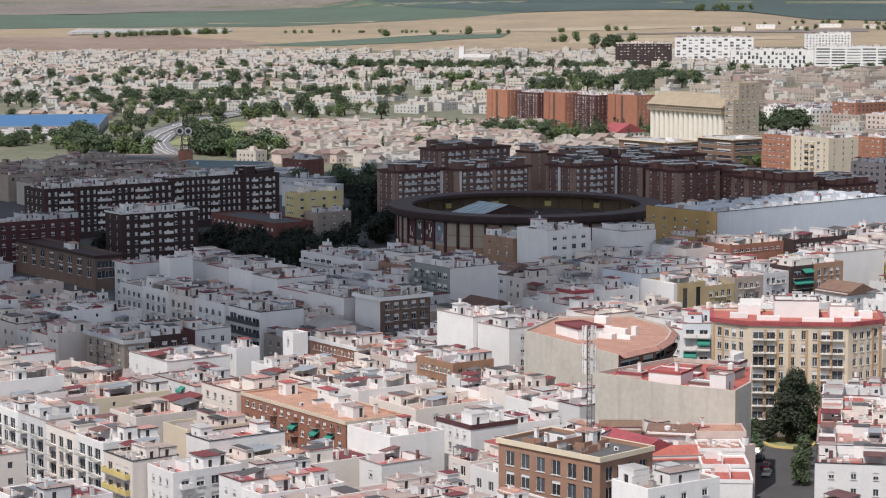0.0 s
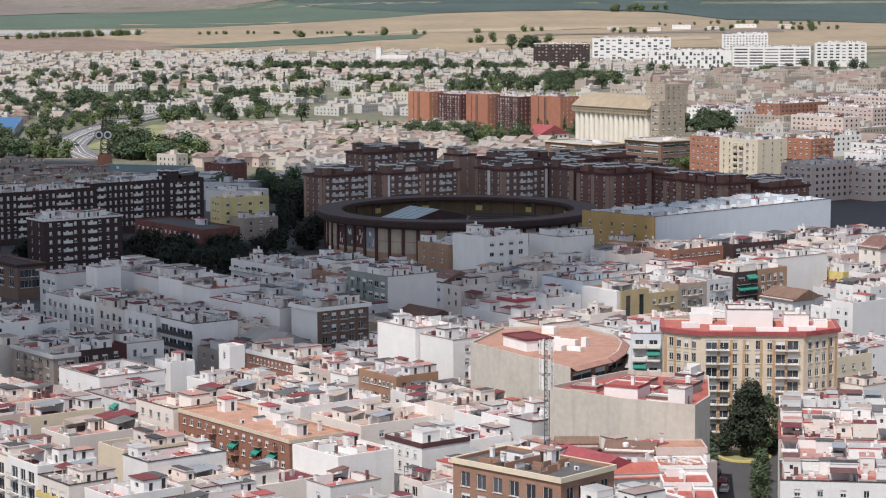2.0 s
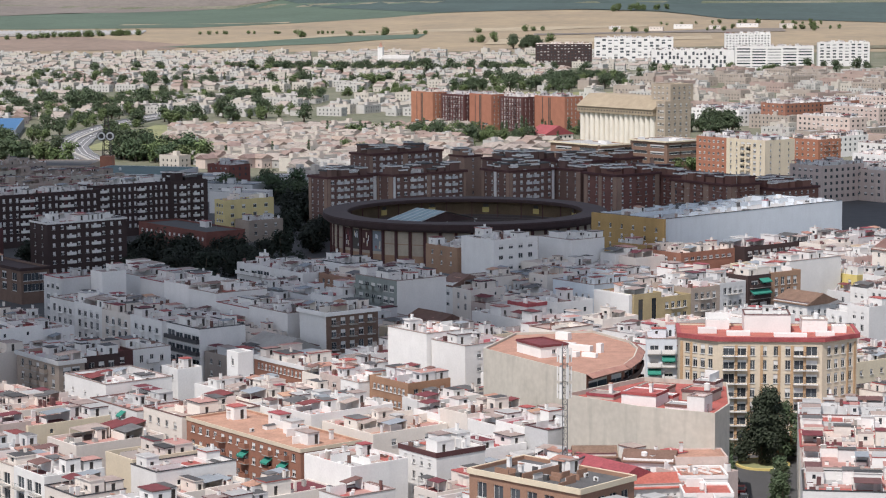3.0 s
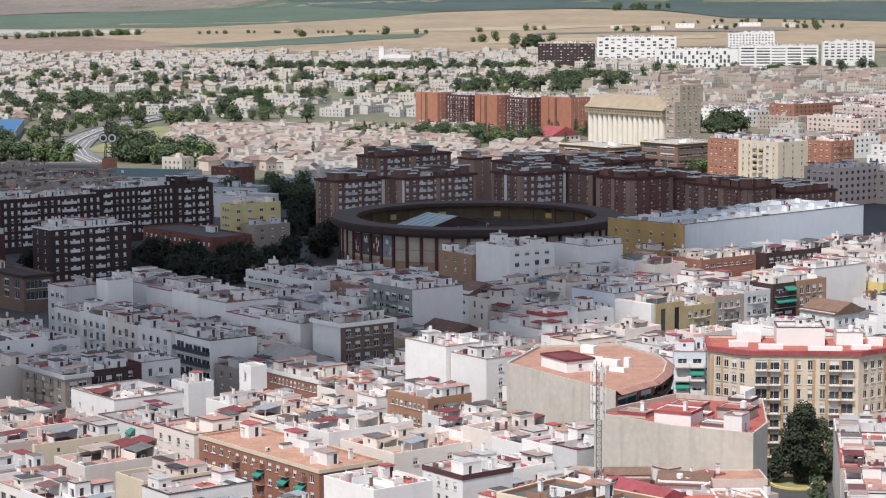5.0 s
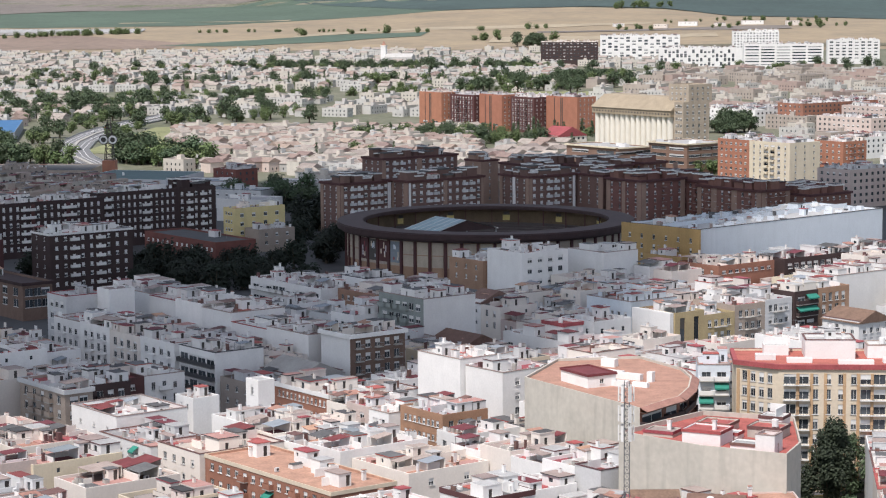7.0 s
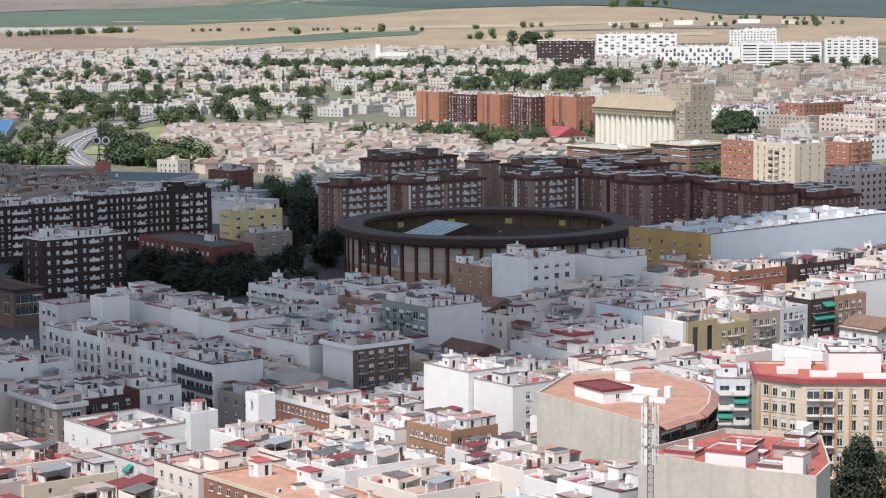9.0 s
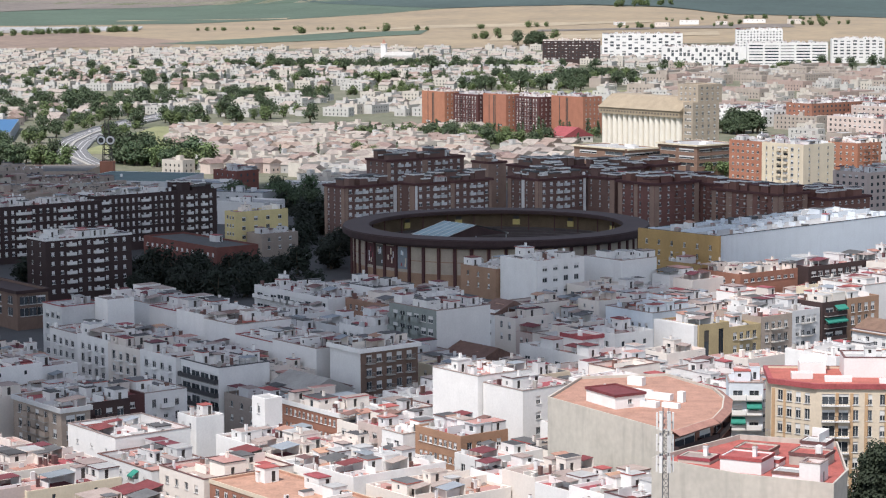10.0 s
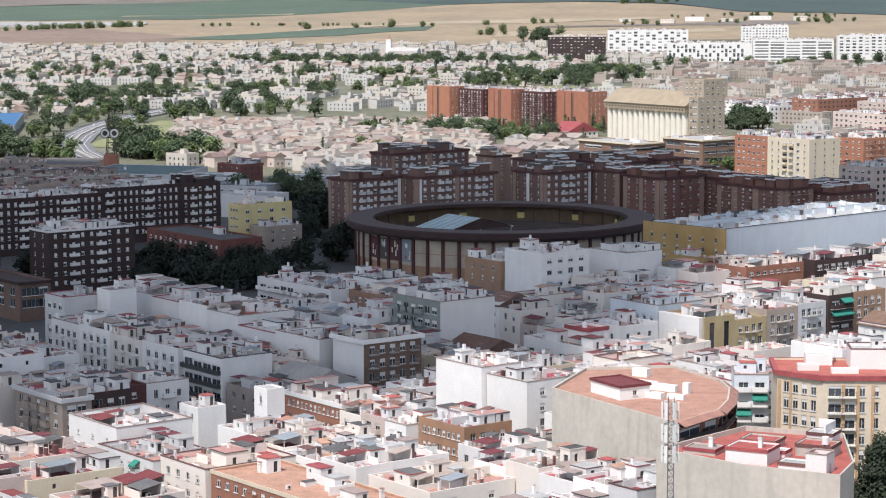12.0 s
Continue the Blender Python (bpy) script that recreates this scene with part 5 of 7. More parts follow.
row((142, 152, 162.3), -172, -150, (15.5, 16.5), (GREYW, WHITE), (PALE, MAROONR), "grey-white house with a deep balcony front", front=dict(W2, balcony=(0, 1, 2)), seed=95, clutter=3)
lot(190, 217.8, -146, -133, 13.4, WHITE, REDROOF, "white house with a red terrace and brown brick lower floors", front=dict(cols=7, rows=2, w=2.0, h=1.6, pitch=3.2, first=2.0), side=dict(cols=5, rows=1, w=1.4, h=2.0), stairs=1, clutter=6, seed=98, divide=1)
building(201, 209, -142.5, -136, 17.0, WHITE, REDROOF, "white roof pavilion with a bright red cover", base=13.4, side=dict(cols=2, rows=1), stairs=0, clutter=1, cap=REDROOF, eave=0.15, seed=99)
lot(182, 196, -164, -151, 11.8, WHITE, BROWNR, "white house with a hipped brown tile roof", front=dict(cols=4, rows=2), pitched=BROWNR, stairs=0, clutter=1, seed=100)
lot(174, 191.6, -104.3, -88, 16.9, BLUEW, GREYROOF, "pale white apartment house with small paired windows", front=dict(cols=6, rows=4, w=1.0, h=1.2, pitch=3.1, first=2.2), stairs=1, clutter=5, seed=101, divide=1)
lot(200, 213.6, -109.5, -99.4, 17.0, YELLOWT, GREYROOF, "olive yellow corner house with dark tall loggias", side=dict(cols=2, rows=1, w=1.7, h=11.0, edge=0.2, shutter=0.0, frame=DOORM), stairs=1, clutter=4, seed=102, divide=1)
TAKEN.append((214.5, 252, -113, -44))           # the open street in front of this row
lot(199, 213.2, -110.8, -109.6, 17.4, WHITE, WHITE, "white blank party wall of a corner house", stairs=0, clutter=0, parapet=0.2, seed=3, name="party_wall", category="wall")
TSIDE = dict(cols=4, rows=4, w=1.3, h=1.8, pitch=3.2, balcony=(1, 2), bw=1.9, solid=False, rail=STEEL)
for k, (va, vb, wm_, hh, lab) in enumerate(((-98, -87, YELLOWT, 15.5, "olive rendered house with square windows"), (-87, -76, BROWNG, 17, "grey-brown house with iron balconies"), (-76, -66, GREYW, 17.4, "grey stone house with glazed bays"))):
    lot(198, 213.6, va - 1.4, vb - 1.45, hh, wm_, (GREYROOF, PALE, WHITEROOF)[k], lab, side=TSIDE, stairs=1, clutter=3, seed=103 + k)
lot(199, 214, -67, -58, 18.6, BROWN, PALE, "brown brick house with dark loggias and green awnings", side=dict(cols=2, rows=5, w=2.8, h=1.9, pitch=3.1, balcony=(0, 1), bw=3.9, rail=BROWN, awning=((0, 1), (1, 1), (0, 3), (1, 3), (1, 0))), seed=107, divide=1)
lot(199, 214, -57.9, -46, 18.8, TAN, TERRA, "brown brick apartment house with white glazed strips", side=dict(cols=4, rows=5, w=1.4, h=2.2, pitch=3.1), stairs=1, seed=108, divide=1)
lot(134, 151.2, -33.2, -10, 16.6, TANB, TERRA, "low red brick range with small hipped roofs", front=dict(cols=4, rows=2), side=dict(cols=8, rows=1, w=1.6, h=1.0), stairs=2, clutter=6, divide=3, seed=109)
lot(140, 151.6, -6, 24, 16.6, BROWN, GREYROOF, "dark brown brick range with loggias", side=dict(cols=10, rows=2, w=2.0, h=1.6), stairs=3, clutter=6, seed=110, divide=1)
lot(139.5, 152, 24.2, 46, 16.8, WHITE, WHITEROOF, "white house with low roof walls beside a long blank wall", side=dict(cols=6, rows=2, w=1.2, h=1.4), stairs=1, clutter=3, seed=310)
lot(139.5, 152, 46.2, 70, 15.8, GREYW, REDROOF, "grey-white house with a red terrace beside a long blank wall", side=dict(cols=6, rows=2, w=1.2, h=1.4), stairs=1, clutter=3, seed=311)
lot(188, 203, -39, -17.5, 19.4, WHITE, WHITEROOF, "tall white house with blank walls", stairs=1, clutter=3, seed=111, divide=1)
lot(195, 208, -16, -3, 14, YELLOW, YELLOW, "small bright yellow house", front=dict(cols=3, rows=1), side=dict(cols=3, rows=1), stairs=0, seed=112)
lot(225, 237.5, -68, -56, 13.6, WHITE, BROWNR, "white house with a tall open pavilion and small tiled roof", front=dict(cols=4, rows=2, w=1.2, h=1.9), side=dict(cols=4, rows=2, w=1.2, h=1.9), pitched=BROWNR, stairs=0, clutter=0, seed=113)
lot(245, 259.6, -148.3, -135, 15.2, WHITE, WHITEROOF, "white roof storey with a row of dark openings", front=dict(cols=4, rows=1, w=2.6, h=1.6, first=1.0), stairs=1, clutter=5, seed=114, divide=1)
lot(272, 286.5, -166.8, -156, 17.6, WHITE, PINKR, "white apartment house with stacked balconies and washing lines", front=dict(cols=3, rows=4, w=1.2), side=dict(cols=3, rows=5, w=1.9, h=1.7, balcony=(1, 2), bw=2.6), stairs=0, clutter=2, seed=115)
lot(255, 270.3, -123, -107, 18.2, WHITE, WHITEROOF, "white stepped roof house above a red cornice", stairs=2, clutter=4, seed=116, divide=1)

lot(233.8, 248.9, -205.5, -192, 20.1, WHITE, WHITEROOF, "tall white house with blank party walls", stairs=0, clutter=2, seed=117)
lot(249.2, 261.8, -204.3, -190, 18.8, WHITE, PALE, "white stepped house with blank walls and one column of windows", side=dict(cols=2, rows=5, w=1.2, h=1.5, pitch=3.1), stairs=1, clutter=1, seed=118, divide=1)
lot(257.2, 271.5, -227.6, -216, 14.2, BRICKO, REDROOF, "orange brick house with pale window surrounds", front=dict(cols=8, rows=3, w=1.0, h=1.3, frame=WHITE), side=dict(cols=4, rows=3, w=1.2, h=1.6, balcony=(1, 2), bw=1.8, rail=WHITE), stairs=2, clutter=5, seed=120, divide=1)
lot(213.5, 234.4, -229.7, -218, 13.2, TANB, PALE, "red-brown brick row with small white windows and a white parapet", front=dict(cols=12, rows=3, w=0.9, h=1.4, frame=WHITE), rim=WHITE, cap=WHITE, eave=0.15, stairs=3, clutter=6, divide=2, seed=121)
row((234.6, 242, 250, 257), -230.4, -217.5, (12.2, 13.0, 12.6), (WARM, PINK, WHITE), (MAROONR, REDROOF, PALE), "narrow house with a shaded loggia front", front=dict(cols=3, rows=2, w=1.6, h=1.8, balcony=(0, 1), bw=2.2), seed=322, clutter=2)
row((213, 225, 233), -217.5, -204, (10.5, 11.5), (WHITE, GREYW), (PALE, MAROONR), "white house with a cluttered terrace", seed=122, clutter=4)

lot(213, 231.8, -279.5, -263, 13.2, WHITE, WHITEROOF, "bright white house with curved parapets", front=dict(cols=3, rows=1, w=0.8, h=0.8), parapet=1.6, stairs=0, clutter=1, seed=125)
lot(232, 252, -283.5, -270, 11.8, GREYW, GREYROOF, "narrow white houses with a turquoise awning", front=dict(cols=6, rows=3, w=1.1, h=1.5, balcony=(2, 4), bw=1.9, awning=((4, 0), (4, 1))), stairs=0, clutter=3, divide=1, seed=126)
lot(252.2, 267.6, -282, -263, 12.8, WARM, REDROOF, "white house with a red terrace and awnings", front=dict(cols=4, rows=2), stairs=1, clutter=3, seed=127, divide=1)
lot(227.6, 232.3, -246.1, -242, 18.2, WHITE, WHITEROOF, "slender white stair tower with a dark doorway", front=dict(cols=1, rows=1, w=1.0, h=2.0), stairs=0, clutter=0, parapet=0.3, seed=128)
lot(214.5, 221.6, -255.5, -249, 13.7, WHITE, METALROOF, "white house with a grey sheet roof", front=dict(cols=2, rows=1, w=0.8), stairs=1, clutter=1, seed=129, divide=1)
lot(233, 250, -258, -243, 12.4, WHITE, MAROONR, "white house with a dark red terrace", side=dict(cols=2, rows=1), stairs=1, clutter=3, seed=130, divide=1)
row((250.2, 262, 274, 285), -262, -241.5, (13.2, 12.6, 13.5), (WARM, WHITE, WHITE), (REDROOF, TERRA, PALE), "white house with a red tiled terrace", seed=131, clutter=4, stairs=2, divide=1)
lot(285.2, 303, -259.5, -241, 12, WARM, TERRA, "warm white house with a long blank wall", side=dict(cols=2, rows=1), stairs=2, clutter=3, seed=135, divide=1)

lot(183, 203.7, -276, -269.4, 15.2, BROWNG, REDROOF, "grey-brown corner house with a red terrace and pale window frames", front=dict(cols=5, rows=4, w=1.6, h=1.8, balcony=(1, 2, 3), bw=2.6), side=dict(cols=2, rows=4, w=2.0, h=1.8, pitch=3.1), cap=GREYW, eave=0.4, stairs=1, clutter=2, seed=140, divide=1)
lot(186, 202.5, -269.2, -259.5, 15.4, BROWN, GREYROOF, "dark brown brick house with stone balconies", side=dict(cols=3, rows=4, w=1.5, h=1.9, balcony=(0, 1), bw=2.2), stairs=1, clutter=2, seed=141, divide=1)
lot(184, 198, -259.3, -253.5, 15, MAROON, MAROONR, "narrow wine-red house front", side=dict(cols=1, rows=3), stairs=0, clutter=1, seed=142)
lot(184, 197.5, -253.3, -243, 14.8, WHITE, WHITEROOF, "ornate white house with an arched balcony", side=dict(cols=3, rows=3, w=1.0, h=1.8, balcony=(1,), bw=3.0), stairs=0, clutter=1, seed=143)
row((260, 272, 285, 298, 309.7), -334.9, -323, (15, 15.2, 14.8), (WHITE, GREYW, WARM), (PALE, PALE, MAROONR), "white street house with dark green balconies", front=dict(cols=4, rows=5, w=2.0, h=2.1, balcony=(0, 2, 3), bw=2.9, solid=False, rail=GREENI, wide={0: 2.5, 2: 2.5, 3: 2.5}, shutter=0.0), seed=145, clutter=4, divide=1, stairs=2)
lot(311, 322.6, -335.6, -326, 13.8, WARM, PALE, "house with bright yellow balconies", front=dict(cols=3, rows=5, w=1.8, h=1.9, balcony=(0, 1, 2), bw=3.2, rail=YELLOW), stairs=1, clutter=3, seed=149, divide=1)
lot(323, 332.8, -332.8, -318.5, 13.2, WHITE, REDROOF, "white corner house with a red painted roof terrace", front=dict(cols=3, rows=2, w=0.9), side=dict(cols=4, rows=3, w=1.6, h=1.6, balcony=(0, 3), bw=2.4), stairs=1, clutter=2, seed=150, parapet=0.6, divide=1)
lot(262, 274, -309.5, -290, 11.4, WARM, BROWNR, "house with a long brown tiled roof edge", stairs=2, clutter=3, seed=151, divide=1)
lot(226, 240.5, -306.5, -287.5, 12.8, WARM, TERRA, "house with a long blank pale wall and a terracotta terrace", stairs=1, clutter=4, seed=152, divide=1)
lot(323.6, 338.4, -289.7, -277.2, 15.5, WHITE, WHITEROOF, "white house with blank party walls and a stair tower", stairs=1, clutter=1, seed=153, divide=1)
lot(339, 346.5, -297, -286, 12.4, WHITE, REDROOF, "white house with a rounded roof corner", front=dict(cols=1, rows=2), stairs=0, clutter=0, seed=154)
lot(331.4, 342.8, -274.1, -263, 16.6, WHITE, WHITEROOF, "white apartment house with a wine-red corner strip", front=dict(cols=4, rows=6, w=0.9, h=1.4, pitch=2.8), cap=MAROON, eave=0.1, stairs=1, clutter=1, seed=155, divide=1)
lot(352, 371, -258, -245, 13.5, WHITE, REDROOF, "white house with a pitched red roof and a row of vents", front=dict(cols=8, rows=1, w=0.5, h=0.6), side=dict(cols=3, rows=1), pitched=REDROOF, stairs=0, clutter=0, seed=156)
lot(356, 378, -243, -233.5, 14, PINK, TERRA, "salmon house with a terracotta terrace along a curved street", stairs=1, clutter=2, seed=158, divide=1)
for sx, sy, sw, sd, sh, wm_, rm_, lab in ((92.5, -363, 20, 16, 10.6, WHITE, REDROOF, "low white house with a red terrace beside a planted square"), (91, -381, 22, 17.5, 12.6, GREYW, WHITEROOF, "grey-white house with a long plain terrace wall"), (89.6, -399, 22, 17.5, 13.4, WHITE, PALE, "white house with a pale terrace and roof rooms"),
                                          (88.3, -416, 22, 16.5, 13.8, WARM, REDROOF, "warm white house with small square windows"), (87.2, -433, 22, 16.5, 13.6, WHITE, PINKR, "white house with a tiled terrace beside the street"), (86, -450, 22, 16.5, 13.2, WHITE, REDROOF, "white house with a red terrace beside the street")):
    building(0, sw, 0, sd, sh, wm_, rm_, lab, front=dict(cols=5, rows=2, w=1.0, h=1.3), stairs=1, clutter=2, seed=int(-sy), m=pose(sx, sy, 0, 0, 0, -4), name="terrace_house", category="house")

building(0, 7.5, 0, 6.5, 15.8, WARM, BROWNR, "beige house with a brown tiled roof", front=dict(cols=3, rows=2, w=1.0, h=1.4), pitched=BROWNR, stairs=0, clutter=0, seed=162, m=pose(46.5, -434, 0, 0, 0, 4), name="terrace_house", category="house")
building(0, 9, 0, 7, 15.4, WHITE, BROWNR, "white house with a brown tiled roof", front=dict(cols=3, rows=2, w=0.9), pitched=BROWNR, stairs=0, clutter=1, seed=163, m=pose(55.2, -435, 0, 0, 0, -8), name="terrace_house", category="house")
building(0, 9, 0, 9, 15.6, WHITE, PALE, "white house with a small roof terrace", front=dict(cols=3, rows=2, w=0.9), stairs=1, clutter=2, seed=164, m=pose(37.5, -439, 0, 0, 0, -20), name="terrace_house", category="house")
building(0, 9.5, 0, 8, 16.2, PINK, TERRA, "salmon house with a plain terracotta terrace", bare=True, parapet=0.25, stairs=0, clutter=1, seed=165, m=pose(64.5, -436, 0, 0, 0, 6), name="terrace_house", category="house")

for x, y, w, d, z, roof_m, turn in ((65.0, -444.5, 8.5, 8, 14.6, TERRA, 6), (65.5, -453, 8.5, 8, 13.4, REDROOF, 4), (66, -462, 8.5, 8.5, 12.6, REDROOF, 2)):
    building(0, w, 0, d, z, WHITE, roof_m, "white house with a stepped red terrace along a curved street", bare=True, parapet=0.35, stairs=0, clutter=2, seed=int(y), m=pose(x, y, 0, 0, 0, turn), name="terrace_house", category="house", cap=WHITE, eave=0.1)
building(0, 11.5, 0, 8, 13.2, WHITE, REDROOF, "white house with a low red pitched roof and vents", front=dict(cols=8, rows=1, w=0.45, h=0.6), pitched=REDROOF, stairs=0, clutter=0, seed=166, m=pose(54.5, -448, 0, 0, 0, 12), name="terrace_house", category="house")
building(0, 8, 0, 9, 12.6, GREYW, METALROOF, "grey-white house with a sheet roof", front=dict(cols=3, rows=2, w=0.9), stairs=1, clutter=2, seed=167, m=pose(45, -446, 0, 0, 0, 4), name="terrace_house", category="house")
row((291, 300, 309, 318, 327, 334), -240.6, -226.2, (13.2, 14.6, 13.8, 14.8, 15.2), (WHITE, WARM, WHITE, WHITE, GREYW), (REDROOF, PINKR, TERRA, REDROOF, PALE), "white house crowded against a huge blank wall", seed=170, stairs=1, clutter=2)
building(0, 6.8, 0, 10, 20.5, BLUEW, WHITEROOF, "pale green-white apartment house with green awnings", front=dict(cols=2, rows=6, w=1.9, h=1.7, pitch=3.0, edge=0.2, balcony=(0, 1), bw=3.0, rail=WHITE, awning=((1, 1), (0, 2))), stairs=1, clutter=1, seed=180, m=pose(61.2, -330, 0, 0, 0, 0))


# ---------------------------------------------------------------- row houses of the near quarter
def clear(u0, u1, v0, v1):
    return all(u1 <= a + 0.3 or u0 >= b - 0.3 or v1 <= c + 0.3 or v0 >= d - 0.3 for a, b, c, d in TAKEN)


def in_view(x, y, slack=8):
    d = y + 780
    if d < 250:
        return False
    left, right = 36 - (d + 70) * math.tan(radians(17.6)), 50 + d * math.tan(radians(7.4))
    return left - slack < x < right + slack


def row_houses():
    rnd = random.Random(11)
    label = {WHITE: "white rendered terrace house with a flat roof terrace", WARM: "warm white terrace house with a roof terrace", GREYW: "grey-white rendered house with a flat roof",
             TAN: "brown brick terrace house with a flat roof", PINK: "pale pink rendered terrace house", CREAM: "cream rendered terrace house", BROWN: "dark brick terrace house"}
    for u_a, u_b in ((20, 99), (108, 204), (213, 309), (318, 414), (423, 470)):
        for v_a, v_b in ((-452, -408), (-398, -350), (-326, -291), (-282, -241), (-232, -187), (-178, -136), (-128, -90), (-82, -42), (-34, 10), (18, 60), (68, 105)):
            k = 2 if v_b - v_a < 38 else 3
            level = rnd.choice((12.0, 12.5, 13.5, 14.5))
            dv = (v_b - v_a) / k
            for j in range(k):
                u = u_a
                while u < u_b - 5:
                    w = min(rnd.uniform(6, 10.5), u_b - u)
                    if u_b - u - w < 5:
                        w = u_b - u
                    v0, v1 = v_a + j * dv + (0 if j == 0 else rnd.uniform(-1.5, 1.5)), v_a + (j + 1) * dv - 0.2
                    x, y = xy(u + w / 2, (v0 + v1) / 2)
                    pick = rnd.random()
                    h = level + rnd.choice((0, 0.3, 0.6, -0.6, 1.4, 2.8, -1.6, -2.8)) + rnd.uniform(-0.3, 0.3)
                    if v_b == -241 and j == 2 and u < 204:
                        h -= 0.5 if u < 150 else 2.8
                    if j == 1:
                        h -= rnd.uniform(0, 3.5)
                    seed = rnd.randint(0, 10**6)
                    wall = WHITE if pick < 0.54 else WARM if pick < 0.76 else GREYW if pick < 0.84 else TAN if pick < 0.88 else PINK if pick < 0.95 else CREAM
                    roof = rnd.choice((REDROOF, REDROOF, MAROONR, MAROONR, TERRA, PINKR, PALE, PALE, WHITEROOF, GREYROOF))
                    limit = -128 if x < 30 else (-100 if u < 135 else 60)
                    ok = in_view(x, y) and y < limit and clear(u, u + w, v0, v1) and math.hypot(x, y) > 75 and not (64 < x < 112 and -470 < y < -330)
                    if ok:
                        front = dict(cols=max(2, int(w / 3.4)), rows=2, w=rnd.choice((1.0, 1.2, 1.5)), h=rnd.choice((1.3, 1.7)), balcony=(0, 2) if rnd.random() < 0.5 else (), bw=2.2, shutter=0.25) if j == 0 else (dict(cols=2, rows=2, w=0.8, h=1.0) if rnd.random() < 0.5 else None)
                        side = dict(cols=3, rows=2, w=1.0, h=1.2) if u + w > u_b - 1 else (dict(cols=2, rows=2, w=0.7, h=0.9) if rnd.random() < 0.5 else None)
                        building(u, u + w - 0.05, v0, v1, h, wall, roof, label[wall], front=front, side=side, parapet=rnd.choice((0.3, 0.45, 0.6, 0.9, 1.1)), name="terrace_house", category="house",
                                 group="row houses of the quarter", stairs=rnd.choice((0, 0, 1)), clutter=rnd.randint(0, 1), pitched=COPING if rnd.random() < 0.04 else None, seed=seed, join=j > 0 or rnd.random() < 0.65)
                    u += w


row_houses()


# ---------------------------------------------------------------- suburbs
BEND = ((-236, 425), (-262, 490), (-278, 545), (-289, 614), (-294, 680), (-295, 746), (-292, 805), (-281, 904), (-262, 990), (-240, 1090))




TILER = mat("dull_red_roof_tiles", (0.33, 0.245, 0.21), vary=0.2, size=3, each=0.3)


REDP = mat("pale_red_brick", (0.44, 0.335, 0.295), vary=0.1, size=5, streak=0.2, each=0.2)


OFFWARM = mat("weathered_cream_render", (0.60, 0.555, 0.49), vary=0.1, size=5, streak=0.15, each=0.2)


def house_proto(w, d, h, wall, roof, gable, seed):
    rnd = random.Random(seed)
    ob = thing("house", pose(0, 0, 0), "", "house", "suburb houses")
    wm = Mesh()
    holes = [(x - 0.5, x + 0.5, z, z + 1.3) for x in bays(w, max(2, int(w / 3.4)), 1) for z in [1.0 + 2.9 * r for r in range(int(h / 2.9))]]
    side = [(x - 0.5, x + 0.5, z, z + 1.3) for x in bays(d, 2, 1) for z in [1.0 + 2.9 * r for r in range(int(h / 2.9))]]
    wm.panel((-w / 2, -d / 2, 0), (1, 0, 0), (0, 1, 0), w, -0.5, h, holes, wall)
    wm.panel((w / 2, -d / 2, 0), (0, 1, 0), (-1, 0, 0), d, -0.5, h, side, wall)
    wm.panel((w / 2, d / 2, 0), (-1, 0, 0), (0, -1, 0), w, -0.5, h, [], wall)
    wm.panel((-w / 2, d / 2, 0), (0, -1, 0), (1, 0, 0), d, -0.5, h, [], wall)
    part("wall", wm, ob)
    gm = Mesh()
    for a, b, c, e in holes:
        gm.box(a - w / 2, b - w / 2, -d / 2 + 0.18, -d / 2 + 0.22, c, e, GLASS)
    for a, b, c, e in side:
        gm.box(w / 2 - 0.22, w / 2 - 0.18, a - d / 2, b - d / 2, c, e, GLASS)
    part("glazing", gm, ob)["kind"] = "stuff"
    if gable:
        part("roof", Mesh().prism([(-d / 2 - 0.4, h - 0.1), (0, h + d * 0.24), (d / 2 + 0.4, h - 0.1), (d / 2 + 0.4, h - 0.3), (-d / 2 - 0.4, h - 0.3)], -w / 2 - 0.3, w / 2 + 0.3, roof), ob)
    else:
        rm = Mesh().box(-w / 2 + 0.2, w / 2 - 0.2, -d / 2 + 0.2, d / 2 - 0.2, h - 0.9, h - 0.6, roof)
        rm.box(-1.6, 1.4, 0, 2.6, h - 0.6, h + 1.9, wall, top=roof)
        part("roof", rm, ob)
    return ob


def join_rest(name, protos, rest, label, category):
    """Copies past those one could count, as one object."""
    m = Mesh()
    for k, places in rest.items():
        pieces = [o for o in protos[k].children if o.type == "MESH"]
        for place in places:
            for o in pieces:
                n, me, t = len(m.v), o.data, place @ o.matrix_basis
                m.v += [tuple(t @ v.co) for v in me.vertices]
                for p in me.polygons:
                    mm = me.materials[p.material_index]
                    if mm not in m.mats:
                        m.mats.append(mm)
                    m.f.append(tuple(n + i for i in p.vertices))
                    m.m.append(m.mats.index(mm))
    ob = new(name, m.data(name))
    return tagged(ob, label, category, "", "stuff")


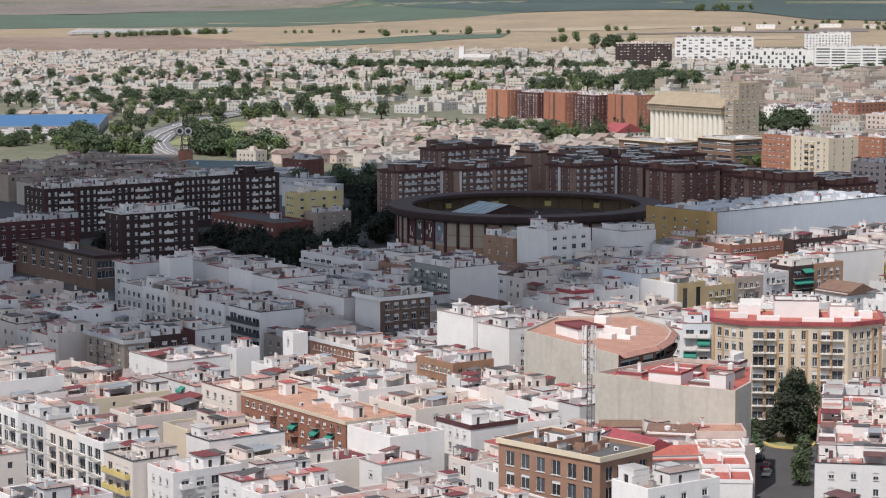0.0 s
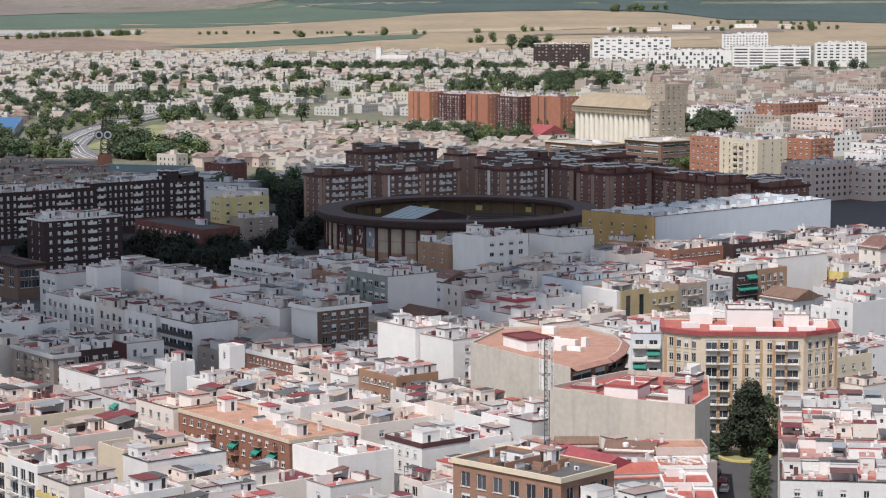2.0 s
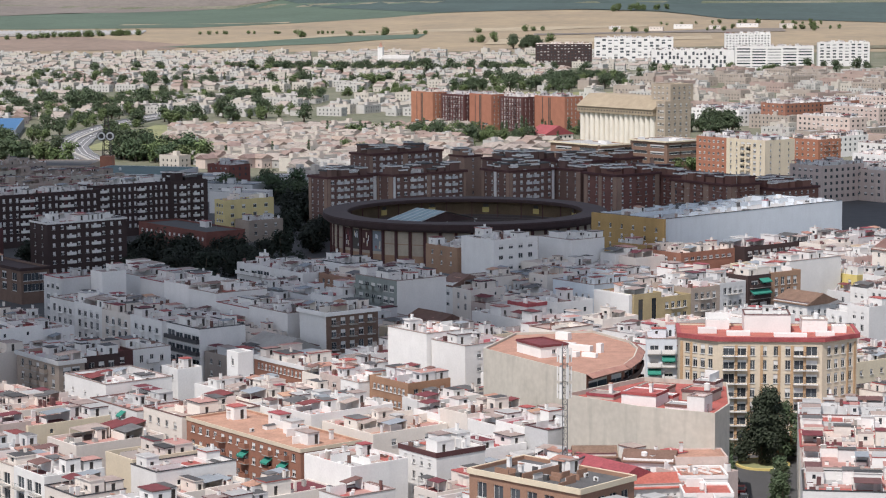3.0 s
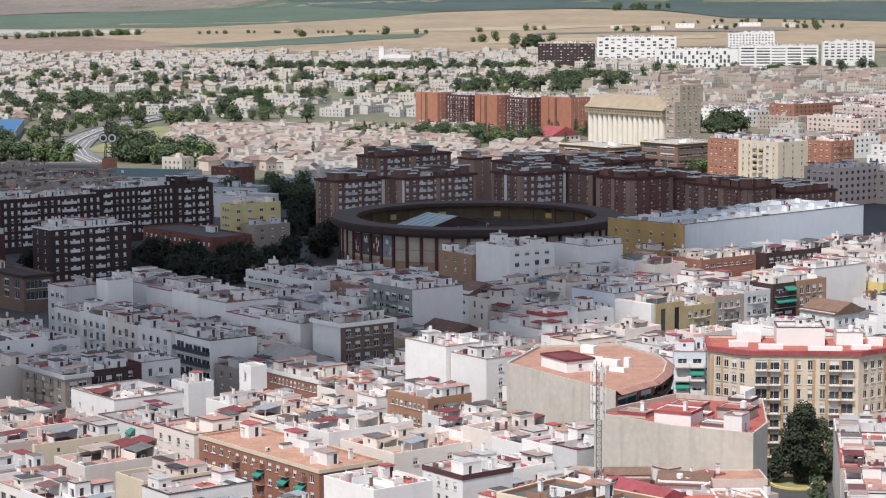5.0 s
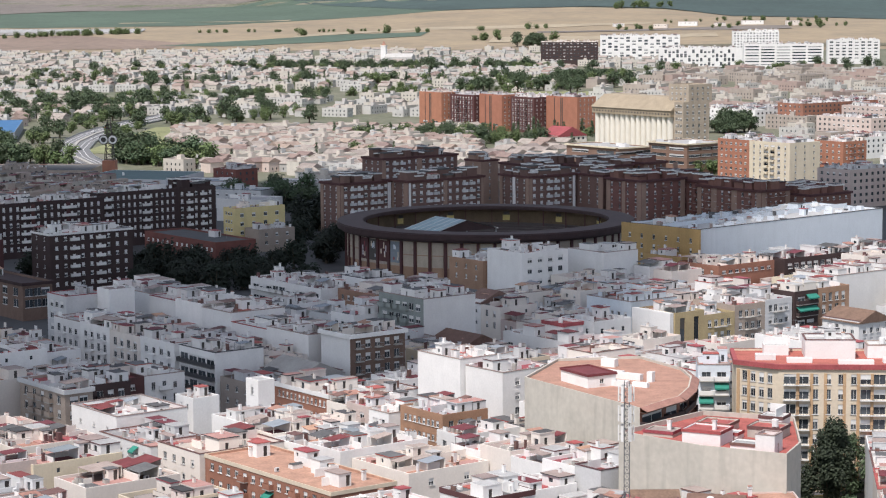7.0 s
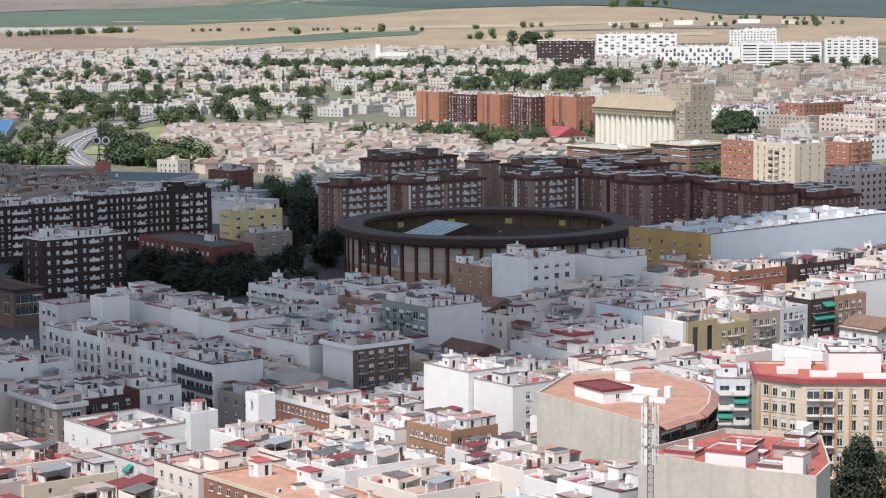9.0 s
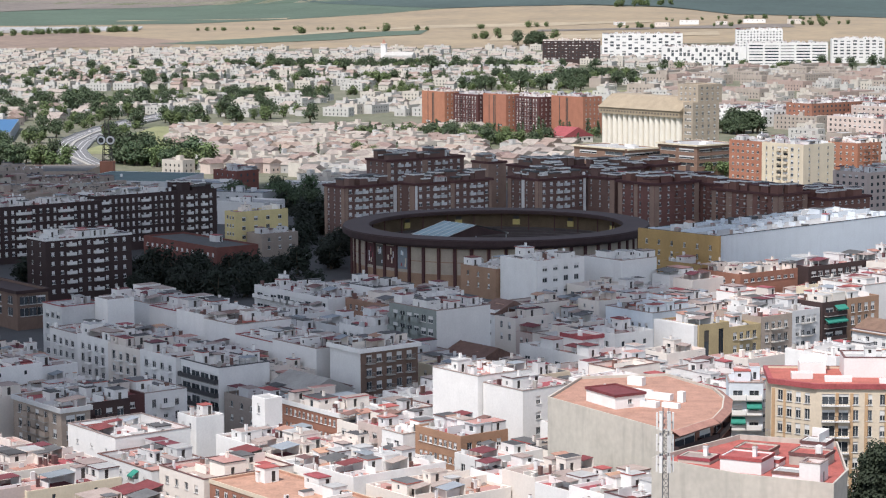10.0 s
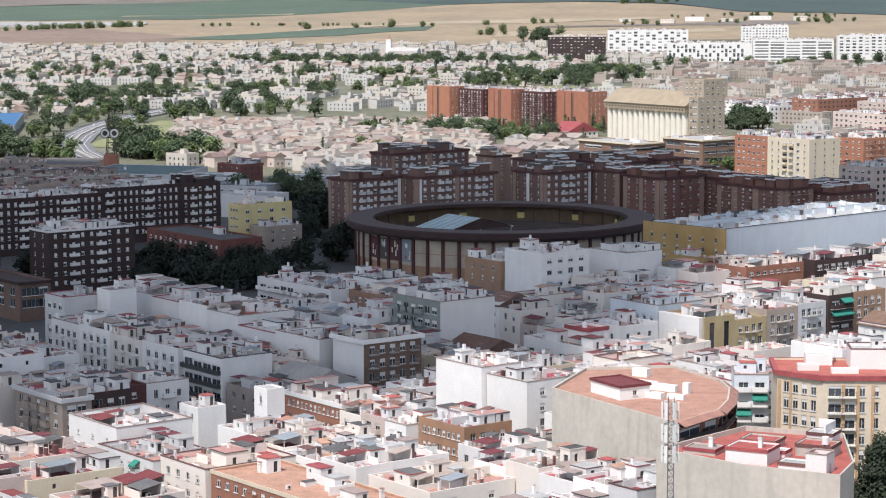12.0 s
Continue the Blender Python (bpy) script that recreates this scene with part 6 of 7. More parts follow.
def scatter_houses():
    rnd = random.Random(21)
    kinds = [("white rendered suburban house with a flat roof", 10, 8, 5.4, OFFWHITE, WHITEROOF, False), ("white suburban house with a faded tiled roof", 9, 8, 4.6, OFFWHITE, TILEP, True),
             ("off-white terraced house with a pale tiled roof", 11, 8, 5.4, OFFWHITE, TILEP, True), ("warm white row house with a flat roof", 15, 9, 7.4, OFFWARM, PALE, False),
             ("cream house with a pale tiled roof", 10, 9, 5.0, OFFWARM, TILEP, True), ("long white row of small houses", 22, 8, 6.6, OFFWHITE, PALE, False),
             ("pinkish brick apartment block with a flat roof", 44, 12, 8.6, REDP, PALE, False), ("tan apartment block with white roof edges", 34, 13, 9.6, TANL, WHITEROOF, False), ("grey-white apartment block with a flat roof", 26, 12, 8.6, TANL, WHITEROOF, False), ("terraced house with a dull red tiled roof", 9, 8, 5.6, PINK, TILER, True)]
    spots = []

    def put(k, x, y, turn):
        spots.append((y, k, x, turn))

    def field(x0, x1, y0, y1, step, depth, pick, keep, turn):
        y = y0
        while y < y1:
            x = x0(y)
            while x < x1(y):
                if rnd.random() < keep:
                    put(rnd.choice(pick), x + rnd.uniform(-3, 3), y + rnd.uniform(-depth * 0.3, depth * 0.3), turn + rnd.choice((0, 0, 90)) + rnd.uniform(-6, 6))
                x += rnd.uniform(0.8, 1.4) * step
            y += depth * rnd.uniform(0.85, 1.15)

    left = lambda y: 30 - (y + 850) * 0.315
    right = lambda y: 50 + (y + 780) * 0.13
    at = lambda p: (lambda y: 40 + (y + 810) * p)
    field(at(-0.185), at(-0.055), 395, 700, 10, 14, (2, 4, 9, 1, 0, 3, 9), 0.95, -40)
    field(lambda y: -430, lambda y: -330, 770, 985, 15, 22, (0, 4, 1, 9), 0.8, -20)
    field(at(-0.13), at(-0.05), 300, 395, 12, 15, (0, 3, 5, 1, 4), 0.8, -40)
    field(at(-0.055), at(-0.012), 430, 555, 12, 17, (2, 4, 9, 1, 0), 0.75, -40)
    field(left, at(-0.235), 1000, 1230, 14, 24, (0, 0, 1, 4), 0.8, -15)
    field(at(-0.21), at(-0.06), 880, 1090, 17, 30, (0, 3, 5, 1), 0.7, -25)
    field(left, at(-0.01), 1260, 1750, 15, 27, (0, 1, 4, 9, 3, 5), 0.72, -20)
    field(left, at(0.03), 1760, 2250, 18, 34, (3, 5, 2, 0, 2, 4), 0.8, -10)
    field(at(0.035), right, 800, 1640, 27, 36, (6, 7, 8, 3, 5, 0, 5, 3), 0.8, -45)
    field(at(0.085), right, 560, 800, 26, 34, (6, 7, 8, 3, 5), 0.8, -45)
    field(at(0.0), at(0.05), 1000, 1600, 24, 40, (3, 5, 8, 0), 0.7, -30)
    spots.sort()
    protos, rest = {}, {}
    for i, (y, k, x, turn) in enumerate(spots):
        m = pose(x, y, terrain(x, y), 0, 0, turn)
        if k not in protos:
            protos[k] = house_proto(*kinds[k][1:], k)
            protos[k]["label"] = kinds[k][0]
            protos[k].matrix_basis = m
        elif i < 220:
            copy_thing(protos[k], m)
        else:
            rest.setdefault(k, []).append(m)
    join_rest("far_houses", protos, rest, "white suburb houses far off", "houses")


scatter_houses()


def mid_blocks():
    """Four- to six-storey blocks on the sunny side of the silo, and the white new estate at the town's edge."""
    rnd = random.Random(31)
    spec = lambda c, r: dict(cols=c, rows=r, w=1.6, h=1.4, pitch=3.0)
    for u, v, W, D, h, wall, label in ((-516, 607, 48, 46, 10.5, WHITE, "white cubic building with large dark openings"), (-451, 611, 23, 74, 16.5, TANB, "orange-brown brick block with white balcony lines"), (-71, 245, 20, 28, 16.5, PINK, "pink brick apartment block with white window bands"), (-459, 408, 18, 24, 3.9, WARM, "low white hall with a bright red roof"), (-255, 452, 22, 26, 11.5, WHITE, "white apartment block with stepped roof terraces"), (-330, 520, 44, 15, 17, PINK, "pinkish brick apartment block with a pale roof"), (-170, 400, 30, 22, 14, WHITE, "white apartment block with stepped roof terraces"),
                                      (-110, 330, 24, 24, 15, WHITE, "white apartment block with stepped roof terraces"), (-62, 270, 26, 40, 14, PINK, "pink brick apartment block with white bands"), (-420, 640, 50, 16, 15, PINK, "pinkish brick apartment block with a pale roof"),
                                      (-500, 760, 60, 16, 15, PINK, "pinkish brick apartment block with a pale roof"), (-380, 720, 46, 18, 16, CREAM, "cream rendered apartment block with a flat roof"), (-560, 860, 60, 16, 14, PINK, "pinkish brick apartment block with a pale roof"), (-640, 960, 60, 16, 14, WARM, "warm white apartment block")):
        building(u, u + W, v, v + D, h, wall, PALE, label, pitched=REDROOF if h < 4 else None, front=spec(int(W / 4), 5), side=spec(int(D / 4), 5), stairs=3, clutter=4, seed=rnd.randint(0, 999), join=True)
    far = lambda x0, x1, y, d, h, wall, label, front, **kw: building(0, x1 - x0, 0, d, h, wall, WHITEROOF, label, front=front, stairs=3, clutter=3, seed=7, join=True, m=pose(x0, y, 0, 0, 0, kw.get("turn", 0)))
    far(104, 190, 1770, 16, 21.5, WHITE, "white new apartment block with staggered dark window slots", dict(cols=19, rows=4, w=2.6, h=4.0, pitch=4.7, first=1.2, stagger=True))
    far(199, 288, 1780, 16, 25, WHITE, "white new apartment block with long balcony bands", dict(cols=5, rows=7, w=15, h=1.5, pitch=3.3, first=1.5))
    far(195, 250, 1930, 16, 36, WHITE, "white new apartment block behind others", dict(cols=14, rows=6, w=1.8, h=1.6, pitch=3.2))
    far(-30, 36, 1830, 14, 27, BROWN, "dark brown clad apartment block with pale bands", dict(cols=16, rows=6, w=2.2, h=1.5, pitch=3.6))
    far(38, 135, 1990, 16, 30, WHITE, "white new apartment block with glazed stair strips", dict(cols=13, rows=7, w=4.2, h=2.4, pitch=3.6, stagger=True))
    far(300, 360, 1860, 16, 27, WHITE, "white new apartment block with dark glazing", dict(cols=8, rows=6, w=4, h=1.8, pitch=3.6))


mid_blocks()


def scatter_trees():
    rnd = random.Random(41)
    protos = {}
    # the last kind carries shade in its leaf colour, for groves under the cloud
    kinds = [(8, 4.6, 620, 0.55, LEAF, False, "broad green street tree with uneven crown"), (10, 6.0, 760, 0.62, LEAF_DARK, False, "dark green tree with a spreading crown"), (6, 4.6, 520, 0.5, LEAF, False, "small green tree with a round crown"), (11, 1.7, 260, 0.45, LEAF_DARK, True, "slim dark green cypress tree"), (10, 6.0, 900, 0.6, LEAF_SHADED, False, "street tree with a dense crown, leaf colour darkened for shade")]

    spots = []

    def put(k, x, y, s):
        off_road = abs(x - np.interp(y, [q[1] for q in BEND], [q[0] for q in BEND])) > 17 or y < 440 or y > 960
        if off_road and not (-425 < x < -318 and 575 < y < 750) and not (-270 < x < -205 and 530 < y < 750):
            spots.append((y, k, x, s, rnd.uniform(0, 360), rnd.uniform(0.85, 1.15)))

    def grove(a, b, n, wide, pick, s=1.0):
        for _ in range(n):
            t = rnd.random()
            put(rnd.choice(pick), a[0] + (b[0] - a[0]) * t + rnd.gauss(0, wide), a[1] + (b[1] - a[1]) * t + rnd.gauss(0, wide), s * rnd.uniform(0.75, 1.3))

    grove((-228, 462), (-184, 428), 44, 7, (0, 1), 1.2)
    grove((-362, 490), (-352, 560), 18, 8, (0, 1, 2), 0.7)
    grove((-305, 458), (-252, 452), 44, 7, (0, 1, 2), 1.0)
    grove((-270, 600), (-262, 800), 12, 6, (0, 1), 1.1)
    grove((-340, 650), (-200, 900), 46, 26, (0, 1, 2), 1.1)
    grove((-480, 980), (-330, 1180), 60, 40, (0, 1, 2), 0.9)
    grove((-300, 1130), (-60, 1240), 60, 30, (0, 2), 0.8)
    grove((-420, 900), (-230, 1050), 50, 34, (0, 1, 1), 1.2)
    grove((-110, 640), (20, 640), 60, 12, (0, 2, 3, 3), 1.0)
    grove((-420, 1330), (-60, 1420), 110, 22, (0, 1, 2, 3), 1.1)
    grove((-330, 1700), (-20, 1690), 130, 16, (0, 1), 1.1)
    grove((-40, 1250), (40, 1420), 90, 30, (0, 1), 1.2)
    grove((-560, 1200), (-380, 1800), 70, 60, (0, 1), 1.1)
    grove((95, 395), (140, 335), 30, 7, (0, 2), 1.0)
    grove((-70, 618), (-6, 600), 50, 8, (0, 1, 2, 3), 0.9)
    grove((100, 700), (140, 690), 16, 7, (1, 0), 1.1)
    grove((-318, 500), (-330, 720), 40, 7, (0, 1), 1.0)
    grove((-272, 600), (-276, 720), 12, 3, (0, 2), 0.7)
    grove((-372, 500), (-345, 560), 22, 8, (0, 1, 2), 0.7)
    grove((-330, 760), (-318, 900), 30, 8, (0, 1), 0.9)
    grove((-420, 770), (-340, 980), 40, 20, (0, 1, 2), 0.8)
    grove((-130, 420), (-40, 560), 30, 30, (2, 0, 3), 0.8)
    grove((-135, 225), (-95, 250), 10, 8, (1, 0), 1.0)
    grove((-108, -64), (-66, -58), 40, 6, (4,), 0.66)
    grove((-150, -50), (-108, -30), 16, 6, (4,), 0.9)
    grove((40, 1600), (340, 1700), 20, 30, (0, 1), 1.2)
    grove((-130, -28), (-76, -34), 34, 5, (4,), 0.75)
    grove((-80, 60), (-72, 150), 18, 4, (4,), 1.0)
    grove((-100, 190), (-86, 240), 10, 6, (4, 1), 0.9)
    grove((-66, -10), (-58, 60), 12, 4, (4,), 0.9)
    grove((-420, 2620), (-60, 2860), 12, 14, (2,), 1.6)
    grove((-150, 2480), (20, 2500), 8, 16, (2, 0), 1.5)
    grove((60, 3440), (172, 3560), 14, 6, (2, 0), 1.4)
    grove((-70, 2300), (-40, 2310), 9, 6, (1,), 1.5)
    grove((-900, 2720), (-690, 2770), 40, 6, (2,), 1.5)
    grove((240, 2420), (270, 2430), 8, 6, (1,), 1.3)
    grove((60, 2760), (420, 2800), 22, 20, (2, 0), 1.0)
    grove((150, 2960), (420, 2990), 18, 16, (2, 0), 0.9)
    grove((-640, 2760), (-300, 2790), 22, 8, (2,), 0.9)
    spots.sort()
    rest = {}
    for i, (y, k, x, s, turn, tall) in enumerate(spots):
        if k not in protos:
            h, r, n, size, lm, slim, label = kinds[k]
            protos[k] = tree(x, y, h, r, 50 + k, n, size, lm, label, slim)
        elif i < 230:
            ob = copy_thing(protos[k], pose(x, y, terrain(x, y), 0, 0, turn))
            ob.scale = (s, s, s * tall)
        else:
            rest.setdefault(k, []).append(pose(x, y, terrain(x, y), 0, 0, turn) @ Matrix.Diagonal((s, s, s * tall, 1)))
    join_rest("far_woods", protos, rest, "far green trees among the houses and fields", "trees")


scatter_trees()
tree(84.5, -366, 17.5, 5.6, 77, 11000, 0.3, LEAF_MID, "large dark evergreen tree in a small planted square", low=True)
tree(89.5, -362, 13.5, 4.4, 78, 5000, 0.3, LEAF_DARK, "green tree beside a large dark evergreen", low=True)
for x, y, h, r in ((87.4, -383, 6.0, 2.2), (86.6, -391, 6.5, 2.3), (86.0, -399, 6.0, 2.3), (85.4, -407, 6.5, 2.3), (77.5, -374, 4, 1.6), (77.5, -361, 5, 2.0)):
    tree(x, y, h, r, int(h * 9 + x), 1300, 0.26, LEAF_DARK, "bushy green street tree beside parked cars", low=True)

# fields
SCRUB = mat("dull_scrub", (0.17, 0.155, 0.10), vary=0.3, size=30, fine=8, bump=0)
def field_patch(name, near, far, lift, material, label, category="field"):
    """A field between two lines of (x, y), laid over the rolling ground."""
    m = Mesh()
    (nx, ny), (fx, fy) = zip(*near), zip(*far)
    xs = steps(max(nx[0], fx[0]), min(nx[-1], fx[-1]), 60)
    grid = []
    for x in xs:
        w = 9 * math.sin(x / 61) + 5 * math.sin(x / 23 + 1)
        a, b = float(np.interp(x, nx, ny)) + w, float(np.interp(x, fx, fy)) - 0.7 * w
        n = 14
        grid.append([(x, a + (max(b, a) - a) * k / n) for k in range(n + 1)])
    for p, q in zip(grid, grid[1:]):
        for k in range(len(p) - 1):
            m.face([(x, y, terrain(x, y) + lift) for x, y in (p[k], q[k], q[k + 1], p[k + 1])], material)
    return setting(name, m, label, category)


TANF = mat("pinkish_ploughed_field", (0.25, 0.185, 0.145), vary=0.2, size=110, fine=12, bump=0)
PALEF = mat("pale_stubble", (0.38, 0.315, 0.22), vary=0.16, size=90, fine=14, bump=0)
field_patch("straw_field", ((-1500, 2290), (1500, 2230)), ((-1500, 3050), (-660, 3060), (-480, 3330), (-250, 3500), (20, 3500), (170, 3440), (260, 3160), (1500, 3160)), 0.35, STRAW, "golden straw fields behind the town")
field_patch("ploughed_field", ((-1500, 2330), (-560, 2345)), ((-1500, 2760), (-780, 2740), (-560, 2470)), 0.8, TANF, "pinkish ploughed field beside greenhouses")
field_patch("green_strip", ((-600, 2400), (-450, 2385), (-340, 2445), (-230, 2590)), ((-600, 2405), (-470, 2500), (-360, 2640), (-230, 2770)), 0.9, CROP, "narrow green crop field among straw")
field_patch("stubble_strip", ((-420, 2560), (-240, 2840), (120, 2900)), ((-420, 2640), (-240, 2960), (120, 2960)), 0.9, PALEF, "pale stubble strip among straw")
field_patch("stubble_slope", ((-120, 2420), (210, 2560)), ((-120, 2560), (210, 2640)), 0.9, PALEF, "pale stubble strip above the new blocks")
field_patch("fallow_strip", ((-60, 2700), (330, 2720)), ((-60, 2740), (330, 2810)), 1.0, DRY, "brown fallow strip among straw")
field_patch("scrub_strip", ((60, 2320), (900, 2300)), ((60, 2360), (900, 2420)), 1.3, SCRUB, "dull green scrub behind the new blocks", "scrub")
field_patch("crop_field", ((-1500, 3010), (-670, 3020), (-480, 3300), (-270, 3450), (-60, 3560)), ((-1500, 3420), (-1100, 3470), (-980, 3620), (-600, 3900), (-60, 4000)), 0.8, CROP, "wide green crop field")
field_patch("crop_gap", ((-800, 3130), (-520, 3260)), ((-800, 3150), (-520, 3290)), 1.3, PALEF, "thin pale strip across a green crop")
field_patch("dry_field", ((-1500, 3420), (-1100, 3470), (-980, 3620), (-600, 3900)), ((-1500, 4190), (-600, 4190)), 1.2, DRY, "dry tan ploughed field")
field_patch("dark_crop_field", ((-620, 3880), (-270, 3470), (20, 3510), (170, 3450), (260, 3150), (1500, 3120)), ((-620, 4190), (1500, 4190)), 1.2, SHADEDCROP, "blue-green crop field on the far slopes, cloud shade in its colour")


# ---------------------------------------------------------------- roads and far landmarks
def strip(name, points, width, z, material, label, category):
    m = Mesh()
    ps = [Vector((*p, z)) for p in points]
    side = []
    for i, p in enumerate(ps):
        d = (ps[min(i + 1, len(ps) - 1)] - ps[max(i - 1, 0)]).normalized()
        side.append(Vector((-d.y, d.x, 0)) * width / 2)
    for i in range(len(ps) - 1):
        m.face([ps[i] - side[i], ps[i + 1] - side[i + 1], ps[i + 1] + side[i + 1], ps[i] + side[i]], material)
        for s in (1, -1):
            a, b = ps[i] + side[i] * s, ps[i + 1] + side[i + 1] * s
            low = Vector((0, 0, -z - 0.2))
            m.face([a, b, b + low, a + low], material)
    return setting(name, m, label, category)


PALEROAD = mat("pale_worn_asphalt", (0.18, 0.18, 0.185), vary=0.12, size=8)
PAINT = mat("road_paint", (0.75, 0.75, 0.74), vary=0.05, size=2)
strip("road_1", BEND, 23, 0.5, PALEROAD, "pale dual carriageway bending through trees", "road")
strip("median", BEND, 2.0, 1.1, CONCRETE, "concrete median of the carriageway", "kerb")
for off in (-7.6, -4.4, 4.4, 7.6):
    strip("lane_line", [(x + off, y) for x, y in BEND], 0.3, 0.53, PAINT, "white painted lane line on asphalt", "road marking")
for off in (-11.2, 11.2):
    strip("guard_rail", [(x + off, y) for x, y in BEND], 0.25, 1.2, STEEL, "grey guard rail along the carriageway", "guard rail")
strip("road_2", ((78, -480), (80, -430), (82, -395), (84, -370), (84, -345)), 13, 0.15, ASPHALT, "narrow asphalt street by a planted square", "road")
draped("meadow", steps(-268, -205, 6), steps(520, 760, 6), 0.3, GRASS, "dry mown meadow beside the carriageway", "meadow")
draped("sand_lot", steps(-245, -178, 6), steps(675, 800, 6), 0.34, PALEF, "pale bare building plot beside the meadow", "plot", 0.2)
draped("park_grass", steps(-150, 60, 6), steps(1090, 1240, 4), 0.3, GRASS, "dry grass strip between the estates", "meadow")


def planter():
    ob = thing("planter", pose(85, -366, 0.15), "round planted island with a yellow kerb under a tree", "planter")
    m, g = Mesh(), Mesh()
    for i in range(24):
        a, b = 2 * math.pi * i / 24, 2 * math.pi * (i + 1) / 24
        for r0, r1, z in ((5.2, 5.7, 0.45),):
            p = [(r * math.cos(t), r * math.sin(t)) for r in (r0, r1) for t in (a, b)]
            m.face([(*p[0], z), (*p[2], z), (*p[3], z), (*p[1], z)], YELLOW)
            m.face([(*p[2], -0.15), (*p[3], -0.15), (*p[3], z), (*p[2], z)], YELLOW)
        g.face([(0, 0, 0.35), (5.2 * math.cos(a), 5.2 * math.sin(a), 0.35), (5.2 * math.cos(b), 5.2 * math.sin(b), 0.35)], GRASS)
    part("kerb", m, ob)
    part("soil", g, ob)


planter()


def mast():
    """A lattice mast with aerial panels on the office house roof."""
    ob = thing("telecom_mast", pose(45, -455, 19.4), "grey lattice telecom mast with pale aerial panels", "mast")
    h = 20.5
    leg = Mesh().tube((0, 0, 0), (0, 0, h), 0.09, 0.07, MASTM, 5).data("leg")
    for i in range(3):
        a = 2 * math.pi * i / 3
        part("leg", leg, ob, place=pose(0.55 * math.cos(a), 0.55 * math.sin(a), 0))
    bm_ = Mesh()
    for k in range(20):
        for i in range(3):
            a, b = 2 * math.pi * i / 3, 2 * math.pi * (i + 1) / 3
            p, q = (0.55 * math.cos(a), 0.55 * math.sin(a)), (0.55 * math.cos(b), 0.55 * math.sin(b))
            bm_.tube((*p, k), (*q, k + 1), 0.04, 0.04, MASTM, 4, cap=False)
            bm_.tube((*p, k), (*q, k), 0.035, 0.035, MASTM, 4, cap=False)
    part("bracing", bm_, ob)
    panel = Mesh().box(-0.24, 0.24, -0.12, 0.12, 0, 2.4, SHUT).box(-0.03, 0.03, 0.1, 0.5, 0.9, 1.1, MASTM).data("aerial_panel")
    for z in (11.2, 14.2, 17.4):
        for i in range(6):
            a = 2 * math.pi * i / 6
            part("aerial_panel", panel, ob, place=pose(1.15 * math.cos(a), 1.15 * math.sin(a), z, 0, 0, math.degrees(a) + 90))
    return ob


mast()


def sign_tower():
    ob = thing("sign_tower", pose(-207, 330, 0), "dark lattice tower with two pale ring signs on a brick base", "sign tower")
    part("base", Mesh().box(-3.2, 3.2, -3.2, 3.2, 0, 11.5, BRICK), ob)
    m = Mesh()
    for x, y in ((-2.2, -2.2), (2.2, -2.2), (2.2, 2.2), (-2.2, 2.2)):
        m.tube((x, y, 11.5), (x * 0.35, y * 0.35, 32), 0.22, 0.12, DOORM, 5)
    for k in range(7):
        z, s = 12 + k * 2.6, 2.2 - k * 0.2
        for a, b in (((-s, -s), (s, -s)), ((s, -s), (s, s)), ((s, s), (-s, s)), ((-s, s), (-s, -s))):
            m.tube((*a, z), (*b, z), 0.12, 0.12, DOORM, 4)
            m.tube((*a, z), (b[0] * 0.9, b[1] * 0.9, z + 2.6), 0.1, 0.1, DOORM, 4)
    part("lattice", m, ob)
    ring = Mesh()
    for i in range(20):
        a, b = 2 * math.pi * i / 20, 2 * math.pi * (i + 1) / 20
        pts = [(r * math.cos(t), 0, r * math.sin(t)) for r in (1.3, 2.1) for t in (a, b)]
        for y in (-0.2, 0.2):
            ring.face([(x, y, z) for x, _, z in (pts[0], pts[2], pts[3], pts[1])], SHUT)
        ring.face([(pts[2][0], -0.2, pts[2][2]), (pts[3][0], -0.2, pts[3][2]), (pts[3][0], 0.2, pts[3][2]), (pts[2][0], 0.2, pts[2][2])], SHUT)
        ring.face([(pts[0][0], -0.2, pts[0][2]), (pts[0][0], 0.2, pts[0][2]), (pts[1][0], 0.2, pts[1][2]), (pts[1][0], -0.2, pts[1][2])], SHUT)
    disc = Mesh()
    for i in range(20):
        a, b = 2 * math.pi * i / 20, 2 * math.pi * (i + 1) / 20
        for y in (0.22, 0.34):
            disc.face([(0, y, 0), (2.5 * math.cos(a), y, 2.5 * math.sin(a)), (2.5 * math.cos(b), y, 2.5 * math.sin(b))], DOORM)
    dd = disc.data("sign_disc")
    for x in (-2.3, 2.3):
        part("sign_disc", dd, ob, "dark round sign board", place=pose(x, -3.0 + 0.001 * x, 22))
    rd = ring.data("ring_sign")
    for x in (-2.3, 2.3):
        part("ring_sign", rd, ob, "pale ring-shaped sign", place=pose(x, -3.0, 22))
    return ob


sign_tower()
building(0, 84, 0, 132, 6.5, METALROOF, BLUEROOF, "low hall with a bright blue sheet roof", front=dict(cols=8, rows=1, w=4, h=2.4), name="warehouse", category="warehouse", parapet=0.1, stairs=0, clutter=0, m=pose(-412, 596, 0, 0, 0, 12), seed=1)
building(0, 60, 0, 20, 5, GREYW, WHITEROOF, "low white depot in front of a blue hall", front=dict(cols=8, rows=1, w=3, h=1.6), name="warehouse", category="warehouse", stairs=0, clutter=4, m=pose(-400, 560, 0, 0, 0, 10), seed=5)
building(0, 26, 0, 20, 6, GREYW, METALROOF, "low grey hall with a sheet roof", front=dict(cols=5, rows=1, w=3, h=1.6), name="warehouse", category="warehouse", stairs=0, clutter=2, m=pose(-164, 268, 0, 0, 0, -14), seed=4, join=True)
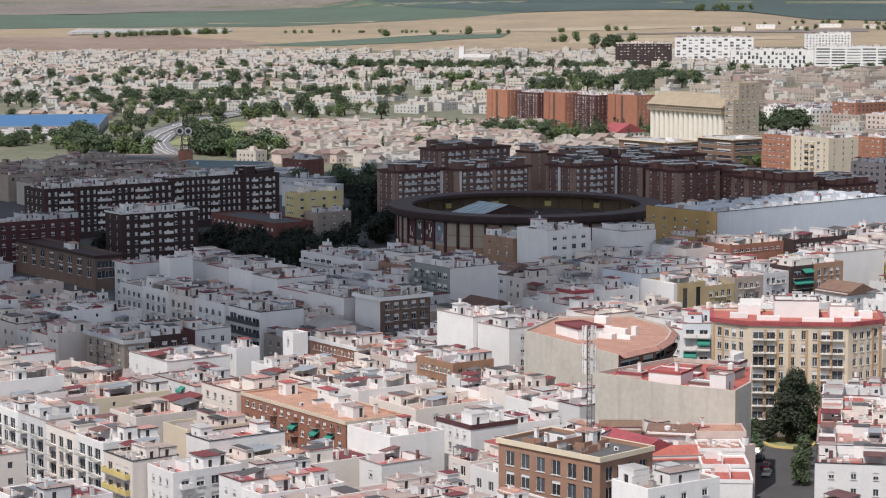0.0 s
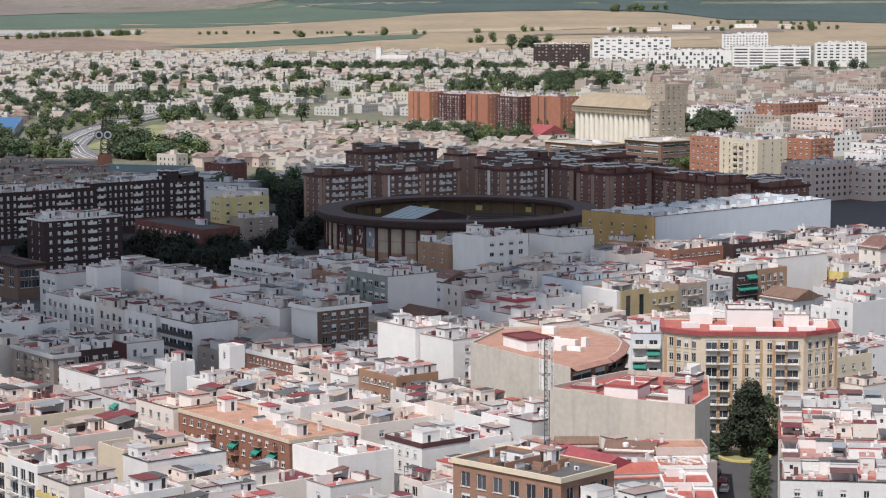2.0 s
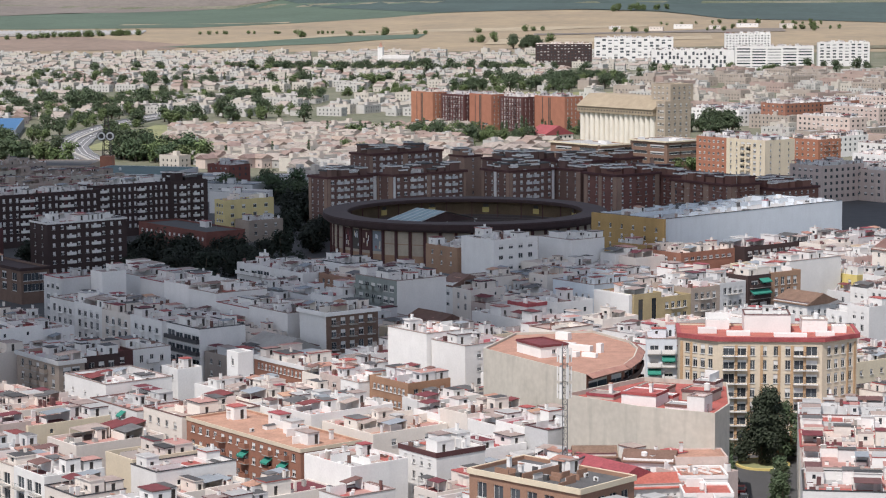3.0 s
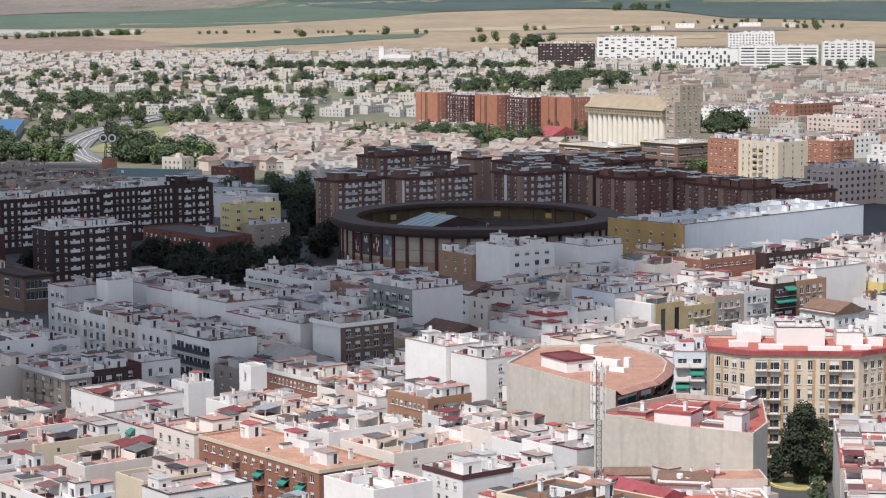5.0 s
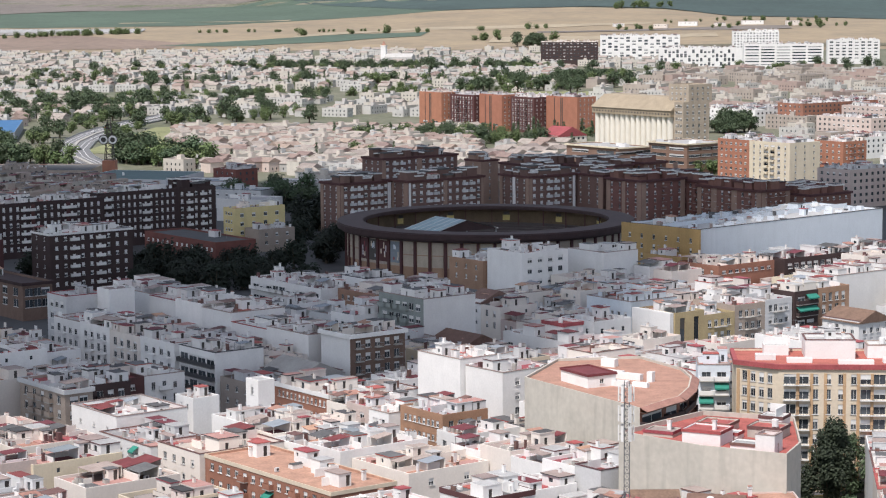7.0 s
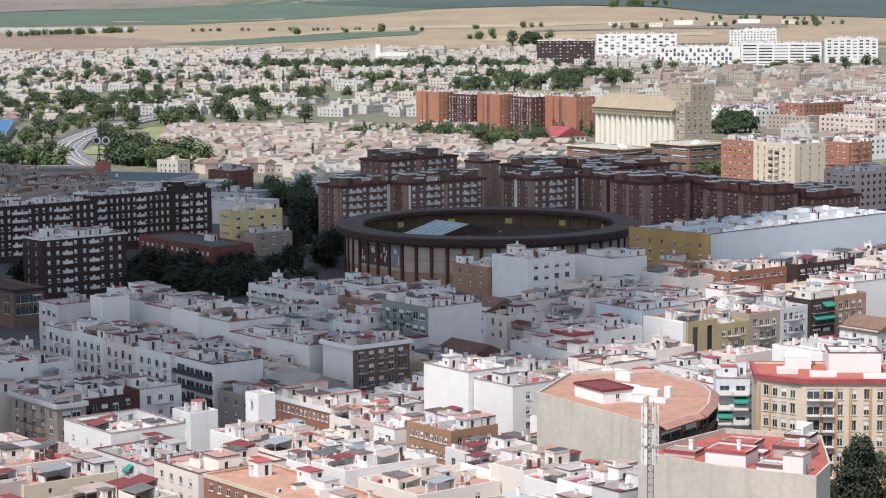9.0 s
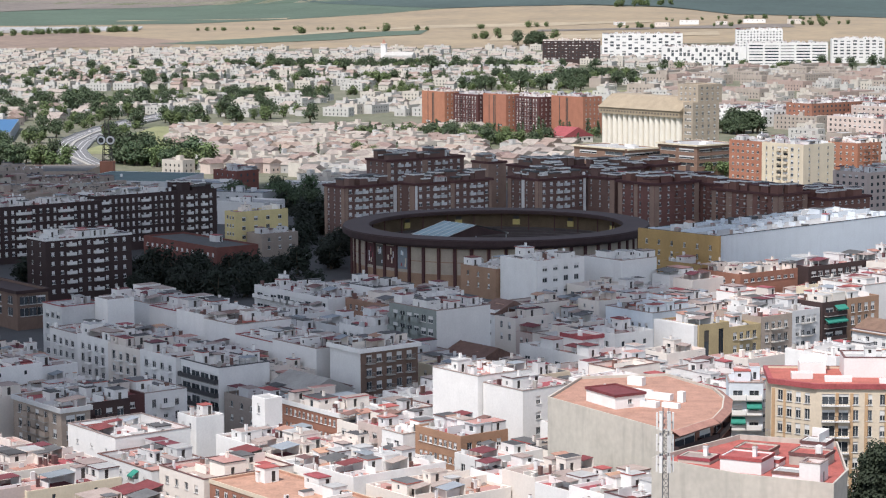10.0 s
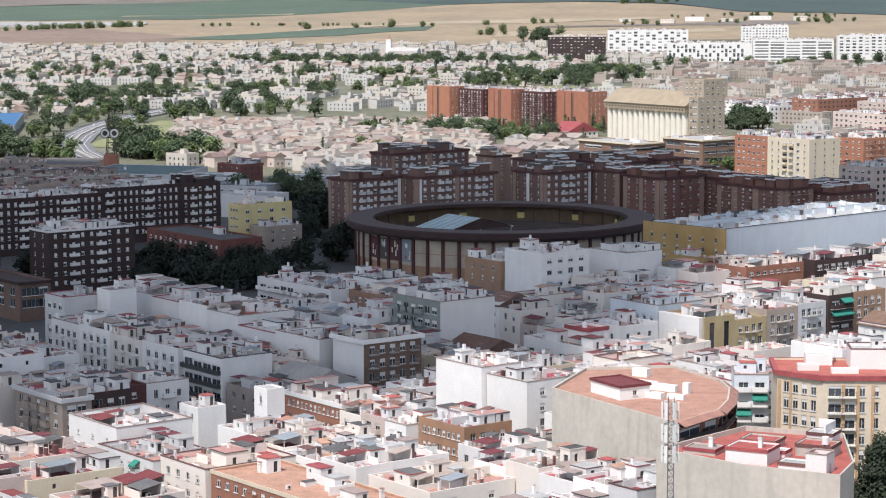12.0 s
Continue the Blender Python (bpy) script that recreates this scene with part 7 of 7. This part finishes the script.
building(0, 44, 0, 20, 6, WHITE, WHITEROOF, "low white shed with a pale roof", front=dict(cols=8, rows=1, w=3, h=1.6), name="warehouse", category="warehouse", stairs=0, clutter=4, m=pose(-118, 262, 0, 0, 0, -14), seed=3, join=True)
building(0, 30, 0, 16, 8, GREYW, METALROOF, "low white house among dark trees", front=dict(cols=6, rows=2), name="warehouse", category="warehouse", stairs=1, clutter=2, m=pose(-138, 205, 0, 0, 0, -20), seed=6, join=True)
building(0, 22, 0, 18, 9, WHITE, WHITEROOF, "plain white house with a flat roof", name="warehouse", category="warehouse", stairs=1, clutter=2, m=pose(-122, 150, 0, 0, 0, -20), seed=7, join=True)


def church():
    ob = thing("church", pose(-216, 1905, 0, 0, 0, -12), "white church with a slim bell tower", "church")
    part("nave", Mesh().prism([(-8, 0), (8, 0), (8, 9), (0, 13), (-8, 9)], 0, 34, OFFWHITE), ob)
    part("tower", Mesh().box(-6, 0, -3, 3, 0, 22, WHITE).box(-6.4, 0.4, -3.4, 3.4, 22, 22.8, WARM), ob)
    part("spire", Mesh().tube((-3, 0, 22.8), (-3, 0, 28), 2.6, 0.2, TERRA, 4), ob)


church()
for i, (x, y, w, h) in enumerate(((120, 2790, 22, 6), (160, 2830, 30, 7), (215, 2800, 18, 6), (262, 2850, 34, 6), (330, 2820, 20, 7), (60, 2850, 16, 5))):
    building(0, w, 0, 12, h, (WARM, WHITE)[i % 2], PALE, "small white farmhouse on the dry slope", front=dict(cols=4, rows=1), m=pose(x, y, terrain(x, y), 0, 0, -10 + i * 5), stairs=0, clutter=0, bare=True, join=True, seed=i, name="farmhouse", category="farmhouse", group="farmhouses")


building(0, 48, 0, 48, 7.6, GREYW, TEALROOF, "low hall with a dull teal sheet roof", name="warehouse", category="warehouse", stairs=0, clutter=2, m=pose(-212, 270, 0, 0, 0, -12), seed=8, join=True, parapet=0.1)
building(0, 66, 0, 40, 6.6, BROWNG, GREYROOF, "low depot with a flat dark grey roof", name="warehouse", category="warehouse", stairs=0, clutter=3, m=pose(-282, 322, 0, 0, 0, 2), seed=9, join=True, parapet=0.3)
building(0, 17, 0, 14, 9, REDB, TILEP, "red brick house beside pale row houses", front=dict(cols=4, rows=2), side=dict(cols=3, rows=2), name="house", category="house", stairs=0, clutter=1, m=pose(-150, 305, 0, 0, 0, -40), seed=10, join=True)


def greenhouse(x0, x1, y):
    """A long run of white plastic tunnels on the plain."""
    ob = thing("greenhouse", pose(x0, y, terrain((x0 + x1) / 2, y)), "long white plastic greenhouse on the plain", "greenhouse")
    bay = Mesh()
    for j in range(6):
        a, b = math.pi * j / 6, math.pi * (j + 1) / 6
        p, q = (4 - 4 * math.cos(a), 2.2 + 2.2 * math.sin(a)), (4 - 4 * math.cos(b), 2.2 + 2.2 * math.sin(b))
        bay.face([(p[0], 0, p[1]), (q[0], 0, q[1]), (q[0], 60, q[1] + 4), (p[0], 60, p[1] + 4)], WHITEROOF)
        bay.face([(p[0], 0, 0), (q[0], 0, 0), (q[0], 0, q[1]), (p[0], 0, p[1])], WHITEROOF)
    bd = bay.data("bay")
    for i in range(int((x1 - x0) / 8)):
        part("bay", bd, ob, place=pose(i * 8, 0, 0))


greenhouse(-960, -690, 2790)

draped("pavement", steps(-330, 260, 6), steps(-640, 300, 8), 0.06, ASPHALT, "worn asphalt streets and yards of the quarter", "pavement")


# ---------------------------------------------------------------- cars
def car_parts(ob, paint):
    body = Mesh().prism([(-0.85, 0.35), (0.85, 0.35), (0.88, 0.6), (0.8, 0.85), (-0.8, 0.85), (-0.88, 0.6)], -2.1, 2.1, paint)
    part("body", body, ob)
    cab = Mesh()
    low, high = ((-1.3, -0.78), (1.5, -0.78), (1.5, 0.78), (-1.3, 0.78)), ((-0.9, -0.62), (0.7, -0.62), (0.7, 0.62), (-0.9, 0.62))
    for i in range(4):
        j = (i + 1) % 4
        cab.face([(*low[i], 0.85), (*low[j], 0.85), (*high[j], 1.42), (*high[i], 1.42)], GLASS)
    cab.face([(*q, 1.42) for q in high], paint)
    part("cabin", cab, ob)
    wheel = Mesh().tube((0, -0.1, 0), (0, 0.1, 0), 0.32, 0.32, DOORM, 10).data("wheel")
    for x in (-1.3, 1.35):
        for y in (-0.82, 0.82):
            part("wheel", wheel, ob, place=pose(x, y, 0.32))


CARW, CARG, CARR = (mat(n, c, rough=0.35, vary=0.03, size=2, bump=0) for n, c in (("white_car_paint", (0.75, 0.75, 0.75)), ("dark_car_paint", (0.06, 0.065, 0.07)), ("red_car_paint", (0.35, 0.04, 0.04))))
PROTO = {}
for paint, label, spots in ((CARW, "white parked hatchback car", ((77.5, -378, 0.15, 80), (88, -371, 0.15, 80), (79, -399, 0.15, 84), (-72, 20, 0.06, 80), (-70, 34, 0.06, 80), (-277, 560, 0.5, 104), (-299, 700, 0.5, 92), (-286, 640, 0.5, 96), (-284, 850, 0.5, 83))),
                            (CARG, "dark parked hatchback car", ((78, -384, 0.15, 80), (-71, 27, 0.06, 80), (-68, 48, 0.06, 80), (-272, 545, 0.5, 104), (-290, 725, 0.5, 90), (-288, 890, 0.5, 82))), (CARR, "red parked hatchback car", ((79, -392, 0.15, 82), (-300, 745, 0.5, 90)))):
    for x, y, z, turn in spots:
        if label not in PROTO:
            PROTO[label] = thing("car", pose(x, y, z, 0, 0, turn), label, "car", "cars on the streets")
            car_parts(PROTO[label], paint)
        else:
            copy_thing(PROTO[label], pose(x, y, z, 0, 0, turn))
